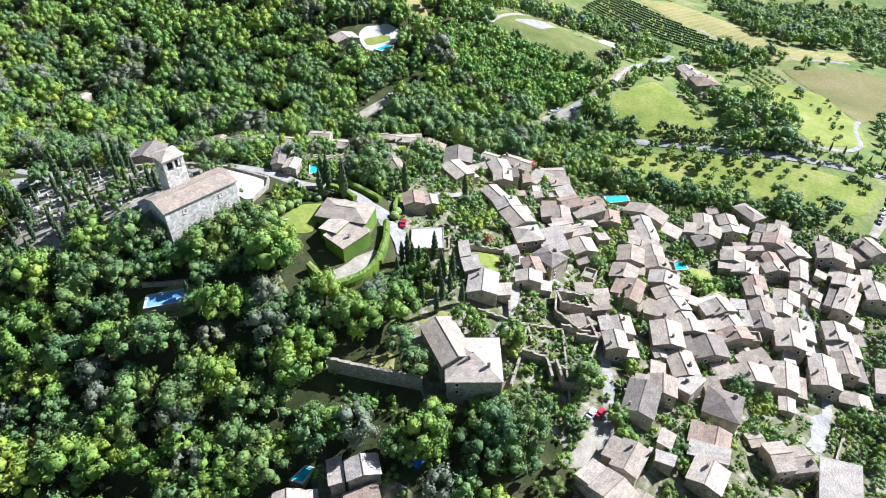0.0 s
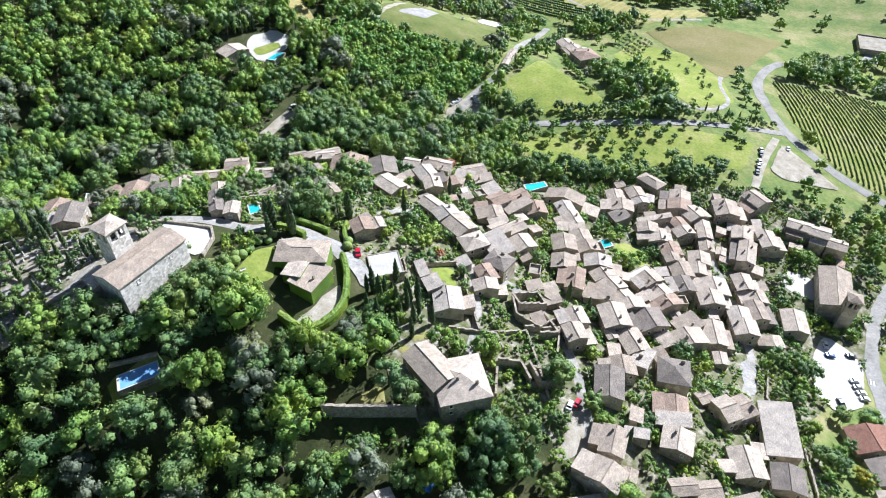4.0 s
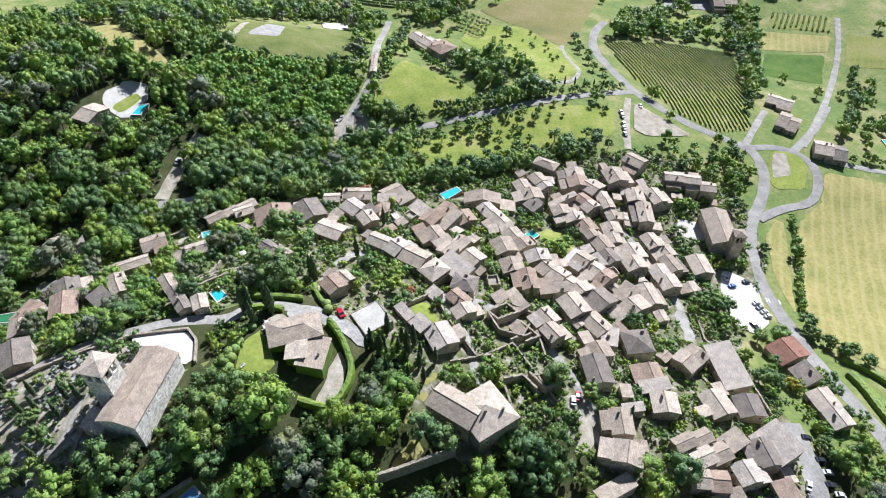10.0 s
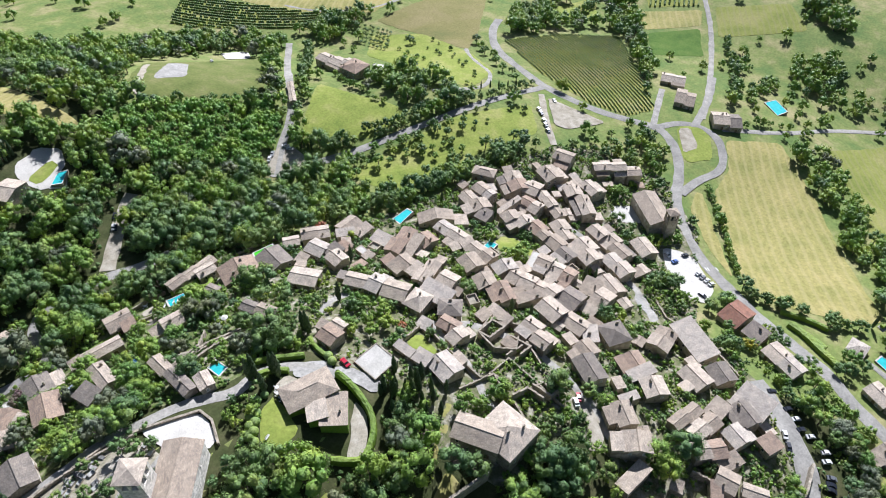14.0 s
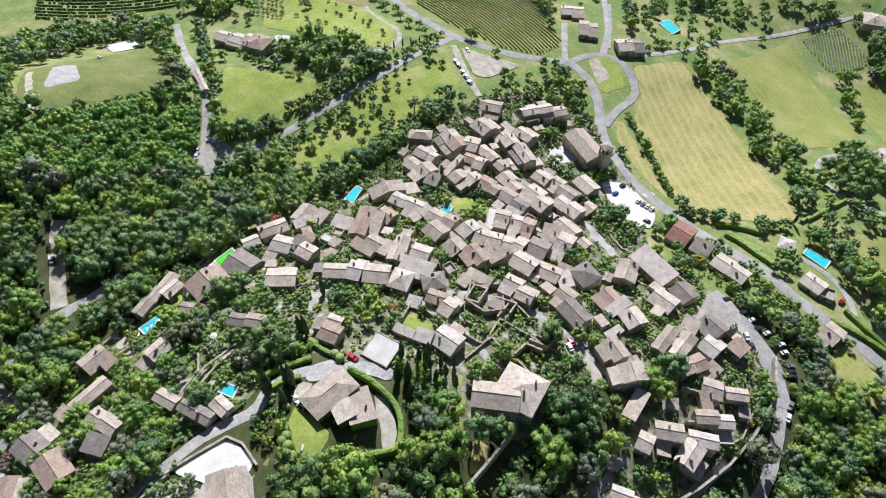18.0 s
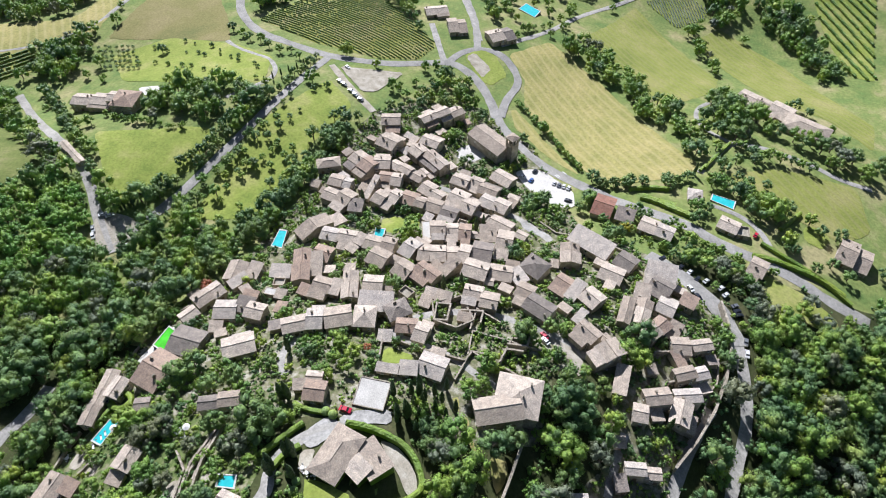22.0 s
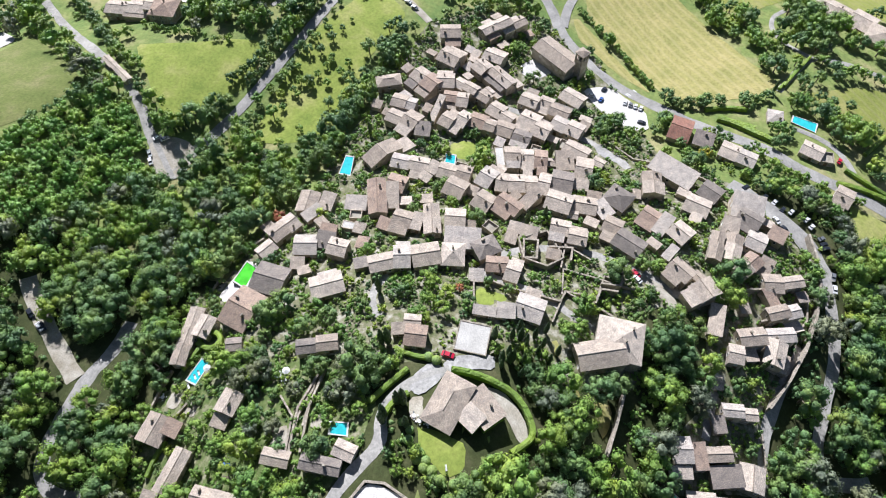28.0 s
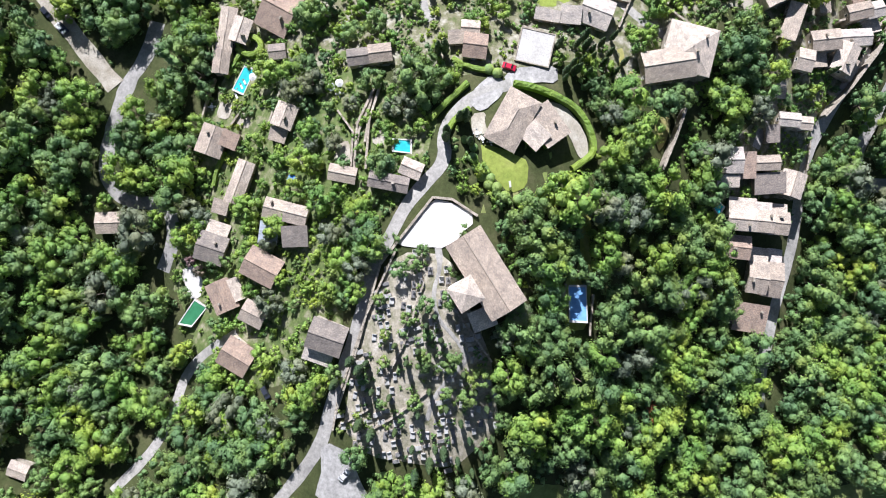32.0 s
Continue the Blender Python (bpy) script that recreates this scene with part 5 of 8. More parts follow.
home(-56.2, 193.7, 10.8, 3.7, -87, 4.5, "gable", "dark")
home(-51.0, 188.3, 5.5, 4.0, 81, 4, "gable", "pale")
home(-0.3, 69.8, 12.2, 4.0, -81, 5.5, "gable", "pale")
home(-16.9, 77.1, 8.1, 4.1, -74, 5, "gable", "pale")
home(-22.8, 73.7, 9.7, 6.1, -72, 5, "shed", "pale")
home(-20.2, 64.1, 8.0, 7.4, -3, 5, "gable", "pale")
home(-34.5, 74.5, 22.8, 10.3, -81, 6, "gable", "pale")
home(-20.0, 90.0, 5.2, 7.5, -76, 4.5, "gable", "pale")
home(-19.7, 83.8, 4.0, 7.8, -74, 4, "shed", "rosy")
home(-26.7, 89.7, 6.5, 3.1, -77, 3.5, "shed", "pale")
home(-6.8, 77.2, 3.8, 5.0, -72, 3.5, "shed", "dark")
home(-46.1, 78.8, 7.4, 6.9, -82, 4, "gable", "pale")
home(-51.2, 64.7, 12.5, 16.0, -84, 5, "gable", "pale")
home(-67.8, 66.7, 10.5, 9.0, -85, 4.5, "shed", "rosy")
home(-71.5, 222.8, 13.6, 5.6, -90, 5, "gable", "pale")
home(-89.6, 226.4, 10.3, 8.4, 76, 5, "gable", "pale")
home(-77.9, 217.8, 6.9, 5.4, -74, 4.5, "shed", "dark")
home(-86.6, 246.4, 8.8, 12.5, 86, 4.5, "gable", "pale")
home(-101.4, 237.2, 9.3, 9.8, 38, 4.5, "gable", "pale")
home(-104.4, 225.8, 6.9, 6.0, 77, 4, "gable", "pale")
home(-118.9, 228.2, 9.2, 8.6, 73, 4, "gable", "pale")
home(-105.5, 200.4, 9.8, 12.2, 85, 5, "gable", "pale")
home(-89.5, 285.7, 7.9, 6.3, -74, 3.5, "gable", "pale")



def annexes():
    """Lean-tos and roof terraces squeezed into the gaps between the village houses."""
    h = random.Random(12)
    fixed = [q for q in HOUSES if -20 < q[0] < 215 and 35 < q[1] < 262]
    for i in range(0, 56):
        for j in range(0, 52):
            x, y = 8 + i * 3.7 + h.uniform(-0.9, 0.9), 40 + j * 4.2 + h.uniform(-0.9, 0.9)
            near = sorted(fixed, key=lambda q: (q[0] - x) ** 2 + (q[1] - y) ** 2)[:5]
            if h.random() < 0.85 or sum((q[0] - x) ** 2 + (q[1] - y) ** 2 < 15 ** 2 for q in near) < 3:
                continue
            at = np.array([x]), np.array([y])
            if not clear_of(*at, 1.7)[0] or in_fields(*at, 1.5)[0] or not inside(*at, ZONES["village"])[0]:
                continue
            build_house(x, y, h.uniform(3.6, 5.6), h.uniform(3.4, 4.6), near[0][4] + h.choice((0, 90, 180)), h.uniform(2.3, 3.4), h.choices(("shed", "flat", "gable"), (0.7, 0.1, 0.2))[0], "pale", rise=0.22, windows=False)


# ---- churches ----
def church(x, y, turn, length, width, base, eave, tower_at, tower_w, tower_top, tiles, masonry, label):
    """Nave with a gabled tile roof and a square bell tower with paired openings."""
    top = new("church")
    top.matrix_basis = pose(x, y, base, 0, 0, turn)
    tagged(top, label, "church")
    HOUSES.append((x, y, length, width, turn))
    L, W, e = length / 2, width / 2, eave - base
    pitch = 0.3 * W
    v = [(-L, -W, -6), (L, -W, -6), (L, W, -6), (-L, W, -6), (-L, -W, e), (L, -W, e), (L, W, e), (-L, W, e), (-L, 0, e + pitch), (L, 0, e + pitch)]
    f = [(0, 1, 5, 4), (2, 3, 7, 6), (1, 2, 6, 9, 5), (3, 0, 4, 8, 7), (4, 5, 9, 8), (6, 7, 8, 9)]
    part("nave", mesh_of("nave", v, f, M[masonry]), top, "dressed limestone nave wall")
    k, o, th = pitch / W, 0.4, 0.25
    leaves = [[(-L - o, -W - o, e - k * o + th), (L + o, -W - o, e - k * o + th), (L + o, 0, e + pitch + th), (-L - o, 0, e + pitch + th)],
              [(L + o, W + o, e - k * o + th), (-L - o, W + o, e - k * o + th), (-L - o, 0, e + pitch + th), (L + o, 0, e + pitch + th)]]
    part("roof", sloped("roof", leaves, th, M["roof_" + tiles]), top, "canal-tile nave roof")
    part("ridge", ridge_line("ridge", (-L - o, 0, e + pitch + th), (L + o, 0, e + pitch + th), M["roof_" + tiles]), top)
    for q in range(2):
        bxx = -L + (q + 0.5) * length / 2
        for side in (-1, 1):
            part("window", WIN_FRAME, top, at=pose(bxx, side * W, e - 2.2, 0, 0, 0 if side < 0 else 180))
    tx, ty = tower_at
    tw, tt = tower_w / 2, tower_top - base
    tower = new("tower")
    tower.parent = top
    part("tower_wall", boxes_mesh("tower_wall", [(tx - tw, ty - tw, -6, tx + tw, ty + tw, tt - 4.4)], M[masonry]), tower)
    z0, z1 = tt - 4.4, tt - 1.6
    g = tw * 0.32
    for sx in (-1, 1):
        for sy in (-1, 1):
            px, py = tx + sx * (tw - g / 2), ty + sy * (tw - g / 2)
            part("corner_pier", boxes_mesh("corner_pier", [(px - g / 2, py - g / 2, z0, px + g / 2, py + g / 2, z1)], M[masonry]), tower)
    for ax, ay in ((1, 0), (-1, 0), (0, 1), (0, -1)):
        px, py = tx + ax * (tw - 0.3), ty + ay * (tw - 0.3)
        part("mullion", boxes_mesh("mullion", [(px - 0.3, py - 0.3, z0, px + 0.3, py + 0.3, z1)], M[masonry]), tower)
    # near-black block filling the bell chamber, standing in for its shaded inside
    part("bell_floor", boxes_mesh("bell_floor", [(tx - tw * 0.55, ty - tw * 0.55, z0, tx + tw * 0.55, ty + tw * 0.55, z1 - 0.1)], M["pane"]), tower)
    part("cornice", boxes_mesh("cornice", [(tx - tw, ty - tw, z1, tx + tw, ty + tw, z1 + 0.7), (tx - tw - 0.25, ty - tw - 0.25, z1 + 0.7, tx + tw + 0.25, ty + tw + 0.25, z1 + 0.95)], M[masonry]), tower)
    r = tw + 0.45
    q = [(tx - r, ty - r, z1 + 0.98), (tx + r, ty - r, z1 + 0.98), (tx + r, ty + r, z1 + 0.98), (tx - r, ty + r, z1 + 0.98)]
    a = (tx, ty, tt + 0.7)
    part("tower_roof", sloped("tower_roof", [[q[i], q[(i + 1) % 4], a] for i in range(4)], 0.2, M["roof_pale"]), tower, "low pyramid roof of beige tiles")
    return top


church(-74.6, 161.1, -134, 23.2, 10.4, gz(-73.5, 161.1), 61.4, (1.2, -7.6), 6.4, 71.6, "warm", "ashlar", "pale limestone hilltop chapel with square bell tower")
church(182.5, 157.5, -125, 24.0, 12.4, gz(182.5, 157.5), -9.5, (13.2, 3.6), 5.0, -0.5, "pale", "plaster", "ochre stone valley church with tiled roof and square tower")



# ---- walls, hedges, pools ----
def stone_wall(thick, height, line):
    """A rubble wall that follows the land, with a coping of flat stones."""
    p = resample([np.array(q, float) for q in line], 2.5)
    v, f = [], []
    n = len(p)
    for i, q in enumerate(p):
        d = p[min(i + 1, n - 1)] - p[max(i - 1, 0)]
        d = d / (np.hypot(*d) or 1)
        s = np.array([-d[1], d[0]]) * thick / 2
        z = gz(*q)
        t = z + height + 0.12 * math.sin(i * 2.3) + 0.08 * math.sin(i * 5.1)
        for r in (q - s, q + s):
            v += [(r[0], r[1], z - 2.5), (r[0], r[1], t)]
    for i in range(n - 1):
        a, b = i * 4, i * 4 + 4
        f += [(a, b, b + 1, a + 1), (a + 3, b + 3, b + 2, a + 2), (a + 1, b + 1, b + 3, a + 3)]
    f += [(0, 1, 3, 2), (4 * n - 4, 4 * n - 2, 4 * n - 1, 4 * n - 3)]
    ob = new("stone_wall", mesh_of("stone_wall", v, f, M["stone"]))
    tagged(ob, "rough limestone garden wall stepping along the slope", "wall", "stone walls", "structure")
    for i in range(0, n - 1):
        m = (p[i] + p[i + 1]) / 2
        d = p[i + 1] - p[i]
        part("coping_stone", COPING, ob, at=pose(m[0], m[1], (v[i * 4 + 1][2] + v[i * 4 + 5][2]) / 2 + 0.02, 0, 0, math.degrees(math.atan2(d[1], d[0]))) @ Matrix.Diagonal((np.hypot(*d) / 2 * 0.98, (thick + 0.1) / 2, 1, 1)))


COPING = boxes_mesh("coping_stone", [(-1, -1, -0.08, 1, 1, 0.08)], M["stone"])
stone_wall(0.8, 5, [(-30.9, 114.9), (-21.2, 113.2), (-5.8, 111.0)])
stone_wall(0.6, 1.2, [(-79.9, 190.5), (-72.4, 187.3), (-57.4, 180.5), (-56.6, 175.0), (-59.5, 166.8)])
stone_wall(0.6, 2, [(-54.3, 205.3), (-40.5, 208.1), (-27.1, 205.7)])
stone_wall(0.6, 2, [(-53.6, 201.8), (-39.0, 204.7), (-25.9, 204.5)])
stone_wall(0.5, 2.2, [(22.6, 168.2), (19.9, 153.3), (19.3, 136.1)])
stone_wall(0.5, 2.2, [(20.0, 167.0), (7.1, 164.3)])
stone_wall(0.5, 2, [(19.3, 136.1), (24.6, 134.6), (21.0, 126.1)])
stone_wall(0.6, 4, [(21.7, 124.1), (28.8, 122.7), (29.6, 116.5)])
stone_wall(0.6, 4, [(31.5, 122.9), (32.7, 115.6), (39.8, 115.3)])
stone_wall(0.6, 2, [(21.3, 123.1), (18.0, 113.7)])
stone_wall(0.6, 4, [(45.4, 153.1), (46.4, 147.8), (36.3, 146.9), (35.5, 151.7), (45.4, 153.1)])
stone_wall(0.6, 4, [(44.2, 143.2), (46.0, 134.7), (39.2, 134.5)])
stone_wall(0.6, 3.5, [(49.8, 67.4), (54.2, 57.8), (40.9, 56.9), (38.2, 61.7)])
stone_wall(0.5, 2, [(79.5, 40.0), (61.1, 40.0), (47.4, 41.1), (41.5, 44.7), (28.8, 47.8)])
stone_wall(0.5, 1.5, [(130.5, 128.9), (117.5, 112.2), (117.3, 91.7), (107.7, 72.1)])
stone_wall(0.5, 1.5, [(-74.9, 187.1), (-94.2, 190.7), (-119.7, 193.1), (-130.0, 192.4)])
stone_wall(0.5, 1.2, [(-98.8, 152.7), (-85.6, 167.8)])
stone_wall(0.5, 2, [(46.0, 226.3), (62.2, 209.6), (61.4, 204.4)])
stone_wall(0.5, 1.5, [(56.6, 205.4), (60.5, 195.6), (72.1, 193.8)])
stone_wall(0.5, 1.6, [(-2.8, 59.4), (-18.1, 56.2)])
stone_wall(0.5, 2.5, [(-37.8, 215.3), (-43.5, 208.6), (-53.8, 206.3)])
stone_wall(0.5, 3.5, [(35.4, 151.5), (46.1, 155.2), (53.1, 145.1), (40.1, 137.2), (33.9, 142.7), (35.4, 151.5)])
stone_wall(0.5, 3, [(35.0, 137.7), (47.4, 137.4), (42.6, 127.3)])
stone_wall(0.5, 1.6, [(23.0, 135.8), (35.5, 136.7), (34.0, 110.3)])
stone_wall(0.5, 2, [(19.8, 124.5), (36.7, 121.6), (36.3, 114.1)])
stone_wall(0.5, 1.6, [(9.9, 137.6), (24.8, 134.9), (25.3, 129.4)])
stone_wall(0.6, 1.4, [(-45.7, 204.4), (-40.1, 204.9), (-30.1, 204.5), (-26.1, 205.2)])
stone_wall(0.6, 1.4, [(-53.3, 205.7), (-42.4, 207.1), (-34.4, 205.9), (-31.4, 206.0)])
stone_wall(0.5, 1.5, [(-73.1, 127.0), (-79.0, 126.0), (-85.6, 124.7)])
stone_wall(0.5, 1.5, [(-85.0, 136.2), (-78.6, 136.4), (-72.0, 136.7)])
stone_wall(0.5, 1.2, [(0.2, 263.9), (5.8, 263.7), (17.8, 263.4), (22.9, 258.3), (28.0, 254.6)])
stone_wall(0.5, 1.5, [(-44.9, 238.0), (-37.2, 237.4), (-29.9, 236.7)])
stone_wall(0.5, 2, [(-49.1, 263.1), (-41.3, 263.1), (-33.6, 262.2)])
stone_wall(0.5, 1.4, [(-48.2, 251.8), (-43.1, 249.6)])
stone_wall(0.8, 4.5, [(89.8, 38.1), (78.0, 35.8), (66.6, 35.1), (49.6, 37.8), (33.2, 43.0), (19.2, 49.7), (5.9, 57.7)])
stone_wall(0.4, 0.9, [(-6.0, 165.5), (1.6, 166.9), (1.5, 160.7), (-6.9, 157.1), (-6.0, 165.5)])
stone_wall(0.5, 1.2, [(-81.3, 177.1), (-98.5, 178.1), (-111.6, 181.0)])
stone_wall(0.5, 1.0, [(-128.2, 190.9), (-120.2, 183.2)])
stone_wall(0.5, 1.4, [(-78.8, 190.3), (-106.8, 191.1), (-125.7, 192.7)])
stone_wall(0.5, 1.0, [(-128.9, 183.8), (-120.4, 175.7), (-110.7, 168.1)])


HEDGES = []


def hedge(width, height, line):
    """A clipped hedge: a lumpy box with leaf tufts."""
    p = resample(rounded(line), 0.8)
    HEDGES.append((width, p))
    n = len(p)
    r = random.Random(n)
    v, f = [], []
    prof = [(-0.5, -0.3), (-0.52, 0.55), (-0.4, 0.93), (0, 1.0), (0.4, 0.93), (0.52, 0.55), (0.5, -0.3)]
    k = len(prof)
    for i, q in enumerate(p):
        d = p[min(i + 1, n - 1)] - p[max(i - 1, 0)]
        d = d / (np.hypot(*d) or 1)
        s = np.array([-d[1], d[0]])
        z = gz(*q)
        for a, b in prof:
            j = 1 + r.uniform(-0.13, 0.13)
            w = q + s * a * width * j
            v.append((w[0], w[1], z + b * height * (1 + r.uniform(-0.06, 0.06))))
    for i in range(n - 1):
        for j in range(k - 1):
            a = i * k + j
            f.append((a, a + 1, a + k + 1, a + k))
    f += [tuple(range(k)), tuple(range((n - 1) * k + k - 1, (n - 1) * k - 1, -1))]
    tagged(new("hedge", mesh_of("hedge", v, f, M["hedge"])), "dense clipped green hedge with rounded top", "hedge", "hedges")


hedge(2, 3, [(-18.2, 165.8), (-17.7, 159.3), (-18.7, 151.9), (-20.4, 145.8), (-24.7, 141.0), (-30.4, 137.7), (-33.7, 138.2), (-38.9, 143.1)])
hedge(1.6, 2, [(-14.5, 185.4), (-16.4, 179.7), (-15.6, 170.3)])
hedge(1.8, 2.2, [(-34.9, 186.9), (-28.7, 183.6), (-21.2, 178.9)])
hedge(1.8, 2, [(-38.6, 181.5), (-32.9, 180.0), (-29.1, 176.3)])
hedge(2, 3, [(-21.6, 257.5), (-16.4, 253.5), (-20.3, 247.4), (-24.7, 250.8), (-22.2, 257.4)])
hedge(1.5, 2.5, [(-32.8, 258.4), (-23.3, 255.2)])
hedge(3, 2.5, [(163.7, 71.4), (157.6, 60.1), (151.4, 47.0)])
hedge(1.6, 2.2, [(196.6, 38.7), (207.5, 33.1), (217.6, 27.5), (226.0, 23.1)])
hedge(1.6, 2.0, [(193.8, 41.2), (205.3, 35.0), (216.0, 29.1), (223.0, 25.1)])
hedge(3.5, 2.5, [(162.7, 72.2), (160.5, 64.9), (158.1, 54.9)])
hedge(2, 2.5, [(168.2, 78.4), (172.3, 68.2), (172.7, 57.9)])
hedge(2.5, 2.5, [(130.3, 19.0), (131.3, 10.2), (129.5, -3.4), (127.6, -14.2), (120.8, -24.3)])
hedge(1.5, 2, [(-68.9, 252.6), (-63.2, 252.9), (-57.1, 251.5)])
hedge(2, 2, [(141.7, 13.7), (134.4, -0.3), (128.5, -13.1), (117.2, -27.3)])
hedge(2, 2.2, [(156.0, 2.5), (166.6, -5.0), (173.2, -9.6)])


def pool(kind, corners):
    c = [np.array(q) for q in corners]
    mid = sum(c) / 4
    POOLS.append((mid[0], mid[1], max(np.hypot(*(q - mid)) for q in c)))
    z = max(gz(*q) for q in c) + 0.35
    water = {"pool": "water", "green_pool": "green_water" if len(POOLS) < 4 else "murky", "covered_pool": "cover"}[kind]
    words = {"water": "turquoise swimming pool with pale stone coping", "green_water": "bright green swimming pool with pale stone coping",
             "murky": "dull green swimming pool with stone coping", "cover": "rectangular swimming pool under a blue cover"}[water]
    top = new("swimming_pool")
    top.matrix_basis = pose(mid[0], mid[1], z)
    tagged(top, words, "pool")

    def ring(scale, zz):
        return [tuple((q - mid) * (1 + scale / np.hypot(*(q - mid)))) + (zz,) for q in c]
    part("water", mesh_of("water", ring(0, -0.12), [(0, 1, 2, 3)], M[water]), top)
    a, b, g, h = ring(0, 0.0), ring(0.7, 0.0), ring(0, -0.5), ring(0.7, -2.5)
    for i in range(4):
        j = (i + 1) % 4
        v = [a[i], a[j], b[j], b[i], g[i], g[j], h[j], h[i]]
        part("coping", mesh_of("coping", v[:6] , [(0, 1, 2, 3), (0, 4, 5, 1)], M["coping"]), top)
        part("pool_wall", mesh_of("pool_wall", [v[3], v[2], v[6], v[7]], [(0, 1, 2, 3)], M["stone"]), top)


pool("pool", [(71.1, 238.3), (80.5, 238.5), (80.8, 235.0), (71.1, 233.4)])
pool("green_pool", [(5.2, 256.2), (13.8, 254.6), (12.0, 249.8), (3.4, 251.1)])
pool("pool", [(-36.1, 254.3), (-28.2, 252.5), (-28.5, 249.2), (-36.8, 250.7)])
pool("pool", [(-43.5, 195.7), (-42.6, 191.1), (-45.9, 190.2), (-46.5, 194.9)])
pool("covered_pool", [(-72.7, 135.2), (-71.6, 130.5), (-81.2, 127.7), (-82.1, 132.5)])
pool("green_pool", [(-115.4, 252.3), (-107.1, 249.3), (-108.4, 245.1), (-115.1, 248.2)])
pool("pool", [(173.2, 35.3), (170.7, 24.3), (164.9, 25.6), (168.9, 36.2)])
pool("pool", [(363.1, 170.2), (371.5, 166.2), (363.6, 154.4), (354.6, 157.2)])
pool("pool", [(-38.2, 353.9), (-32.6, 360.1), (-28.7, 358.7), (-34.3, 351.6)])
pool("pool", [(89.5, 194.9), (94.0, 195.5), (94.0, 191.3), (89.4, 190.7)])
pool("pool", [(-37.7, 89.0), (-34.9, 92.3), (-32.7, 91.8), (-34.8, 88.3)])


# ---- parked cars ----
def car_meshes(paint):
    v, f = [], []
    prof = [(-2.05, 0.35), (-2.1, 0.75), (-1.9, 0.95), (-1.45, 1.0), (-0.95, 1.42), (0.55, 1.45), (1.15, 0.98), (1.95, 0.82), (2.08, 0.6), (2.05, 0.35)]
    for w, ins in ((-0.86, 0), (0.86, 0)):
        for x, z in prof:
            t = 0.16 if z > 1.1 else 0.0
            v.append((x, w - math.copysign(t, w), z))
    n = len(prof)
    f.append(tuple(range(n)))
    f.append(tuple(range(2 * n - 1, n - 1, -1)))
    for i in range(n):
        j = (i + 1) % n
        f.append((i, n + i, n + j, j))
    body = mesh_of("body", v, f, paint)
    g = [(-1.36, 1.1), (-0.98, 1.36), (0.5, 1.39), (0.98, 1.1)]
    side = [mesh_of("side_glass", [(x, sy * (0.868 - 0.16 * (z - 1.0) / 0.45), z) for x, z in g], [(0, 1, 2, 3)], M["pane"]) for sy in (-1, 1)]
    wind = mesh_of("windscreen", [(0.62, -0.62, 1.42), (0.62, 0.62, 1.42), (1.12, 0.76, 1.03), (1.12, -0.76, 1.03)], [(0, 1, 2, 3)], M["pane"])
    rear = mesh_of("rear_window", [(-1.02, -0.62, 1.4), (-1.02, 0.62, 1.4), (-1.42, 0.74, 1.04), (-1.42, -0.74, 1.04)], [(3, 2, 1, 0)], M["pane"])
    return body, side, wind, rear


def wheel_mesh(r, w, mat):
    bm = bmesh.new()
    bmesh.ops.create_cone(bm, cap_ends=True, segments=14, radius1=r, radius2=r, depth=w, matrix=pose(0, 0, 0, 90))
    me = bpy.data.meshes.new("tyre")
    bm.to_mesh(me)
    bm.free()
    me.materials.append(mat)
    return me


TYRE, RIM = wheel_mesh(0.32, 0.2, M["tyre"]), wheel_mesh(0.19, 0.215, M["metal"])
CAR = {c: car_meshes(M[c + "_paint"]) for c in ("red", "white", "grey", "dark", "blue")}


PARKED = []


def car(x, y, turn, colour):
    PARKED.append((x, y))
    body, side, wind, rear = CAR[colour]
    top = new("car")
    c, s = math.cos(radians(turn)), math.sin(radians(turn))
    top.matrix_basis = pose(x, y, gz(x, y) + 0.42, 0, -math.degrees(math.atan2(gz(x + c * 2, y + s * 2) - gz(x - c * 2, y - s * 2), 4)), turn)
    tagged(top, f"small {colour} parked hatchback car", "car", "parked cars")
    part("body", body, top)
    for g in side:
        part("side_glass", g, top)
    part("windscreen", wind, top)
    part("rear_window", rear, top)
    for wx in (-1.3, 1.3):
        for wy in (-0.78, 0.78):
            t = part("wheel", TYRE, top, at=pose(wx, wy, 0.32))
            part("rim", RIM, t)


car(-13.1, 168.1, -94, "red")
car(106.8, 50.1, -32, "white")
car(103.3, 43.0, -35, "white")
car(103.4, 46.8, -32, "dark")
car(101.2, 36.4, -38, "white")
car(97.7, 34.5, -38, "white")
car(92.5, 30.7, -54, "grey")
car(89.8, 29.9, -58, "dark")
car(87.8, 29.0, -66, "dark")
car(95.3, 50.3, -148, "white")
car(91.2, 47.2, -145, "dark")
car(108.9, 54.2, -32, "dark")
car(112.8, 62.2, -42, "dark")
car(73.9, 27.1, 172, "grey")
car(67.9, 26.9, 180, "white")
car(163.5, 118.2, -10, "white")
car(162.5, 115.4, -10, "grey")
car(162.0, 112.8, -10, "white")
car(161.2, 110.1, -14, "white")
car(149.2, 109.2, -102, "dark")
car(163.7, 135.7, -114, "white")
car(161.9, 130.6, -18, "blue")
car(171.5, 129.7, -22, "dark")
car(214.0, 258.6, -108, "white")
car(211.5, 254.9, -115, "grey")
car(206.3, 248.5, -106, "white")
car(203.2, 244.9, -114, "white")
car(199.4, 240.2, -113, "grey")
car(233.7, 260.9, -124, "white")
car(39.9, 109.2, 50, "white")
car(42.5, 109.9, 39, "red")
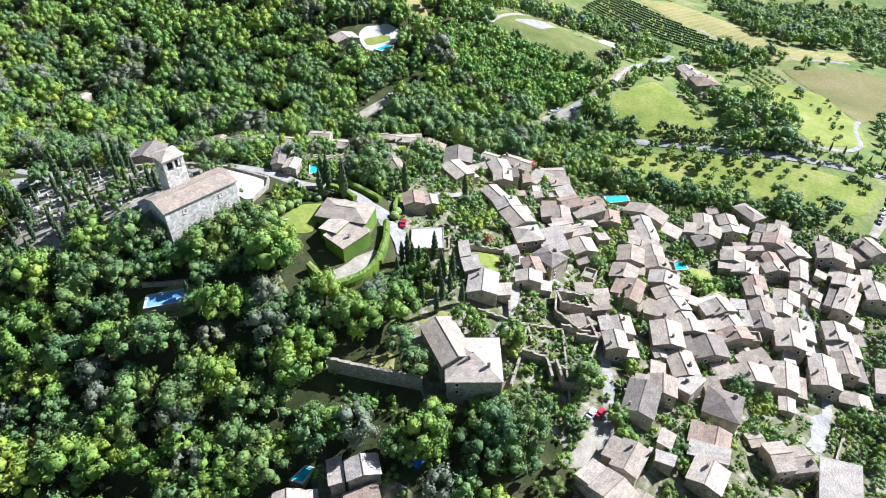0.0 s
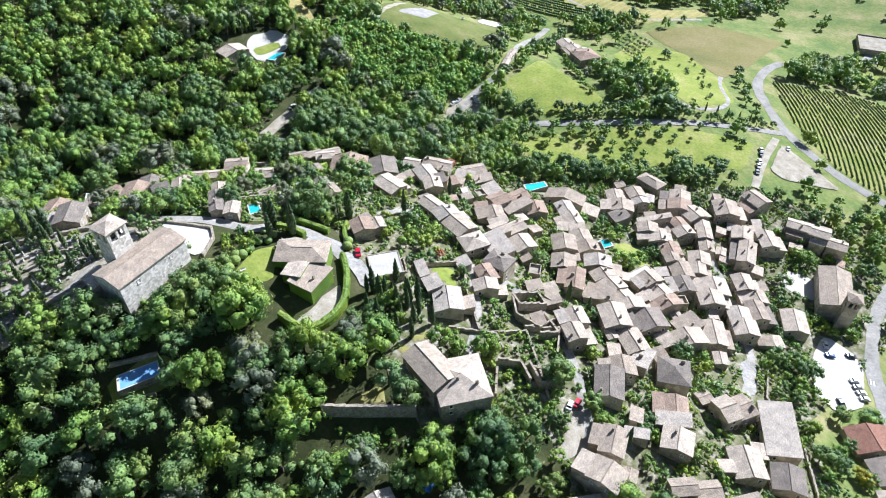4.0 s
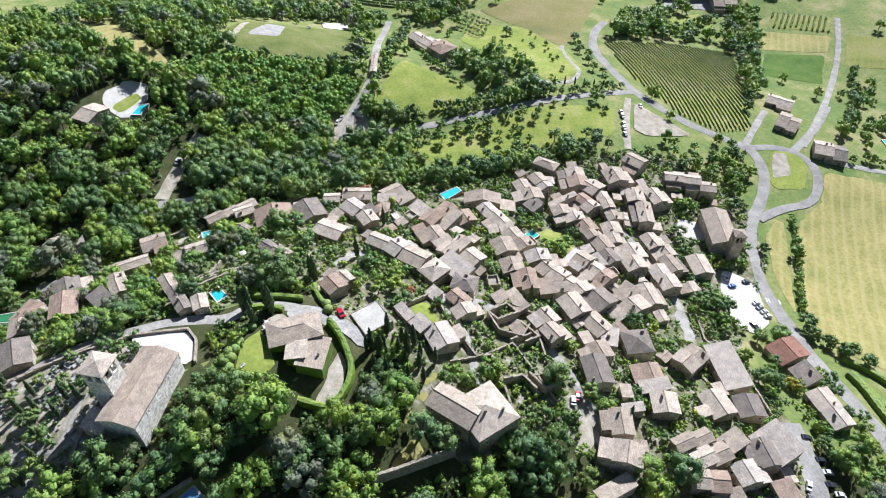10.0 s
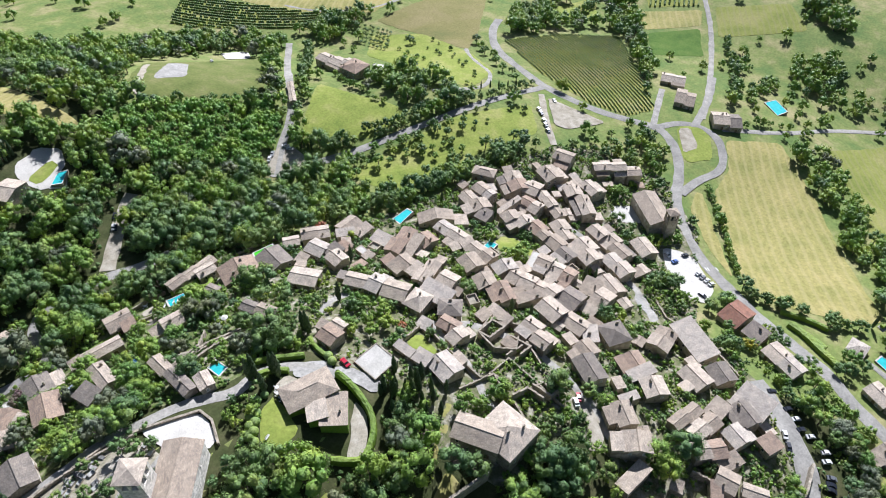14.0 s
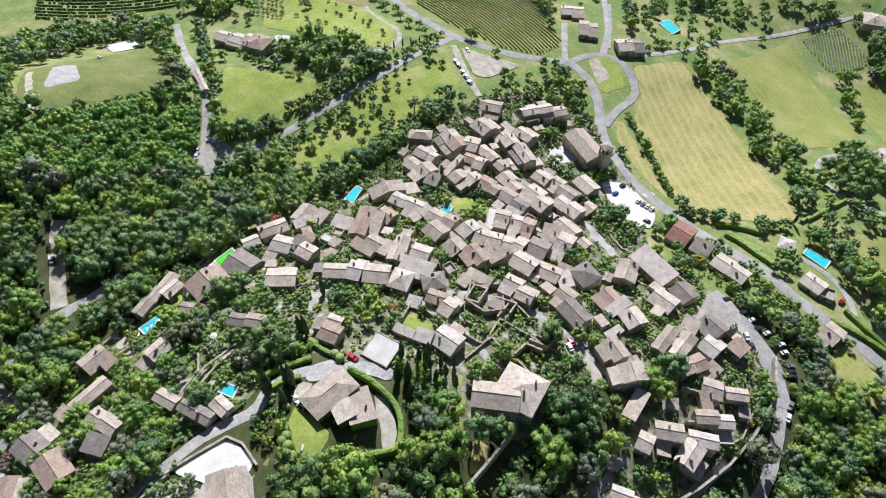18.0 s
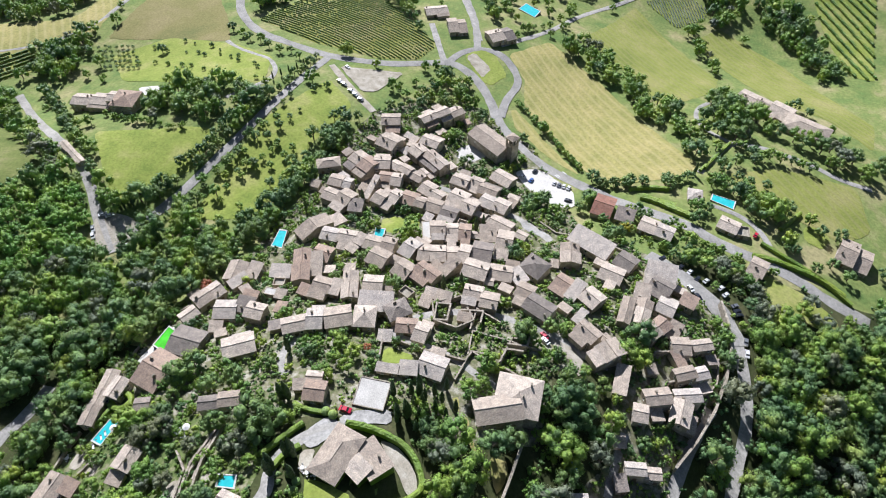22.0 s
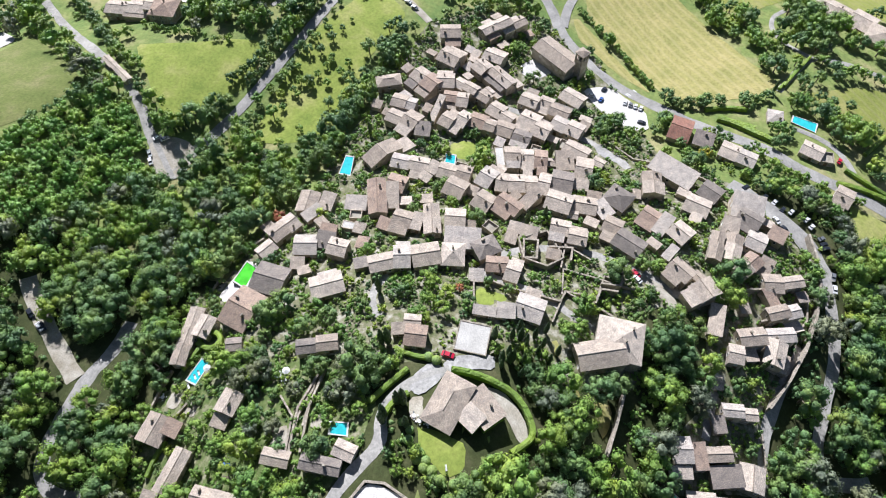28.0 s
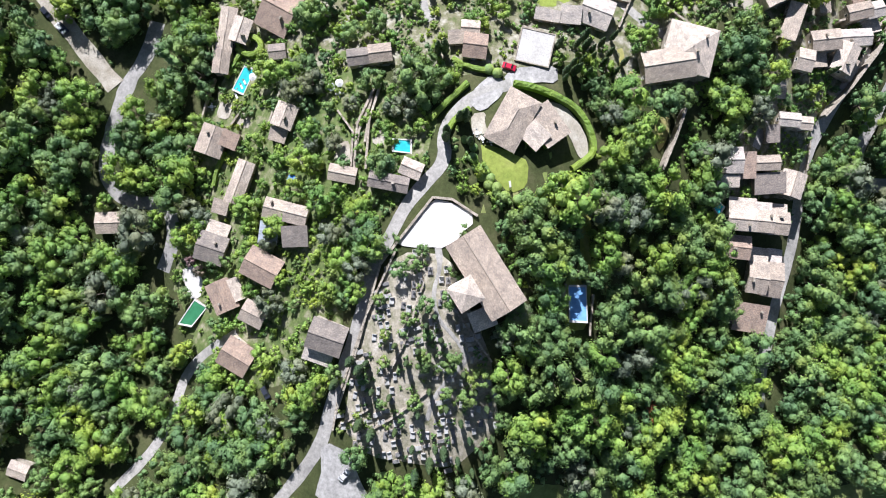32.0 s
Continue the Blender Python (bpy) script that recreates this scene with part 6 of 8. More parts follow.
car(72.2, 328.3, -37, "white")
car(72.8, 325.1, -38, "white")
car(62.7, 327.4, -140, "white")
car(58.8, 325.0, -140, "white")
car(58.3, 310.0, -35, "dark")
car(146.8, 15.8, -25, "red")
car(-28.5, 319.7, -124, "dark")
car(-141.7, 185.9, -26, "white")
car(-24.9, 326.4, -125, "dark")
car(-28.9, 320.4, -124, "white")
car(-127.0, 216.0, -133, "dark")
car(95.1, 441.3, -110, "white")


# ---- trees ----
def clear_of(x, y, margin):
    ok = np.ones(len(x), bool)
    for hx, hy, l, w, turn in HOUSES:
        c, s = math.cos(radians(turn)), math.sin(radians(turn))
        dx, dy = x - hx, y - hy
        ok &= ~((abs(dx * c + dy * s) < l / 2 + margin) & (abs(-dx * s + dy * c) < w / 2 + margin))
    for px, py, r in POOLS:
        ok &= (x - px) ** 2 + (y - py) ** 2 > (r * 0.9 + margin) ** 2
    for _, w, line in ROADS:
        for a in line[::2]:
            ok &= (x - a[0]) ** 2 + (y - a[1]) ** 2 > (w / 2 + margin * 0.75) ** 2
    for px, py in PARKED:
        ok &= (x - px) ** 2 + (y - py) ** 2 > (2.2 + margin) ** 2
    for w, line in HEDGES:
        for a in line[::3]:
            ok &= (x - a[0]) ** 2 + (y - a[1]) ** 2 > (w / 2 + margin) ** 2
    return ok


def in_fields(x, y, reach=0.0):
    r = np.zeros(len(x), bool)
    for kind, poly in FIELDS.values():
        for a, b in ((0, 0), (1, 0), (-1, 0), (0, 1), (0, -1)):
            r |= inside(x + a * reach, y + b * reach, poly)
    return r


annexes()


def icosa(sub=0):
    bm = bmesh.new()
    bmesh.ops.create_icosphere(bm, subdivisions=max(1, sub), radius=1.0)
    v = np.array([q.co[:] for q in bm.verts])
    f = np.array([[q.index for q in t.verts] for t in bm.faces])
    bm.free()
    return v, f


ICO_V, ICO_F = icosa(1)


def crown_shape(seed, clumps, leaves, tall=0.85, lump=0.3, leaf=0.085):
    """A broad crown of unit radius: uneven rounded clumps round a hollow heart, ragged with loose sprays of leaves."""
    g = np.random.default_rng(seed)
    vs, fs, k = [], [], 0
    lean = g.uniform(-0.15, 0.15, 2)
    cs, rs = [], []
    for i in range(clumps):
        up = 1.0 - 1.4 * (i + g.uniform(0.1, 0.9)) / clumps
        a = i * 2.39996 + g.uniform(-0.5, 0.5)
        rad = math.sqrt(max(0, 1 - up * up * 0.9)) * g.uniform(0.5, 0.85)
        cs.append((math.cos(a) * rad + lean[0] * up, math.sin(a) * rad + lean[1] * up, up * tall * g.uniform(0.6, 0.85)))
        rs.append(lump * g.uniform(0.65, 1.35))
        v = ICO_V * (1 + g.uniform(-0.34, 0.34, (len(ICO_V), 1))) * rs[-1] * 0.82 * np.array([1, 1, 0.9])
        vs.append(v + cs[-1])
        fs.append(ICO_F + k)
        k += len(v)
    cs, rs = np.array(cs), np.array(rs)
    which = g.choice(clumps, leaves, p=rs ** 2 / (rs ** 2).sum())
    d = g.normal(size=(leaves, 3)) + cs[which] * 1.1 + (0, 0, 0.35)
    d /= np.linalg.norm(d, axis=1)[:, None]
    c = cs[which] + d * (rs[which] * g.uniform(0.72, 1.35, leaves))[:, None]
    nrm = d + g.normal(size=(leaves, 3)) * 0.3
    nrm /= np.linalg.norm(nrm, axis=1)[:, None]
    t1 = np.cross(nrm, g.normal(size=(leaves, 3)))
    t1 /= np.linalg.norm(t1, axis=1)[:, None]
    t2 = np.cross(nrm, t1)
    s1, s2 = (g.uniform(0.7, 1.5, (leaves, 1)) * leaf for _ in (0, 1))
    q = np.stack([c - t1 * s1, c + t1 * s1 * g.uniform(0.5, 1, (leaves, 1)), c + t2 * s2 * 1.4], 1)
    vs.append(q.reshape(-1, 3))
    fs.append(k + np.arange(3 * leaves).reshape(-1, 3))
    return np.concatenate(vs), np.concatenate(fs)


def trunk_shape(seed, limbs=4):
    """A tapered trunk that forks into limbs; unit height to the crown's heart."""
    g = np.random.default_rng(seed)
    vs, fs = [], []

    def stick(a, b, ra, rb, n=5):
        k = sum(len(q) for q in vs)
        a, b = np.array(a, float), np.array(b, float)
        d = (b - a) / np.linalg.norm(b - a)
        s = np.cross(d, [0.3, 0.7, 0.2])
        s /= np.linalg.norm(s)
        u = np.cross(d, s)
        ang = np.arange(n) * 2 * math.pi / n
        ring = np.cos(ang)[:, None] * s + np.sin(ang)[:, None] * u
        vs.append(np.concatenate([a + ring * ra, b + ring * rb]))
        for i in range(n):
            j = (i + 1) % n
            fs.append([[k + i, k + j, k + n + j], [k + i, k + n + j, k + n + i]])
    stick((0, 0, -0.25), (0.03, 0.02, 0.55), 0.085, 0.06)
    for i in range(limbs):
        a = i * 6.283 / limbs + g.uniform(-0.4, 0.4)
        stick((0.03, 0.02, 0.5), (math.cos(a) * 0.4, math.sin(a) * 0.4, 1.0 + g.uniform(-0.1, 0.25)), 0.045, 0.015, 4)
    return np.concatenate(vs), np.concatenate(fs)


def spindle_shape(seed):
    """A cypress: a narrow, ragged column of unit height."""
    g = np.random.default_rng(seed)
    vs, fs, k = [], [], 0
    for i in range(34):
        t = (i + 0.5) / 34
        r = 0.5 * math.sin(math.pi * min(1, 0.12 + t * 0.86)) ** 0.8 * (1 - 0.35 * t)
        a = i * 2.39996
        c = np.array([math.cos(a) * r * 0.55, math.sin(a) * r * 0.55, 0.03 + 0.93 * t])
        v = ICO_V * (1 + g.uniform(-0.3, 0.3, (len(ICO_V), 1))) * np.array([r * 0.62 + 0.05, r * 0.62 + 0.05, 0.075])
        vs.append(v + c)
        fs.append(ICO_F + k)
        k += len(v)
    return np.concatenate(vs), np.concatenate(fs)


CROWNS = [crown_shape(s, 13, 620, 0.9, 0.33, 0.06) for s in range(8)]
FAR_CROWNS = [crown_shape(30 + s, 9, 200, 0.9, 0.38, 0.1) for s in range(6)]
SMALL = [crown_shape(50 + s, 4, 80, 0.8, 0.45, 0.13) for s in range(5)]
TINY = [crown_shape(80 + s, 2, 16, 0.75, 0.6, 0.24) for s in range(5)]
TRUNKS = [trunk_shape(s) for s in range(3)]
SPINDLES = [spindle_shape(s) for s in range(3)]
CROWN_MESH = {}


def crown_mesh(kind, i, mat):
    key = (kind, i, mat)
    if key not in CROWN_MESH:
        src = {"tree": CROWNS, "bush": SMALL, "cypress": SPINDLES}[kind][i]
        CROWN_MESH[key] = fast_mesh("crown", *src, M[mat], True)
    return CROWN_MESH[key]


TRUNK_MESH = [fast_mesh("trunk", *t, M["bark"]) for t in TRUNKS]
TREE_WORDS = {"oak": "dark green oak with a dense rounded crown", "bright": "fresh green garden tree with loose foliage", "olive": "silvery olive tree with airy crown",
              "rust": "tree with dry rust-red foliage", "gold": "small yellow-leaved garden tree", "pink": "small tree with dusty pink blossom", "young": "light green young tree", "cypress": "tall slim dark green cypress"}
TREES = [0]


def tree(x, y, r, mat="oak", tall=None):
    """One tree of its own: trunk and crown."""
    here = np.array([x]), np.array([y])
    if not clear_of(*here, min(1.6, r * 0.45))[0] or any((x - a) ** 2 + (y - b) ** 2 < (c + 0.75 * r) ** 2 for a, b, c in POOLS) or any(k in ("white", "gravel", "paved") and inside(*here, p)[0] for k, p in FIELDS.values()):
        return
    TREES[0] += 1
    i = TREES[0]
    h = tall or r * 1.15
    top = new("tree")
    top.matrix_basis = pose(x, y, gz(x, y), 0, 0, (i * 77) % 360)
    tagged(top, TREE_WORDS[mat], "tree", "trees")
    part("trunk", TRUNK_MESH[i % 3], top, at=Matrix.Diagonal((h, h, h, 1)))
    part("crown", crown_mesh("tree", i % 8, mat), top, at=Matrix.Translation((0, 0, h * 1.05)) @ Matrix.Diagonal((r, r, r * 0.9, 1)))


def bush(x, y, r, mat="bright"):
    TREES[0] += 1
    i = TREES[0]
    top = new("shrub", crown_mesh("bush", i % 5, mat))
    top.matrix_basis = pose(x, y, gz(x, y) + r * 0.45, 0, 0, (i * 53) % 360) @ Matrix.Diagonal((r, r, r * 0.9, 1))
    tagged(top, "leafy green garden shrub", "shrub", "shrubs")


def cypress(x, y, h, w=None):
    for hx, hy, l, v, turn in HOUSES:
        c, s = math.cos(radians(turn)), math.sin(radians(turn))
        if abs((x - hx) * c + (y - hy) * s) < l / 2 + 0.3 and abs((y - hy) * c - (x - hx) * s) < v / 2 + 0.3:
            return
    TREES[0] += 1
    i = TREES[0]
    w = w or h * 0.2
    top = new("cypress")
    top.matrix_basis = pose(x, y, gz(x, y), 0, 0, (i * 91) % 360)
    tagged(top, TREE_WORDS["cypress"], "tree", "cypresses")
    part("trunk", TRUNK_MESH[i % 3], top, at=Matrix.Diagonal((h * 0.2, h * 0.2, h * 0.3, 1)))
    part("crown", crown_mesh("cypress", i % 3, "cypress"), top, at=Matrix.Translation((0, 0, 0.4)) @ Matrix.Diagonal((w, w, h, 1)))


def topiary(x, y, r=1.6):
    """A shrub clipped to an uneven ball."""
    TREES[0] += 1
    g = np.random.default_rng(TREES[0] % 5)
    v, f = icosa(3)
    v = v * (1 + g.uniform(-0.05, 0.05, (len(v), 1)))
    top = new("clipped_shrub", fast_mesh("clipped_shrub", v * r * (1, 1, 0.9), f, M["oak"]))
    top.matrix_basis = pose(x, y, gz(x, y) + r * 0.75)
    tagged(top, "rounded clipped evergreen shrub beside the lawn", "shrub", "clipped shrubs")


def wood(name, x, y, size, shapes, mat, label, category="woodland", lift=1.0, trunks=True):
    """Many trees as one mass."""
    if not len(x):
        return
    vs, fs, k = [], [], 0
    z = ground(x, y)
    tv, tf = [], []
    tk = 0
    for i in range(len(x)):
        v, f = shapes[int(rng.integers(len(shapes)))]
        a = rng.uniform(0, 6.283)
        c, s = math.cos(a), math.sin(a)
        r = size[i]
        w = v * np.array([r * rng.uniform(0.85, 1.15), r * rng.uniform(0.85, 1.15), r * rng.uniform(0.85, 1.3)])
        w = np.stack([w[:, 0] * c - w[:, 1] * s, w[:, 0] * s + w[:, 1] * c, w[:, 2]], 1) + (x[i], y[i], z[i] + r * lift)
        vs.append(w)
        fs.append(f + k)
        k += len(w)
        if trunks:
            t, g = TRUNKS[i % 3]
            tv.append(t * r * lift + (x[i], y[i], z[i]))
            tf.append(g + tk)
            tk += len(t)
    tagged(new(name, fast_mesh(name, np.concatenate(vs), np.concatenate(fs), M[mat], True)), label, category, kind="stuff")
    if trunks:
        tagged(new(name + "_trunks", fast_mesh(name + "_trunks", np.concatenate(tv), np.concatenate(tf), M["bark"])), "brown trunks and limbs under the canopy", category, kind="stuff")


def tree_line(step, r, mat, line):
    """A row of trees along a road or field edge."""
    p = np.array(resample([np.array(q, float) for q in line], step))
    p = p + rng.uniform(-0.3, 0.3, p.shape) * step
    keep = clear_of(p[:, 0], p[:, 1], min(1.6, r * 0.45)) & (rng.random(len(p)) < 0.92)
    for k, poly in FIELDS.values():
        if k in ("white", "gravel", "paved"):
            keep &= ~inside(p[:, 0], p[:, 1], poly)
    p = p[keep]
    wood("tree_row", p[:, 0], p[:, 1], r * rng.uniform(0.7, 1.25, len(p)), FAR_CROWNS, mat, "row of leafy trees along a field edge", "trees")


tree(-8.7, 234.3, 5.0, "oak")
tree(-4.3, 229.7, 4.5, "oak")
tree(-12.4, 217.3, 4.0, "oak")
tree(-8.0, 210.7, 4.0, "oak")
tree(-18.0, 239.2, 4.0, "oak")
tree(-25.9, 229.4, 4.0, "oak")
tree(-27.2, 206.9, 3.5, "oak")
tree(-16.8, 193.4, 4.0, "oak")
tree(-51.1, 197.6, 4.5, "oak")
tree(38.4, 116.3, 5.0, "oak")
tree(13.6, 122.4, 4.0, "oak")
tree(54.4, 73.4, 5.5, "oak")
tree(13.4, 104.5, 4.0, "oak")
tree(5.9, 95.8, 4.0, "oak")
tree(81.8, 121.0, 4.0, "oak")
tree(76.6, 126.4, 3.5, "oak")
tree(141.6, 122.4, 4.0, "oak")
tree(209.8, 169.3, 4.0, "oak")
tree(151.4, 124.7, 5.0, "oak")
tree(144.4, 121.2, 4.0, "oak")
tree(180.4, 129.3, 3.0, "oak")
tree(-51.5, 151.2, 4.5, "oak")
tree(-45.1, 146.2, 4.0, "oak")
tree(-54.8, 206.4, 3.5, "oak")
tree(36.9, 109.4, 3.0, "oak")
tree(10.3, 100.4, 4.5, "oak")
tree(-11.7, 120.2, 5.0, "oak")
tree(-20.4, 128.3, 5.0, "oak")
tree(-7.6, 114.8, 4.5, "oak")
tree(-30.5, 181.5, 3.5, "oak")
tree(-24.0, 196.4, 4.5, "olive")
tree(-33.4, 194.7, 4.0, "olive")
tree(-48.8, 213.2, 3.0, "olive")
tree(-49.8, 221.0, 2.8, "olive")
tree(-26.1, 158.5, 3.0, "olive")
tree(-35.4, 211.5, 2.5, "olive")
tree(6.7, 191.7, 2.0, "olive")
tree(-52.5, 240.5, 3.5, "bright")
tree(-56.4, 230.5, 3.0, "bright")
tree(-55.5, 221.8, 4.0, "bright")
tree(-47.2, 221.2, 3.0, "bright")
tree(16.0, 184.1, 3.0, "bright")
tree(14.2, 179.6, 3.0, "bright")
tree(10.1, 174.5, 3.0, "bright")
tree(6.1, 179.4, 3.0, "bright")
tree(3.7, 173.9, 3.0, "bright")
tree(-0.5, 180.5, 3.0, "bright")
tree(12.3, 189.3, 2.5, "bright")
tree(5.7, 131.4, 4.0, "bright")
tree(11.0, 127.9, 3.0, "bright")
tree(125.1, 97.7, 3.0, "bright")
tree(135.4, 116.4, 3.0, "bright")
tree(177.9, 173.5, 4.0, "bright")
tree(182.3, 169.6, 4.0, "bright")
tree(127.8, 88.7, 3.0, "bright")
tree(55.5, 127.2, 2.5, "bright")
tree(48.0, 102.2, 3.0, "bright")
tree(93.0, 179.8, 3.5, "bright")
tree(90.5, 183.0, 3.0, "bright")
tree(99.2, 175.8, 3.0, "bright")
tree(94.6, 193.1, 2.5, "bright")
tree(41.7, 236.5, 3.0, "bright")
tree(80.9, 210.1, 3.0, "bright")
tree(59.5, 184.5, 2.8, "bright")
tree(27.3, 147.6, 2.0, "bright")
tree(131.1, 78.5, 2.4, "gold")
tree(-104.6, 95.2, 4.0, "rust")
tree(40.4, 254.6, 2.0, "rust")
tree(15.1, 171.0, 1.6, "rust")
tree(40.3, 137.7, 2.2, "gold")
tree(-27.9, 196.7, 1.8, "gold")
tree(18.9, 128.2, 4.5, "bright")
tree(-21.4, 184.4, 2.6, "bright")
tree(-96.9, 249.9, 2.2, "pink")
tree(-95.1, 254.2, 1.8, "pink")
tree(-79.5, 184.2, 3.0, "oak")
tree(-76.5, 181.7, 2.5, "oak")
tree(-72.7, 179.5, 2.0, "oak")
tree(-87.4, 174.8, 2.6, "oak")
tree(-92.4, 179.2, 2.2, "oak")
tree(-83.4, 168.7, 3.0, "oak")
tree(-96.1, 163.1, 3.0, "oak")
tree(-95.3, 172.0, 2.0, "oak")
tree(-89.3, 188.3, 2.0, "oak")
tree(-98.5, 184.1, 2.0, "oak")
tree(-105.8, 182.2, 2.0, "oak")
tree(-103.7, 171.4, 2.5, "oak")
tree(-101.2, 164.9, 3.0, "oak")
tree(-103.6, 155.6, 3.5, "oak")
tree(-110.1, 156.4, 3.0, "oak")
tree(-110.4, 163.4, 2.0, "oak")
tree(-112.0, 187.2, 2.0, "oak")
tree(-118.0, 180.6, 2.0, "oak")
tree(-115.4, 171.6, 2.4, "oak")
tree(-101.5, 172.0, 2.2, "oak")
tree(-91.7, 219.1, 2.2, "bright")
tree(-66.2, 212.6, 4.5, "bright")
tree(-67.2, 201.2, 4.0, "bright")
tree(-79.8, 212.3, 4.0, "bright")
tree(-80.8, 202.5, 4.0, "bright")
tree(-75.4, 193.6, 4.0, "bright")
tree(-88.6, 195.0, 3.5, "bright")
tree(-90.8, 203.3, 3.5, "bright")
tree(-95.8, 221.7, 3.0, "bright")
tree(-84.3, 232.0, 3.2, "bright")
tree(86.1, 283.9, 2.5, "bright")
tree(97.0, 288.4, 2.0, "bright")
tree(83.7, 273.1, 2.6, "bright")
tree(97.3, 278.4, 2.0, "bright")
tree(106.6, 280.6, 1.8, "bright")
tree(95.1, 267.2, 2.2, "bright")
tree(116.4, 276.2, 2.0, "bright")
tree(125.0, 278.1, 2.4, "bright")
tree(124.2, 272.1, 1.8, "bright")
tree(131.8, 271.4, 2.2, "bright")
tree(139.0, 269.3, 1.8, "bright")
tree(144.7, 268.3, 2.0, "bright")
tree(127.8, 265.3, 2.0, "bright")
tree(82.4, 259.9, 2.4, "bright")
tree(90.6, 255.4, 2.0, "bright")
tree(73.2, 267.0, 2.8, "bright")
tree(71.8, 259.0, 2.6, "bright")
tree(64.0, 263.3, 3.0, "bright")
tree(125.3, 275.4, 2.2, "oak")
tree(147.7, 275.7, 2.4, "oak")
tree(158.0, 272.5, 2.6, "oak")
tree(166.7, 270.2, 2.0, "oak")
tree(104.7, 257.7, 2.6, "oak")
tree(102.3, 250.8, 3.0, "oak")
tree(111.2, 249.5, 3.0, "oak")
tree(128.5, 251.2, 3.4, "oak")
tree(137.9, 249.7, 3.2, "oak")
tree(122.7, 287.5, 3.0, "oak")
tree(130.8, 285.5, 2.6, "oak")
tree(123.5, 83.8, 4.0, "oak")
tree(120.7, 87.8, 3.4, "oak")
tree(140.0, 98.6, 3.0, "oak")
tree(148.6, 97.1, 3.4, "oak")
tree(158.3, 95.9, 3.0, "oak")
tree(172.3, 98.4, 4.0, "oak")
tree(161.8, 129.2, 4.0, "oak")
tree(158.4, 121.5, 4.0, "oak")
tree(151.1, 126.0, 3.4, "oak")
tree(141.9, 127.2, 3.0, "oak")
tree(142.9, 72.5, 3.4, "oak")
tree(145.4, 69.3, 3.0, "oak")
tree(36.4, 77.5, 5.0, "bright")
tree(43.3, 78.2, 5.0, "bright")
tree(42.2, 73.8, 4.5, "bright")
tree(29.6, 93.5, 2.6, "bright")
tree(-1.7, 102.8, 4.0, "bright")
tree(9.4, 106.0, 3.0, "bright")
tree(225.5, 439.2, 1.3, "oak")
tree(228.0, 435.1, 1.3, "oak")
tree(227.5, 431.4, 1.3, "oak")
tree(228.5, 427.3, 1.3, "oak")
tree(230.7, 423.8, 1.3, "oak")
tree(231.5, 420.0, 1.3, "oak")
tree(231.5, 416.1, 1.3, "oak")
tree(222.0, 434.4, 1.3, "oak")
tree(221.4, 431.1, 1.3, "oak")
tree(222.4, 426.6, 1.3, "oak")
tree(223.9, 422.8, 1.3, "oak")
tree(224.0, 418.9, 1.3, "oak")
tree(225.8, 416.6, 1.3, "oak")
tree(225.2, 411.9, 1.3, "oak")
tree(215.6, 429.6, 1.3, "oak")
tree(216.2, 427.0, 1.3, "oak")
tree(218.2, 424.0, 1.3, "oak")
tree(219.2, 418.6, 1.3, "oak")
tree(219.8, 415.5, 1.3, "oak")
tree(219.7, 411.1, 1.3, "oak")
tree(219.7, 405.9, 1.3, "oak")
tree(210.5, 425.1, 1.3, "oak")
tree(211.8, 421.7, 1.3, "oak")
tree(212.5, 417.4, 1.3, "oak")
tree(213.0, 414.6, 1.3, "oak")
tree(214.1, 411.5, 1.3, "oak")
tree(214.0, 406.7, 1.3, "oak")
tree(214.4, 402.6, 1.3, "oak")
tree(205.2, 420.4, 1.3, "oak")
tree(206.3, 417.3, 1.3, "oak")
tree(207.0, 412.5, 1.3, "oak")
tree(207.4, 408.5, 1.3, "oak")
tree(207.1, 404.0, 1.3, "oak")
tree(207.3, 400.3, 1.3, "oak")
tree(208.2, 397.4, 1.3, "oak")
tree(166.2, 101.1, 3.4, "oak")
tree(156.1, 108.9, 3.0, "oak")
tree(142.2, 102.5, 3.0, "oak")
tree(135.7, 90.8, 2.6, "oak")
tree(171.6, 80.7, 3.2, "oak")
tree(148.2, 74.0, 3.2, "oak")
tree(153.8, 80.0, 2.2, "oak")
tree(178.7, 58.4, 3.0, "oak")
tree(170.2, 94.4, 2.0, "oak")
tree(142.5, 56.8, 2.8, "oak")
tree(150.6, 43.8, 3.4, "oak")
tree(148.7, 46.7, 2.8, "oak")
tree(138.2, 60.9, 2.6, "oak")
tree(133.2, -27.4, 3.4, "oak")
tree(138.6, -20.3, 3.2, "oak")
tree(128.9, -15.0, 2.6, "oak")
tree(132.5, -11.5, 3.0, "oak")
tree(141.6, -2.7, 2.6, "oak")
tree(142.4, 0.8, 2.0, "oak")
tree(143.6, -46.8, 3.4, "oak")
tree(137.3, 69.9, 2.4, "bright")
tree(130.4, 81.0, 2.2, "gold")
tree(-79.7, 149.1, 4.2, "oak")
tree(-75.9, 142.3, 4.0, "oak")
tree(-86.7, 143.9, 4.0, "oak")
tree(-67.0, 135.7, 4.2, "oak")
tree(-67.4, 128.2, 4.0, "oak")
tree(-91.8, 138.6, 3.5, "oak")
tree(-69.0, 148.9, 4.0, "oak")
tree(-64.0, 142.8, 4.2, "oak")
tree(-83.4, 149.5, 3.6, "oak")
tree(-75.9, 155.0, 3.0, "bright")
tree(-68.4, 141.2, 3.4, "bright")
tree(-92.9, 144.7, 3.6, "bright")
tree(156.5, 124.4, 4.5, "oak")
tree(157.3, 114.0, 3.6, "oak")
tree(141.9, 124.4, 3.5, "bright")
tree(151.1, 99.0, 4, "oak")
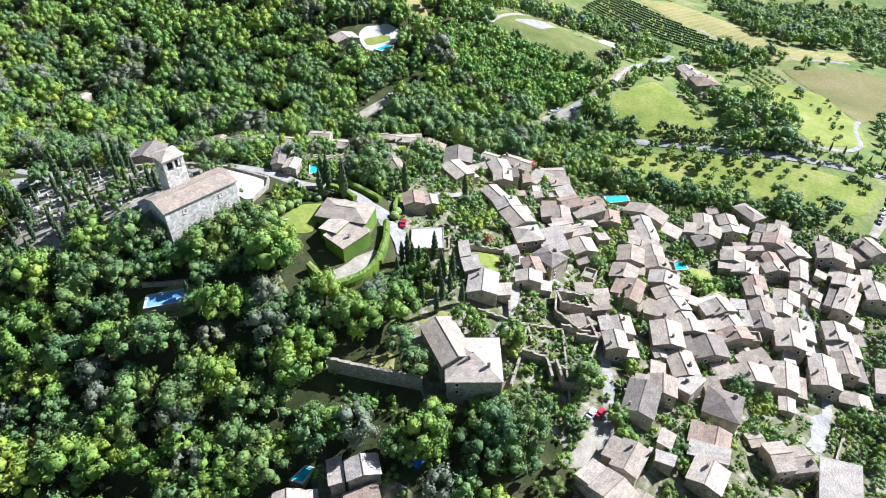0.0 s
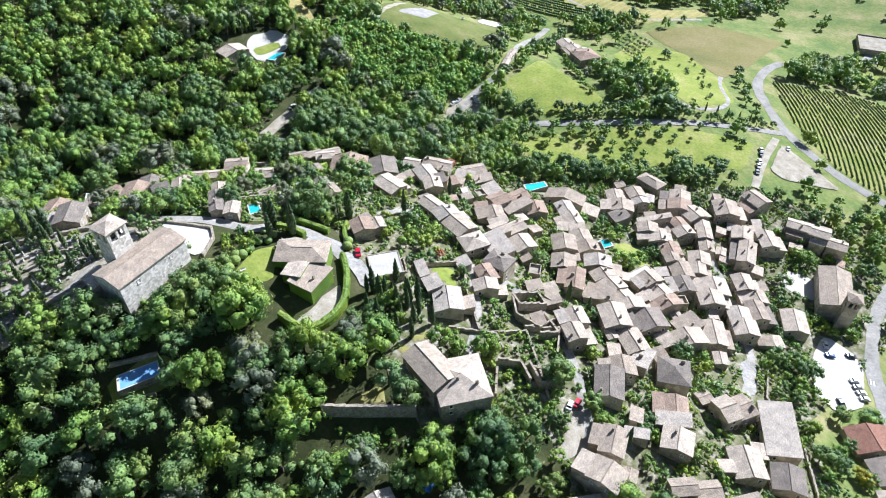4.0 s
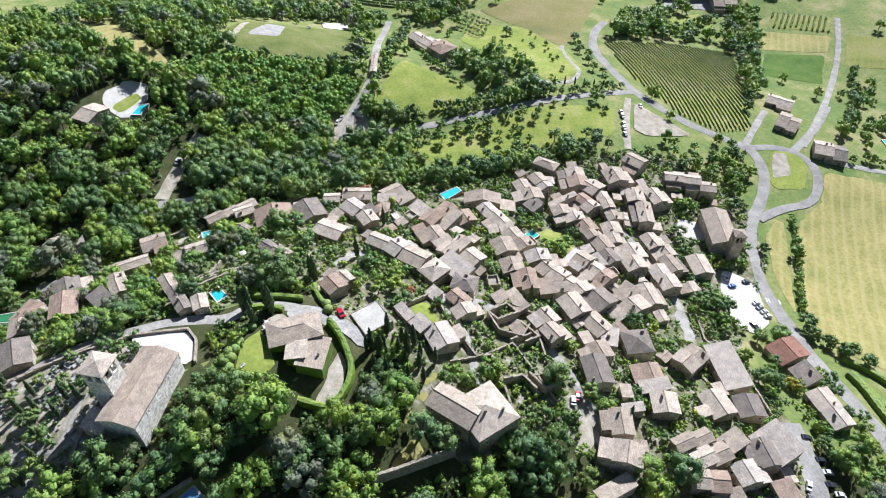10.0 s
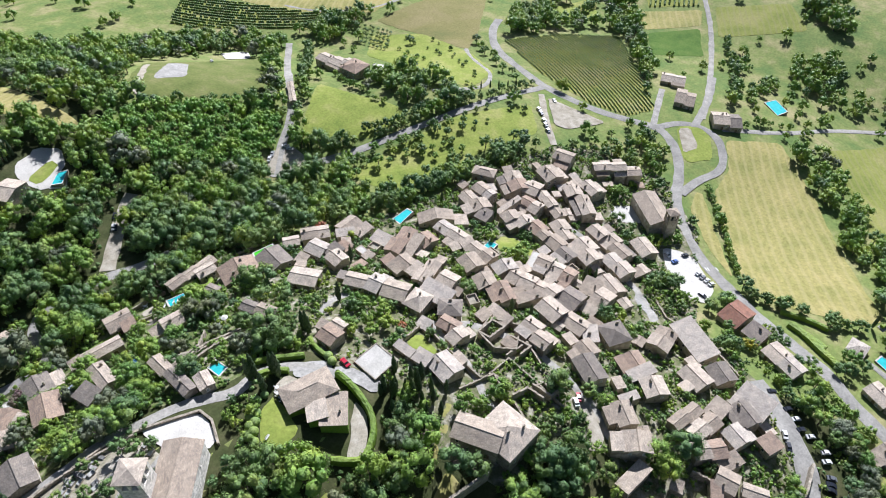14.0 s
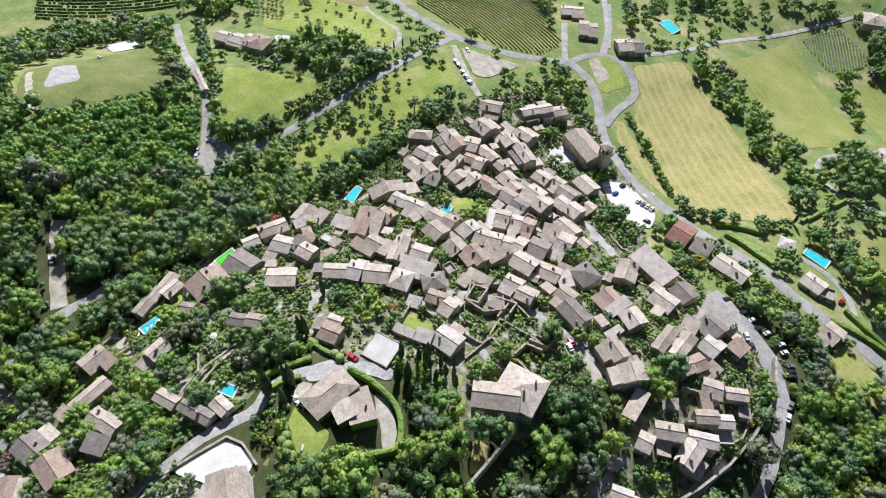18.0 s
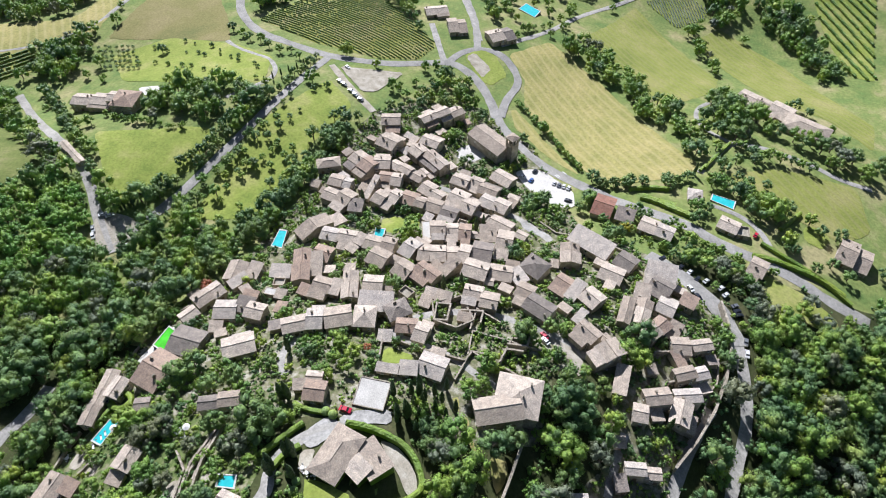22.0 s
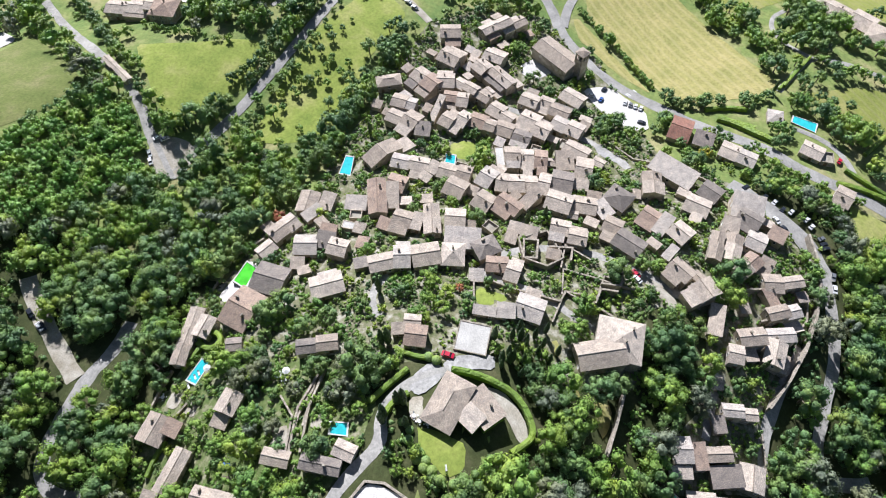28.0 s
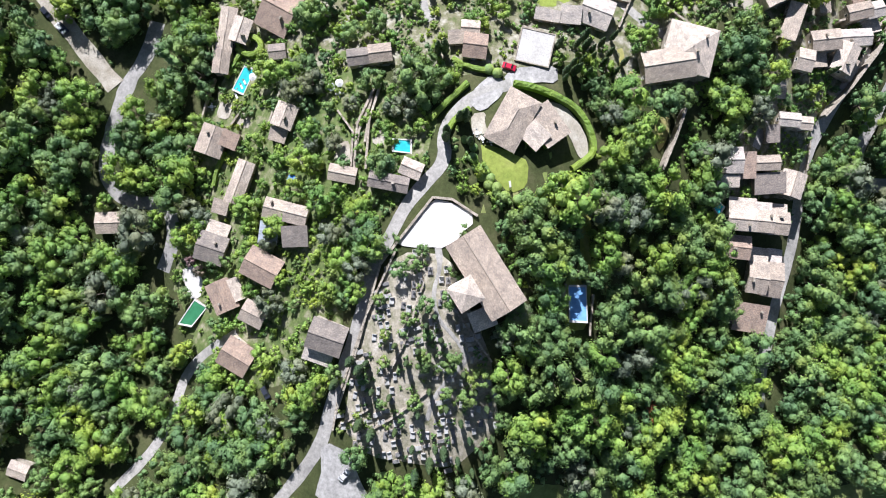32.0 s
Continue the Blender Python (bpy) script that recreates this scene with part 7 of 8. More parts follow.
tree(169.5, 79.0, 3.5, "oak")
tree(169.1, 92.2, 3, "oak")
tree(174.2, 57.2, 3, "oak")
tree(173.8, 71.7, 3, "oak")
tree(172.0, 6.1, 3.5, "oak")
tree(167.3, -4.7, 3.5, "oak")
tree(166.4, -13.3, 3.5, "bright")
tree(160.1, -18.0, 3.5, "oak")
tree(159.6, -26.5, 4, "oak")
tree(187.7, 7.2, 3, "oak")
tree(187.2, 16.0, 3, "oak")
tree(190.5, 21.5, 3, "oak")
tree(205.9, 21.5, 3.5, "oak")
tree(209.1, 10.7, 3.5, "oak")
tree(153.1, 52.6, 3, "bright")
tree(142.2, 42.5, 3, "oak")
tree(100.5, 0.0, 4, "bright")
tree(68.4, 17.2, 4.5, "bright")
tree(77.4, -4.3, 5, "oak")
tree(73.2, -13.9, 5, "oak")
tree(99.2, 180.1, 4, "bright")
tree(91.0, 129.3, 4.2, "oak")
tree(53.7, 172.2, 3.6, "oak")
tree(58.2, 163.8, 3.2, "oak")
tree(57.7, 73.2, 5, "bright")
tree(40.3, 117.9, 3.6, "bright")
tree(46.8, 108.7, 3.2, "oak")
tree(42.0, 152.0, 2.4, "bright")
tree(163.4, 166.2, 3.6, "oak")
tree(25.7, 201.1, 2.8, "oak")
tree(26.1, 208.3, 2.8, "bright")
tree(186.9, 180.1, 3, "bright")
tree(182.4, 187.4, 3, "bright")
tree(164.7, 239.9, 4, "oak")
tree(152.0, 240.5, 4, "oak")
tree(175.3, 240.2, 4, "oak")
tree(63.9, 100.6, 2.8, "oak")
tree(47.6, 92.2, 2.6, "bright")
tree(83.2, 153.1, 2, "bright")
tree(42.7, 236.7, 3, "bright")
tree(37.9, 250.4, 3, "rust")
topiary(-15.5, 173.8)
topiary(-16.1, 171.1)
topiary(-46.1, 168.5)
topiary(-48.1, 166.0)
topiary(-50.2, 163.5)
topiary(-52.1, 160.7)
topiary(-52.1, 156.7)
topiary(-40.4, 172.6, 1.3)
topiary(-43.4, 172.2, 1.5)
topiary(-46.1, 170.6, 1.2)
topiary(-48.3, 168.4, 1.4)
topiary(-50.0, 166.0, 1.5)
topiary(-51.7, 163.2, 1.3)
topiary(-52.6, 160.5, 1.4)
topiary(-38.7, 175.7, 1.2)
cypress(-13.2, 187.9, 13)
cypress(-32.3, 177.1, 13)
cypress(-38.2, 181.2, 13)
cypress(57.3, 153.4, 11)
cypress(113.0, 208.6, 11)
cypress(107.2, 149.9, 11)
cypress(7.6, 198.0, 11)
cypress(-0.6, 147.2, 11)
cypress(-2.9, 155.3, 11)
cypress(-10.9, 151.5, 11)
cypress(-9.3, 148.2, 11)
cypress(-4.7, 144.9, 11)
cypress(2.5, 148.0, 11)
cypress(30.6, 219.8, 10)
cypress(117.4, 143.9, 10)
cypress(52.8, 95.6, 10)
cypress(62.3, 147.1, 10)
cypress(20.5, 60.4, 10)
cypress(-9.5, 149.2, 9)
cypress(-5.5, 147.1, 9)
cypress(-1.4, 145.0, 9)
cypress(1.7, 142.6, 9)
cypress(-4.4, 140.7, 9)
cypress(-9.0, 144.7, 9)
cypress(-0.7, 149.8, 9)
cypress(-0.6, 139.4, 9)
cypress(-6.3, 136.7, 9)
cypress(-11.2, 141.5, 9)
cypress(-2.2, 134.4, 9)
cypress(5.2, 139.2, 9)
cypress(-101.3, 163.8, 8)
cypress(-103.7, 159.9, 8)
cypress(-107.9, 155.4, 8)
cypress(-95.7, 168.5, 8)
cypress(-89.9, 171.6, 8)
cypress(-110.7, 168.1, 8)
cypress(-114.5, 162.2, 8)
cypress(-117.7, 157.1, 8)
cypress(-122.3, 153.4, 8)
cypress(-125.9, 149.0, 8)
cypress(-117.9, 169.6, 8)
cypress(-104.4, 176.3, 8)
cypress(-100.5, 180.6, 8)
cypress(-115.2, 178.6, 8)
cypress(-115.0, 183.8, 8)
cypress(-107.5, 187.3, 8)
cypress(-100.4, 173.9, 8)
cypress(-92.8, 173.4, 8)
cypress(-112.2, 150.9, 8)
cypress(-120.3, 147.0, 8)
cypress(-131.5, 150.2, 8)
cypress(-128.8, 155.2, 8)
cypress(-126.7, 162.4, 8)
cypress(-128.1, 168.8, 8)
cypress(-124.5, 174.7, 8)
cypress(-149.7, 289.0, 13)
cypress(-137.8, 285.9, 13)
cypress(-131.2, 282.4, 13)
cypress(-144.6, 274.1, 13)
cypress(-136.6, 272.8, 13)
cypress(-133.8, 269.6, 13)
cypress(-151.0, 277.6, 13)
cypress(-142.1, 288.1, 13)
cypress(-120.3, 277.8, 13)
cypress(-117.9, 284.3, 13)
cypress(-91.5, 127.3, 5)
cypress(-93.8, 124.6, 5)
cypress(-96.1, 121.9, 5)
cypress(-94.3, 127.4, 5)
cypress(-97.3, 123.9, 5)
cypress(-92.5, 121.9, 5)
cypress(-97.0, 127.6, 5)
cypress(-130.8, 163.0, 13)
cypress(-126.6, 159.9, 13)
cypress(-135.2, 166.3, 13)
cypress(-141.6, 229.2, 13)
cypress(-131.5, 217.3, 13)
cypress(-115.6, 194.7, 13)
cypress(-109.6, 188.9, 13)
cypress(-108.0, 191.8, 13)
cypress(-124.7, 185.2, 13)
cypress(-126.4, 181.1, 13)
cypress(77.7, 322.0, 7)
cypress(79.2, 320.7, 7)
cypress(80.8, 319.3, 7)
cypress(82.3, 318.0, 7)
cypress(76.2, 323.3, 7)
cypress(-54.3, 373.7, 9)
cypress(-53.3, 372.1, 9)
cypress(-51.2, 373.7, 9)
cypress(-49.8, 373.1, 9)
cypress(-47.3, 375.0, 9)
cypress(-45.0, 377.0, 9)
cypress(-43.1, 377.5, 9)
cypress(-49.1, 377.8, 9)
cypress(-98.5, 136.1, 7)
cypress(-97.1, 136.2, 7)
cypress(-95.7, 136.2, 7)
cypress(-94.2, 136.4, 7)
cypress(-92.8, 136.6, 7)
cypress(-91.4, 136.6, 7)
cypress(-70.1, 131.2, 9)
cypress(-32.8, 176.7, 12)
cypress(-39.5, 174.0, 11)
cypress(-13.2, 187.9, 11)
cypress(-40.0, 181.0, 12)
cypress(-33.1, 178.6, 12)
cypress(-13.6, 189.9, 12)
cypress(-77.5, 277.4, 11)
cypress(-12.7, 151.2, 8)
cypress(-7.4, 149.8, 9)
cypress(-6.9, 144.7, 8)
cypress(-0.3, 146.8, 9)
cypress(-13.7, 144.5, 8)
tree(103.4, 47.5, 1.9, "bright")
tree(100.4, 39.5, 2.2, "bright")
tree(94.7, 30.8, 2.4, "bright")
tree(130.5, 29.7, 4.1, "oak")
tree(112.6, 42.9, 3.9, "bright")
tree(115.7, 35.7, 3.9, "olive")
tree(116.2, 49.3, 3.9, "oak")
tree(115.3, 57.1, 2.8, "oak")
tree(112.9, 28.5, 3.9, "bright")
tree(108.9, 24.8, 3.4, "bright")
tree(108.8, 35.3, 3.3, "oak")
tree(103.3, 21.3, 3.9, "olive")
tree(99.1, 18.9, 3.3, "olive")
tree(93.4, 23.9, 3.8, "oak")
tree(94.9, 10.1, 3.9, "olive")
tree(89.2, 15.7, 3.3, "oak")
tree(83.9, 23.7, 3.2, "oak")
tree(81.5, 28.6, 2.1, "bright")
tree(78.5, 25.2, 2.1, "bright")
tree(72.1, 26.1, 1.8, "bright")
tree(76.1, 24.0, 1.8, "bright")
tree(72.3, 20.9, 4.2, "bright")
tree(76.7, 16.4, 3.7, "bright")
tree(83.3, 11.7, 3.2, "bright")
tree(85.8, 3.0, 4.9, "oak")
tree(90.5, 6.0, 3.8, "oak")
tree(106.9, -5.3, 4.0, "olive")
tree(99.0, -5.9, 2.8, "olive")
tree(90.3, -10.3, 3.9, "oak")
tree(98.8, -12.4, 3.4, "olive")
tree(75.7, -0.1, 4.8, "bright")
tree(69.2, 5.3, 4.2, "oak")
tree(66.8, 13.5, 4.2, "oak")
tree(64.1, 20.6, 3.6, "oak")
tree(79.5, -11.9, 4.4, "bright")
tree(94.7, -17.2, 3.4, "olive")
tree(121.5, 9.9, 2.3, "bright")
tree(74.8, 39.5, 3.6, "bright")
tree(69.7, 37.4, 3.6, "bright")
tree(65.4, 40.3, 3.1, "oak")
tree(59.1, 33.0, 3.5, "olive")
tree(56.0, 36.7, 3.0, "olive")
tree(114.4, 16.6, 2.3, "bright")
tree(60.3, 39.1, 3.0, "oak")
tree(83.6, -8.4, 3.3, "bright")
tree(270.9, 30.9, 6.1, "oak")
tree(260.9, 24.7, 6.8, "oak")
tree(267.6, 17.4, 6.1, "oak")
tree(255.4, 30.1, 5.2, "oak")
tree(243.2, 22.5, 5.8, "oak")
tree(238.9, 14.7, 5.1, "oak")
tree(256.8, 5.0, 6.8, "bright")
tree(258.6, 9.8, 5.3, "oak")
tree(230.8, 20.1, 5.0, "oak")
tree(236.5, 29.3, 4.3, "oak")
tree(244.6, -5.2, 4.5, "oak")
tree(246.8, -0.5, 4.5, "bright")
tree(240.9, -14.5, 5.2, "bright")
tree(240.4, -24.2, 5.6, "bright")
tree(234.1, -28.9, 5.2, "oak")
tree(238.4, -35.3, 4.5, "olive")
tree(235.3, -18.7, 4.4, "oak")
tree(221.2, 17.5, 3.5, "bright")
tree(217.1, 12.2, 3.5, "oak")
tree(214.4, 7.1, 3.5, "bright")
tree(216.4, 1.7, 3.9, "bright")
tree(214.6, -3.8, 3.5, "bright")
tree(222.6, 20.5, 2.8, "oak")
tree(214.9, -14.7, 2.8, "bright")
tree(212.9, -19.8, 3.5, "oak")
tree(215.6, -10.1, 2.8, "oak")
tree(229.3, -40.4, 5.2, "olive")
tree(232.6, -47.4, 5.2, "oak")
tree(217.9, -49.8, 5.1, "bright")
tree(223.8, -57.1, 5.2, "oak")
tree(234.9, -63.9, 4.6, "oak")
tree(221.9, -36.1, 3.6, "oak")
tree(200.6, 30.0, 4.0, "oak")
tree(196.8, 28.3, 3.3, "oak")
tree(181.7, 35.5, 4.5, "bright")
tree(177.5, 32.7, 3.8, "oak")
tree(174.3, 27.0, 3.8, "oak")
tree(176.3, 21.2, 4.5, "oak")
tree(173.0, 17.0, 4.5, "bright")
tree(165.7, 18.0, 4.4, "oak")
tree(169.2, 8.6, 5.1, "bright")
tree(167.2, 4.4, 5.1, "bright")
tree(169.6, -1.5, 4.5, "oak")
tree(161.1, 12.0, 3.8, "oak")
tree(178.4, 58.8, 3.5, "oak")
tree(173.5, 79.3, 3.7, "oak")
tree(171.0, 71.8, 2.2, "oak")
tree(171.2, 66.5, 2.2, "oak")
tree(265.4, 63.9, 4.5, "oak")
tree(259.3, 58.6, 4.4, "bright")
tree(259.4, 51.8, 3.7, "oak")
tree(234.4, 50.2, 3.5, "bright")
tree(227.6, 45.4, 4.2, "bright")
tree(213.2, 40.9, 4.1, "bright")
tree(213.3, 48.6, 3.4, "bright")
tree(242.3, 38.8, 2.9, "oak")
tree(217.2, 31.6, 3.5, "bright")
tree(287.9, -23.6, 4.1, "oak")
tree(282.5, -30.3, 3.2, "oak")
tree(158.5, 43.6, 3.7, "bright")
tree(158.6, 38.8, 3.1, "oak")
tree(159.9, 47.2, 2.7, "bright")
tree(154.9, 279.8, 2.6, "bright")
tree(145.3, 280.7, 2.6, "oak")
tree(163.5, 276.7, 2.3, "bright")
tree(125.4, 273.9, 3.1, "oak")
tree(125.7, 286.7, 2.8, "bright")
tree(107.1, 293.7, 3.0, "bright")
tree(95.0, 290.9, 3.6, "oak")
tree(101.1, 283.2, 3.6, "bright")
tree(90.8, 291.9, 3.0, "oak")
tree(113.8, 284.5, 2.4, "bright")
tree(116.3, 290.3, 2.5, "bright")
tree(118.8, 278.9, 2.1, "oak")
tree(174.9, 267.9, 1.3, "bright")
tree(160.0, 245.9, 4.1, "oak")
tree(175.2, 247.3, 3.3, "oak")
tree(158.2, 237.2, 3.8, "oak")
tree(139.7, 241.9, 3.6, "oak")
tree(133.8, 246.0, 3.6, "bright")
tree(131.2, 254.4, 3.9, "oak")
tree(118.4, 252.4, 3.5, "bright")
tree(114.2, 259.9, 3.0, "oak")
tree(95.9, 255.0, 3.4, "oak")
tree(143.4, 259.1, 2.5, "bright")
tree(113.5, 245.8, 2.6, "oak")
tree(142.6, 268.3, 1.9, "bright")
tree(133.6, 282.2, 1.9, "bright")
tree(236.4, 336.2, 2.4, "bright")
tree(252.8, 338.2, 3.2, "oak")
tree(251.8, 329.5, 3.2, "bright")
tree(244.4, 319.9, 3.1, "oak")
tree(237.8, 308.9, 3.1, "bright")
tree(240.2, 302.1, 2.7, "oak")
tree(233.8, 293.6, 2.6, "bright")
tree(264.9, 356.9, 3.4, "oak")
tree(228.9, 391.4, 3.3, "oak")
tree(193.2, 348.7, 2.6, "oak")
cypress(190.9, 44.2, 9)
cypress(195.4, 37.3, 4)
cypress(200.3, 295.6, 6)
cypress(206.6, 293.2, 6)
cypress(211.8, 290.4, 6)
cypress(218.0, 287.8, 6)
cypress(193.7, 297.7, 6)
cypress(224.2, 285.9, 6)
tree(185.4, 175.9, 3.1, "bright")
tree(182.1, 180.8, 3.1, "bright")
tree(178.6, 130.7, 3.7, "oak")
tree(149.2, 124.0, 4.7, "oak")
tree(134.0, 128.6, 3.7, "oak")
tree(127.3, 133.6, 3.3, "bright")
tree(93.9, 176.5, 3.4, "bright")
tree(97.1, 180.9, 2.4, "oak")
tree(87.7, 209.3, 2.6, "bright")
tree(76.1, 199.8, 2.3, "bright")
tree(101.2, 197.5, 1.9, "bright")
tree(163.4, 158.2, 3.0, "oak")
tree(159.2, 162.1, 2.4, "oak")
tree(100.3, 129.0, 2.6, "bright")
tree(96.5, 133.8, 2.6, "oak")
tree(85.3, 134.1, 2.5, "bright")
tree(82.1, 137.5, 2.3, "oak")
tree(153.8, 242.3, 4.9, "oak")
tree(155.8, 252.4, 4.3, "oak")
tree(180.4, 244.3, 3.2, "oak")
tree(167.7, 237.2, 3.1, "oak")
tree(122.7, 249.6, 4.0, "oak")
tree(103.3, 250.5, 4.5, "oak")
tree(114.0, 250.1, 3.4, "bright")
tree(136.5, 260.6, 2.4, "bright")
tree(135.5, 245.6, 2.9, "oak")
tree(75.0, 229.6, 2.3, "bright")
tree(95.8, 227.0, 1.9, "oak")
tree(170.0, 105.2, 4.0, "oak")
tree(151.2, 98.6, 4.4, "bright")
tree(142.5, 102.7, 3.2, "oak")
tree(84.5, 163.7, 1.8, "bright")
tree(59.9, 182.9, 1.7, "bright")
tree(92.5, 146.0, 1.8, "oak")
tree(75.0, 188.0, 1.5, "bright")
tree(71.3, 151.8, 1.5, "bright")
tree(79.7, 113.6, 2.5, "oak")
tree(127.7, 146.1, 1.7, "bright")
cypress(100.8, 234.0, 9)
cypress(112.8, 147.5, 9)
cypress(120.8, 194.1, 6)
tree_line(2.4, 1.9, "bright", [(239, 150), (217, 131), (181, 105)])
tree_line(6, 2.8, "oak", [(239, 283), (197, 287), (154, 293), (118, 301), (85, 312)])
tree_line(9, 2.2, "oak", [(205, 264), (187, 277), (146, 284), (115, 289), (90, 293)])
tree_line(6, 3.6, "oak", [(84, 261), (99, 251), (128, 243), (149, 241), (182, 234)])
tree_line(6, 3.2, "oak", [(200, 220), (209, 205), (237, 204), (256, 200), (240, 185), (211, 195)])
tree_line(7, 4.2, "oak", [(156, 354), (164, 329), (181, 326), (180, 305), (179, 294)])
tree_line(6, 2.2, "oak", [(154, 323), (159, 298), (168, 288)])
tree_line(8, 4, "oak", [(415, 334), (370, 284), (330, 249), (308, 233)])
tree_line(8, 4.5, "oak", [(182, 455), (216, 463), (247, 459)])
tree_line(8, 3.5, "oak", [(433, 235), (388, 204), (342, 187)])
tree_line(7, 3.5, "oak", [(364, 184), (395, 186), (403, 167), (412, 149), (448, 149)])
tree_line(5, 2.6, "bright", [(308, 169), (332, 157), (342, 145)])
tree_line(7, 3, "oak", [(164, 99), (174, 80), (179, 61), (185, 44)])
tree_line(6, 3.4, "oak", [(180, 34), (176, 17), (172, 4), (171, -7)])
tree_line(9, 5.5, "oak", [(434, -15), (399, -39), (368, -56), (350, -64)])
tree_line(7, 4, "oak", [(63, 488), (87, 491), (114, 477), (145, 467)])
tree_line(6, 3.2, "oak", [(26, 389), (44, 381), (67, 373), (85, 367)])
tree_line(7, 3.6, "oak", [(369, 378), (308, 352), (346, 360), (370, 342), (413, 350)])
tree_line(6, 2.6, "oak", [(166, 104), (172, 80), (174, 60), (184, 48)])
tree_line(7, 3.2, "oak", [(157, 131), (153, 121), (151, 100), (143, 91)])
tree_line(9, 1.4, "oak", [(232, 400), (232, 375), (224, 338), (210, 309)])
tree_line(9, 1.4, "bright", [(216, 408), (211, 377), (205, 336), (197, 306)])
tree_line(10, 1.3, "oak", [(242, 386), (240, 359), (227, 330)])
tree_line(3.6, 2, "oak", [(79, 326), (93, 314), (109, 304), (127, 299), (145, 297)])
tree_line(4.5, 1.9, "bright", [(144, 374), (140, 351), (140, 327), (151, 308)])
tree_line(5, 2.2, "oak", [(97, 304), (118, 296), (139, 290), (158, 285)])
tree_line(5, 3, "oak", [(119, 370), (99, 352), (86, 341)])
tree_line(5, 3.2, "oak", [(172, 441), (148, 408), (121, 377)])
tree_line(3.4, 2.8, "oak", [(170.1, 291.1), (159.6, 297.1), (149.6, 302.2), (130.6, 304.3), (111.5, 311.1), (95.1, 315.0)])
tree_line(9, 2.2, "oak", [(169.0, 286.6), (152.2, 291.1), (138.2, 295.8), (125.3, 298.0)])
# two extra tree rows, added to throw shade on the lane
tree_line(5, 4.2, "oak", [(72, 38), (65, 36.5), (58, 35)])
tree_line(6.5, 5, "oak", [(69.2, 16.6), (53.5, 17.1), (36.5, 18.9), (22.7, 21.2), (11.9, 22.7)])


def scatter(x0, x1, y0, y1, step):
    gx, gy = np.meshgrid(np.arange(x0, x1, step), np.arange(y0, y1, step))
    n = gx.size
    return gx.ravel() + rng.uniform(-0.42, 0.42, n) * step, gy.ravel() + rng.uniform(-0.42, 0.42, n) * step


def zone(name, x, y):
    return inside(x, y, ZONES[name])


LAND = [(-240, 350), (-180, 210), (-135, 130), (-135, 40), (-100, -15), (20, -45), (200, -75), (380, -135), (520, -120), (600, 60), (620, 220), (540, 420), (480, 600), (120, 700), (-60, 700), (-60, 520), (-150, 440)]
THICKETS = ("wood_a", "wood_b", "wood_c", "wood_e", "wood_f", "wood_h", "wood_j", "hedgerow", "farm_trees", "road_trees", "wood_k", "wood_l", "belt_a", "belt_b", "farm_belt", "track_belt", "lot_belt", "sports_belt", "dark_corner", "plot_hedge", "oak_top", "big_belt", "low_hedgerow", "low_trees", "top_wood", "corner_belt", "garden_corner", "verge_trees")
ORCHARDS = ("wood_d", "wood_g", "wood_i", "wood_m", "lane_gardens", "road_gardens")
BUILT = ("bush_bank", "pool_glade", "chapel_bank", "wall_front", "house_garden", "village", "gardens", "cemetery", "mansion_garden", "villa_garden", "slope_green")


def any_zone(names, x, y):
    r = np.zeros(len(x), bool)
    for n in names:
        r |= zone(n, x, y)
    return r


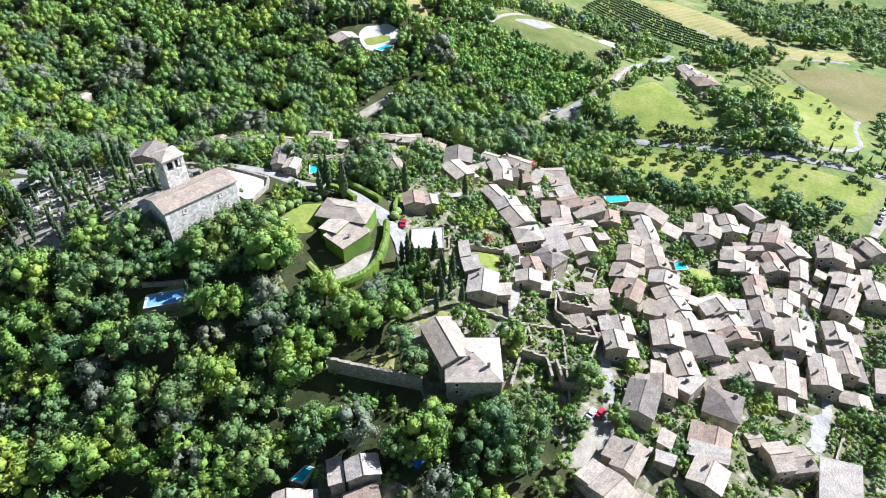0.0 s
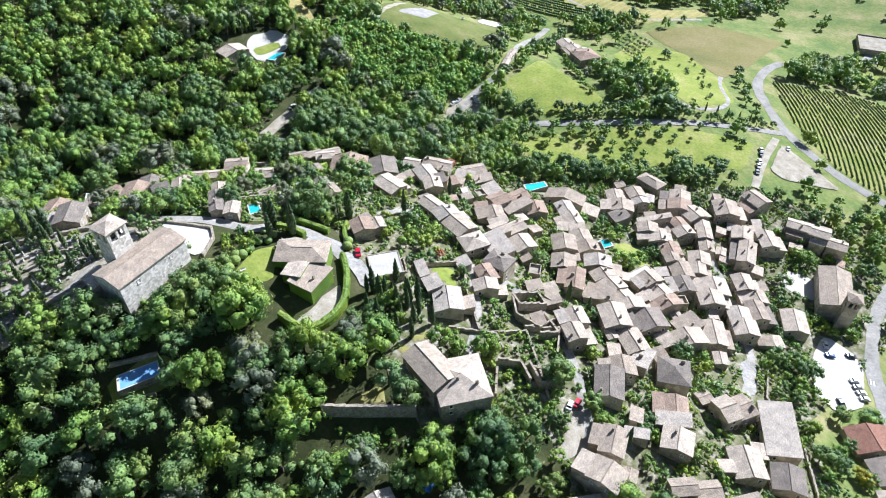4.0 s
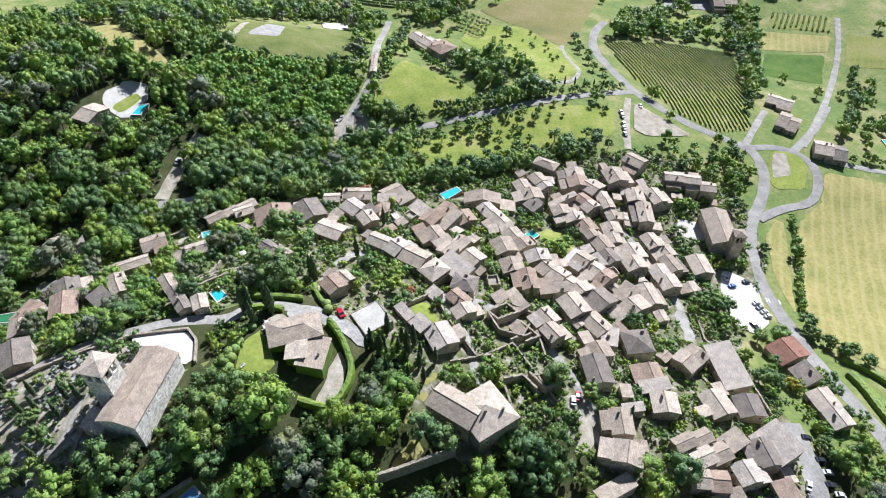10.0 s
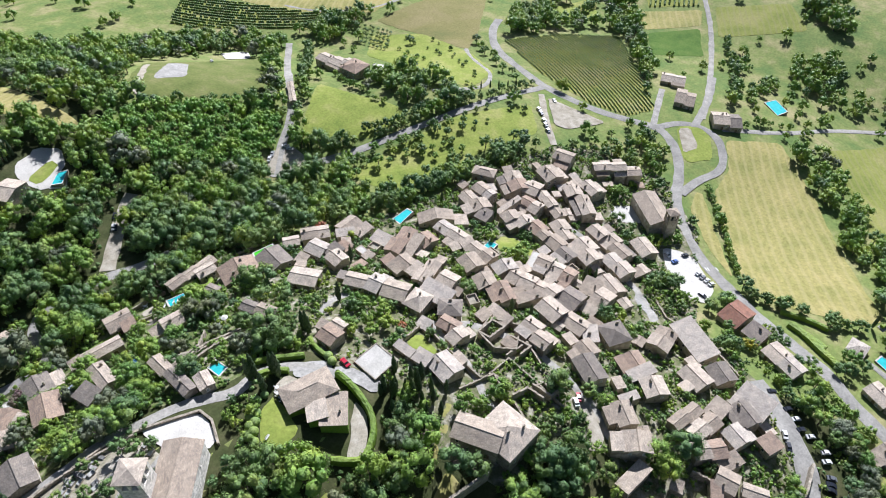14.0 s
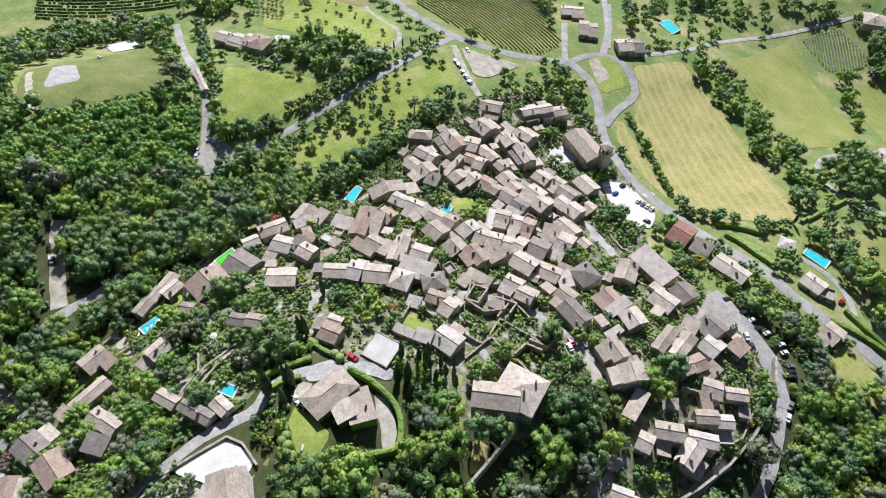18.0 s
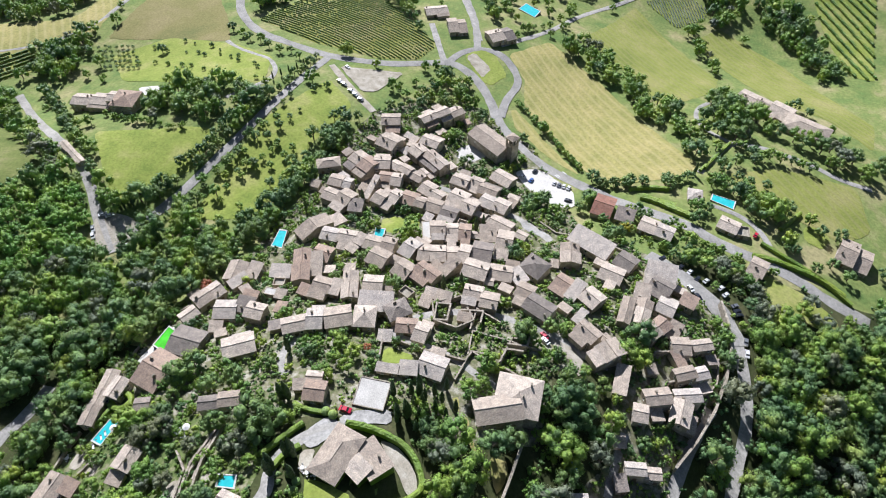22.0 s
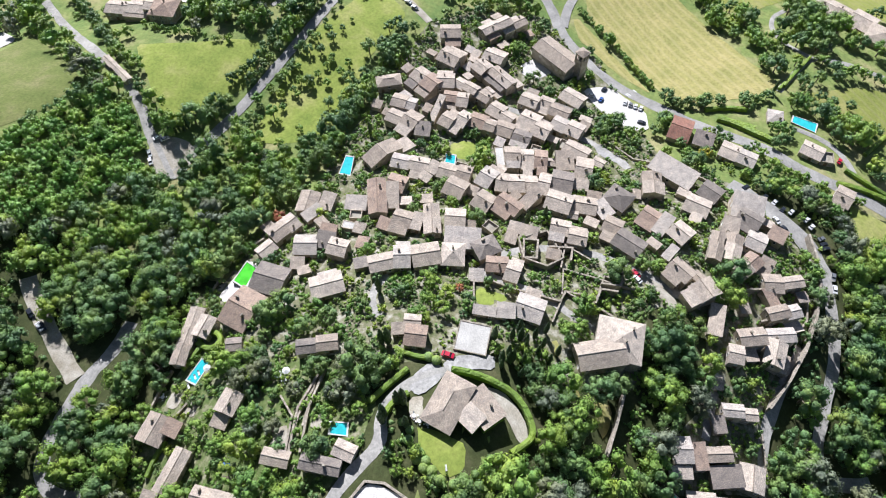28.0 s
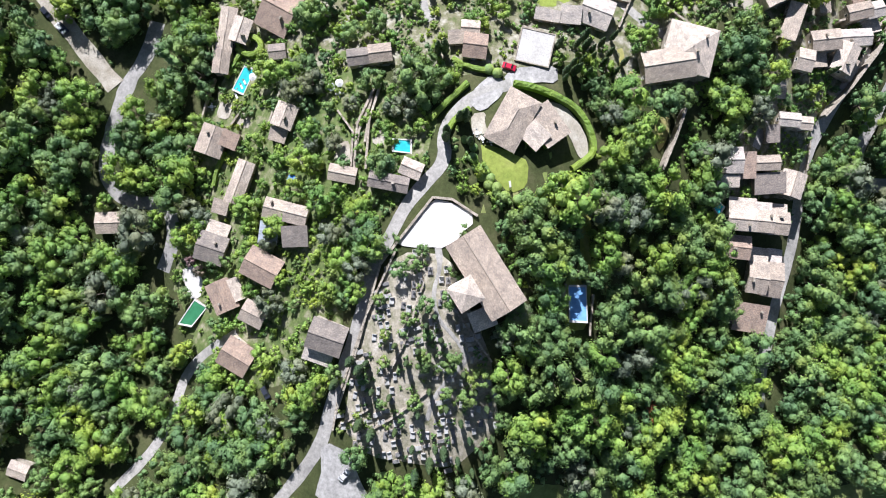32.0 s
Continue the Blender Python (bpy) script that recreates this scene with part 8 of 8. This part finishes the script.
def grow_woods():
    x, y = scatter(-245, 620, -140, 700, 7.0)
    k = inside(x, y, LAND)
    x, y = x[k], y[k]
    n = len(x)
    size = rng.uniform(3.0, 6.2, n) * (1 + 0.2 * (rng.random(n) < 0.15))
    free = clear_of(x, y, size * 0.68) & ~in_fields(x, y, size * 0.4)
    built = any_zone(BUILT, x, y)
    young = zone("young_wood", x, y)
    hill = (x < 120) & (y < 262) & ~((x > 60) & (y > 60)) | (x < -25) & (y < 470) | (x + (y - 300) * 0.15 < 20) & (y < 400)
    thick = any_zone(THICKETS, x, y)
    dice = rng.random(n)
    deep = free & ~built & ~young & ~(zone("shady_bank", x, y) & (dice < 0.72)) & (zone("north_wood", x, y) | hill | (thick & (dice < 0.9)))
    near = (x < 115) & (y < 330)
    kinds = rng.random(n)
    # dark oaks on the village slopes; far woods coloured lighter in place of haze
    for nm, mat, cut, far_haze_cut, lab in (("oak_wood", "oak", (0.0, 0.54), (0.0, 0.26), "dense oak woodland covering the slopes"), ("mixed_wood", "bright", (0.54, 0.9), (0.26, 0.93), "lighter green trees mixed into the woodland"), ("olive_wood", "olive", (0.9, 1.0), (0.93, 1.0), "grey-green trees mixed into the woodland")):
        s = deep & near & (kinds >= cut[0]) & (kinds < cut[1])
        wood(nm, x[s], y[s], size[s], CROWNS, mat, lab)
        s = deep & ~near & (kinds >= far_haze_cut[0]) & (kinds < far_haze_cut[1])
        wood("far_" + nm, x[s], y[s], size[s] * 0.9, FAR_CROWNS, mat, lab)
    sparse = free & ~built & ~deep & ~young & ((dice < 0.05) | any_zone(ORCHARDS, x, y) & (dice < 0.34))
    wood("valley_trees", x[sparse], y[sparse], size[sparse] * 0.7, FAR_CROWNS, "bright", "hedgerow trees between valley fields")
    x, y = scatter(-20, 160, 290, 440, 4.6)
    s = zone("young_wood", x, y) & clear_of(x, y, 1.5) & ~in_fields(x, y)
    wood("young_wood", x[s], y[s], rng.uniform(2.2, 3.7, s.sum()), FAR_CROWNS, "young", "light green young plantation of small trees")
    # garden greenery between the houses
    x, y = scatter(-140, 240, -60, 290, 2.7)
    free = clear_of(x, y, 0.8) & ~in_fields(x, y)
    built = any_zone(("village", "gardens", "slope_green", "church_green", "chapel_bank", "wall_front"), x, y) & ~zone("mansion_garden", x, y)
    dice = rng.random(len(x))
    clump = np.array([noise.noise(Vector((a * 0.07, b * 0.07, 9.0))) for a, b in zip(x, y)])
    s = free & built & (dice < 0.58 + clump * 0.9)
    s1 = s & (rng.random(len(x)) < 0.75)
    wood("garden_shrubs", x[s1], y[s1], rng.uniform(0.8, 1.8, s1.sum()), SMALL, "bright", "shrubs and creepers filling village gardens", "shrubs", 0.6, False)
    s2 = s & ~s1
    wood("dark_shrubs", x[s2], y[s2], rng.uniform(0.7, 1.6, s2.sum()), SMALL, "oak", "dark evergreen shrubs in village gardens", "shrubs", 0.6, False)
    s = free & built & (dice > 0.85)
    odd = rng.random(len(x)) < 0.5
    wood("garden_trees", x[s & odd], y[s & odd], rng.uniform(1.3, 2.8, (s & odd).sum()), FAR_CROWNS, "oak", "small trees in village gardens", "trees", 1.0)
    wood("bright_garden_trees", x[s & ~odd], y[s & ~odd], rng.uniform(1.2, 2.6, (s & ~odd).sum()), FAR_CROWNS, "bright", "light green small trees in village gardens", "trees", 1.0)
    grove = any_zone(("gardens", "slope_green"), x, y) & clear_of(x, y, 2.4) & ~in_fields(x, y, 1.5) & (rng.random(len(x)) < np.where(zone("slope_green", x, y), 0.04, 0.06))
    odd = rng.random(len(x)) < 0.65
    wood("grove_trees", x[grove & odd], y[grove & odd], rng.uniform(2.6, 4.8, (grove & odd).sum()), CROWNS, "bright", "leafy garden trees among the outer houses", "trees")
    wood("dark_grove_trees", x[grove & ~odd], y[grove & ~odd], rng.uniform(2.6, 4.6, (grove & ~odd).sum()), CROWNS, "olive", "grey-green garden trees among the outer houses", "trees")
    # undergrowth beneath the woods
    x, y = scatter(-245, 330, -60, 480, 6.0)
    hill = (x < 120) & (y < 262) & ~((x > 60) & (y > 60)) | (x < 30) | zone("north_wood", x, y)
    s = inside(x, y, LAND) & hill & clear_of(x, y, 1.2) & ~in_fields(x, y) & (rng.random(len(x)) < 0.8) & ~any_zone(BUILT, x, y)
    wood("undergrowth", x[s], y[s], rng.uniform(1.0, 2.0, s.sum()), TINY, "oak", "low bushes and undergrowth", "shrubs", 0.5, False)


grow_woods()


def vine_rows(poly, angle, spacing, mat, width=0.7, high=1.3):
    """Vines in rows, bushy and gappy."""
    c, s = math.cos(radians(angle)), math.sin(radians(angle))
    xs, ys = np.array([p[0] for p in poly]), np.array([p[1] for p in poly])
    u, w = xs * c + ys * s, -xs * s + ys * c
    px, py = [], []
    for b in np.arange(w.min(), w.max(), spacing):
        a = np.arange(u.min(), u.max(), 1.5)
        bow = b + 0.0015 * (a - u.mean()) ** 2
        px.append(a * c - bow * s)
        py.append(a * s + bow * c)
    x, y = np.concatenate(px), np.concatenate(py)
    k = inside(x, y, poly) & (rng.random(len(x)) < 0.94)
    x, y = x[k] + rng.uniform(-0.2, 0.2, k.sum()), y[k] + rng.uniform(-0.2, 0.2, k.sum())
    z = ground(x, y)
    vs, fs = [], []
    for i in range(len(x)):
        v = ICO_V * (1 + rng.uniform(-0.3, 0.3, (len(ICO_V), 1))) * np.array([1.0, width, high * 0.55])
        vs.append(np.stack([v[:, 0] * c - v[:, 1] * s, v[:, 0] * s + v[:, 1] * c, v[:, 2]], 1) + (x[i], y[i], z[i] + high * 0.55))
        fs.append(ICO_F + i * len(ICO_V))
    return fast_mesh("vines", np.concatenate(vs), np.concatenate(fs), M[mat])


tagged(new("plantation", vine_rows(FIELDS["plantation_ground"][1], 25, 6.0, "bright", 1.3, 2.0)), "rows of young green fruit trees", "orchard", kind="stuff")
tagged(new("lavender", vine_rows(FIELDS["lavender_plot"][1], 20, 2.2, "lavender", 0.75, 0.9)), "grey-green plot of low bushes in rows", "field", kind="stuff")
tagged(new("vineyard", vine_rows(FIELDS["vineyard_ground"][1], 65, 2.8, "vineleaf", 0.42)), "curving rows of dark green vines", "vineyard", kind="stuff")
tagged(new("upper_vines", vine_rows(FIELDS["upper_vineyard"][1], -43, 4.2, "vineleaf", 0.9, 1.6)), "rows of bushy vines on pale grass", "vineyard", kind="stuff")


# ---- cemetery ----
def tomb_meshes():
    out = []
    for k, mat in ((0, "marble"), (1, "tomb_dark"), (2, "marble")):
        kerb = boxes_mesh("kerb", [(-0.65, -1.15, -0.4, 0.65, 1.15, 0.35)], M["stone"])
        slab = boxes_mesh("slab", [(-0.55, -1.05, 0.35, 0.55, 1.05, 0.5 + 0.15 * (k == 2)), (-0.45, -0.95, 0.5, 0.45, 0.95, 0.58 + 0.1 * (k == 2))], M[mat])
        if k == 1:
            head = boxes_mesh("headstone", [(-0.12, 0.9, 0.35, 0.12, 1.08, 1.7), (-0.42, 0.92, 1.15, -0.12, 1.06, 1.38), (0.12, 0.92, 1.15, 0.42, 1.06, 1.38)], M[mat])
        else:
            head = boxes_mesh("headstone", [(-0.5, 0.92, 0.35, 0.5, 1.1, 1.15), (-0.35, 0.94, 1.15, 0.35, 1.08, 1.35)], M[mat])
        out.append((kerb, slab, head))
    return out


def cemetery():
    poly = ZONES["cemetery"]
    kinds = tomb_meshes()
    h = random.Random(4)
    x0, y0 = poly[0]
    made = []
    ang = math.atan2(poly[-2][1] - y0, poly[-2][0] - x0)
    c, s = math.cos(ang), math.sin(ang)
    for i in range(-16, 26):
        for j in range(-22, 22):
            a, b = i * 3.1 + h.uniform(-0.7, 0.7) + 1.2 * math.sin(j * 0.7), j * 2.0 + h.uniform(-0.4, 0.4) + math.sin(i * 0.9)
            lot = noise.noise(Vector((a * 0.11, b * 0.11, 2.0)))
            if j % 4 == 0 or h.random() < 0.36 - lot * 1.3:
                continue
            x, y = -98 + a * c - b * s, 172 + a * s + b * c
            if not inside(x, y, poly) or not clear_of(np.array([x]), np.array([y]), 1.2)[0]:
                continue
            k = h.randrange(3)
            top = new("tomb")
            top.matrix_basis = pose(x, y, gz(x, y) + 0.3, 0, 0, math.degrees(ang) + 90 + 25 * lot + h.uniform(-7, 7) + 90 * (lot > 0.22)) @ Matrix.Diagonal((h.uniform(0.85, 1.25), h.uniform(0.85, 1.1), h.uniform(0.8, 1.2), 1))
            tagged(top, ("pale stone tomb with low headstone", "dark stone tomb with a cross", "raised pale marble tomb")[k], "tomb", "cemetery tombs")
            for nm, me in zip(("kerb", "slab", "headstone"), kinds[k]):
                part(nm, me, top)
            made.append((x, y))
    n = len(made)
    x, y = scatter(-150, -65, 140, 200, 3.4)
    k = inside(x, y, poly) & clear_of(x, y, 1.5) & (rng.random(len(x)) < 0.55)
    wood("cemetery_shrubs", x[k], y[k], rng.uniform(0.6, 1.6, k.sum()), SMALL, "oak", "clipped shrubs between the tombs", "shrubs", 0.6, False)


cemetery()


tagged(new("top_vines", vine_rows(FIELDS["top_vineyard"][1], 30, 4.0, "vineleaf", 0.9, 1.5)), "rows of bushy vines near the valley road", "vineyard", kind="stuff")


# ---- terraces and garden things ----
def tube(a, b, r, n=6):
    """A straight bar between two points, as vertices and faces."""
    a, b = Vector(a), Vector(b)
    d = (b - a).normalized()
    s = d.orthogonal().normalized()
    u = d.cross(s)
    v = [tuple(c + (s * math.cos(6.2832 * k / n) + u * math.sin(6.2832 * k / n)) * r) for c in (a, b) for k in range(n)]
    f = [(k, (k + 1) % n, n + (k + 1) % n, n + k) for k in range(n)] + [tuple(range(n))[::-1], tuple(range(n, 2 * n))]
    return v, f


def bar(name, a, b, r, mat, parent):
    v, f = tube(a, b, r)
    return part(name, mesh_of(name, v, f, mat), parent)


def veranda(x, y, length, width, turn, h):
    """A glazed terrace roof on steel posts."""
    top = new("glazed_veranda")
    top.matrix_basis = pose(x, y, gz(x, y), 0, 0, turn)
    tagged(top, "glazed terrace roof on slim steel posts beside a stone house", "veranda")
    L, W = length / 2, width / 2
    for a in (-L, L):
        for b in (-W, W):
            bar("post", (a, b, -1.5), (a, b, h), 0.08, M["metal"], top)
    n = max(4, int(length / 0.9))
    for k in range(n):
        a = -L + k * length / n
        g = [(a + 0.05, -W, h + 0.04), (a + length / n - 0.05, -W, h + 0.04), (a + length / n - 0.05, W, h + 0.5), (a + 0.05, W, h + 0.5)]
        v = g + [(p[0], p[1], p[2] - 0.05) for p in g]
        part("pane", mesh_of("pane", v, [(0, 1, 2, 3), (7, 6, 5, 4), (0, 4, 5, 1), (2, 6, 7, 3), (1, 5, 6, 2), (3, 7, 4, 0)], M["panel"]), top)
    for k in range(n + 1):
        a = -L + k * length / n
        bar("rib", (a, -W, h + 0.06), (a, W, h + 0.52), 0.06, M["metal"], top)
    bar("beam", (-L, -W, h), (L, -W, h), 0.09, M["metal"], top)
    bar("beam", (-L, W, h + 0.42), (L, W, h + 0.42), 0.09, M["metal"], top)


def zebra(x, y, length, width, turn, h):
    """White bars painted across the road."""
    top = new("zebra_crossing")
    tagged(top, "white painted crossing bars on grey asphalt", "road marking", kind="structure")
    c, s = math.cos(radians(turn)), math.sin(radians(turn))
    for k in range(6):
        a = (k - 2.5) * length / 6
        v = []
        for da, db in ((-0.25, -1.4), (0.25, -1.4), (0.25, 1.4), (-0.25, 1.4)):
            px, py = x + (a + da) * c - db * s, y + (a + da) * s + db * c
            v.append((px, py, gz(px, py) + 0.42))
        v += [(p[0], p[1], p[2] - 0.03) for p in v]
        part("bar", mesh_of("bar", v, [(0, 1, 2, 3), (0, 4, 5, 1), (1, 5, 6, 2), (2, 6, 7, 3), (3, 7, 4, 0)], M["canvas"]), top)


def parasol(x, y):
    top = new("parasol")
    top.matrix_basis = pose(x, y, gz(x, y) + 0.3)
    tagged(top, "open white garden parasol with octagonal canopy", "parasol", "parasols")
    bar("pole", (0, 0, -0.4), (0, 0, 2.5), 0.035, M["metal"], top)
    for k in range(8):
        a, b = 0.7854 * k, 0.7854 * (k + 1)
        v = [(0, 0, 2.6), (1.3 * math.cos(a), 1.3 * math.sin(a), 2.1), (1.3 * math.cos(b), 1.3 * math.sin(b), 2.1)]
        v += [(p[0], p[1], p[2] - 0.03) for p in v]
        part("canopy_panel", mesh_of("canopy_panel", v, [(0, 1, 2), (5, 4, 3), (1, 4, 5, 2)], M["canvas"]), top)
    part("base", boxes_mesh("base", [(-0.3, -0.3, -0.6, 0.3, 0.3, 0.08)], M["stone"]), top)


def lounger(x, y):
    top = new("sun_lounger")
    top.matrix_basis = pose(x, y, gz(x, y) + 0.5, 0, 0, 40)
    tagged(top, "pale sun lounger beside the swimming pool", "lounger", "sun loungers")
    part("mattress", boxes_mesh("mattress", [(-0.7, -0.33, 0.3, 0.7, 0.33, 0.4)], M["canvas"]), top)
    v, f = box_data(-0.02, -0.33, 0, 0.62, 0.33, 0.1)
    part("backrest", mesh_of("backrest", v, f, M["canvas"]), top, at=pose(0.7, 0, 0.3, 0, -35))
    for a in (-0.6, 0.6):
        for b in (-0.28, 0.28):
            bar("leg", (a, b, -0.3), (a, b, 0.3), 0.03, M["wood"], top)


def garden_bench(x, y):
    top = new("garden_bench")
    top.matrix_basis = pose(x, y, gz(x, y) + 0.3, 0, 0, 20)
    tagged(top, "white slatted garden bench on the lawn", "bench")
    for k in range(4):
        part("slat", boxes_mesh("slat", [(-0.9, -0.25 + k * 0.14, 0.42, 0.9, -0.14 + k * 0.14, 0.46)], M["canvas"]), top)
    for k in range(3):
        part("back_slat", boxes_mesh("back_slat", [(-0.9, 0.3, 0.55 + k * 0.13, 0.9, 0.34, 0.64 + k * 0.13)], M["canvas"]), top)
    for a in (-0.8, 0.8):
        part("leg", boxes_mesh("leg", [(a - 0.03, -0.22, -0.2, a + 0.03, -0.16, 0.42), (a - 0.03, 0.28, -0.2, a + 0.03, 0.34, 0.95)], M["canvas"]), top)


def table_set(x, y):
    """A round table and its four chairs, each a thing of its own."""
    z = gz(x, y) + 0.38
    top = new("garden_table")
    top.matrix_basis = pose(x, y, z)
    tagged(top, "round pale garden table on a terrace", "table", "garden tables")
    v, f = tube((0, 0, 0.7), (0, 0, 0.75), 0.65, 16)
    part("tabletop", mesh_of("tabletop", v, f, M["canvas"]), top)
    for k in range(4):
        a = 0.785 + 1.5708 * k
        bar("leg", (0.45 * math.cos(a), 0.45 * math.sin(a), -0.3), (0.4 * math.cos(a), 0.4 * math.sin(a), 0.7), 0.03, M["metal"], top)
    for k in range(4):
        a = 90 * k + 20
        c = new("garden_chair")
        c.matrix_basis = pose(x + 1.05 * math.cos(radians(a)), y + 1.05 * math.sin(radians(a)), z, 0, 0, a)
        tagged(c, "light metal garden chair at a round table", "chair", "garden chairs")
        part("seat", boxes_mesh("seat", [(-0.22, -0.22, 0.42, 0.22, 0.22, 0.46)], M["canvas"]), c)
        part("backrest", boxes_mesh("backrest", [(0.19, -0.22, 0.5, 0.23, 0.22, 0.9)], M["canvas"]), c)
        for p in (-0.19, 0.19):
            for q in (-0.19, 0.19):
                bar("leg", (p, q, -0.3), (p, q, 0.42), 0.018, M["metal"], c)


def tarp(x, y):
    """A sheet thrown over a heap."""
    n = 7
    h = random.Random(int(x * 10))
    v = [((i / (n - 1) - 0.5) * 3.4 + h.uniform(-0.1, 0.1), (j / (n - 1) - 0.5) * 2.6 + h.uniform(-0.1, 0.1),
          0.2 + 0.8 * math.sin(math.pi * i / (n - 1)) * math.sin(math.pi * j / (n - 1)) + h.uniform(-0.1, 0.1)) for j in range(n) for i in range(n)]
    f = [(j * n + i, j * n + i + 1, j * n + n + i + 1, j * n + n + i) for j in range(n - 1) for i in range(n - 1)]
    edge = [i for i in range(n)] + [j * n + n - 1 for j in range(1, n)] + [n * n - 1 - i for i in range(1, n)] + [j * n for j in range(n - 2, 0, -1)]
    k = len(v)
    v += [(v[i][0], v[i][1], -0.5) for i in edge]
    m = len(edge)
    f += [(edge[(i + 1) % m], edge[i], k + i, k + (i + 1) % m) for i in range(m)]
    ob = new("tarpaulin", mesh_of("tarpaulin", v, f, M["blue_cloth"]))
    ob.matrix_basis = pose(x, y, gz(x, y) + 0.1, 0, 0, h.uniform(0, 90))
    tagged(ob, "crumpled blue tarpaulin over a low heap", "tarpaulin")


veranda(-79.0, 227.3, 7.0, 6.0, -173, 3.6)
zebra(173.7, 115.6, 7.5, 4.0, 143, 0.4)
parasol(-30.8, 219.6)
parasol(-29.1, 217.4)
parasol(-31.3, 248.1)
lounger(-38.3, 252.7)
lounger(-36.6, 252.5)
lounger(-34.8, 251.8)
lounger(-33.2, 251.1)
garden_bench(-48.2, 159.9)
table_set(-37.1, 170.7)
table_set(-37.3, 168.2)
table_set(-35.9, 172.7)
table_set(-40.3, 263.4)
table_set(-43.2, 260.9)
table_set(-32.1, 216.7)
tarp(-6.6, 93.6)
tarp(-61.2, 224.5)
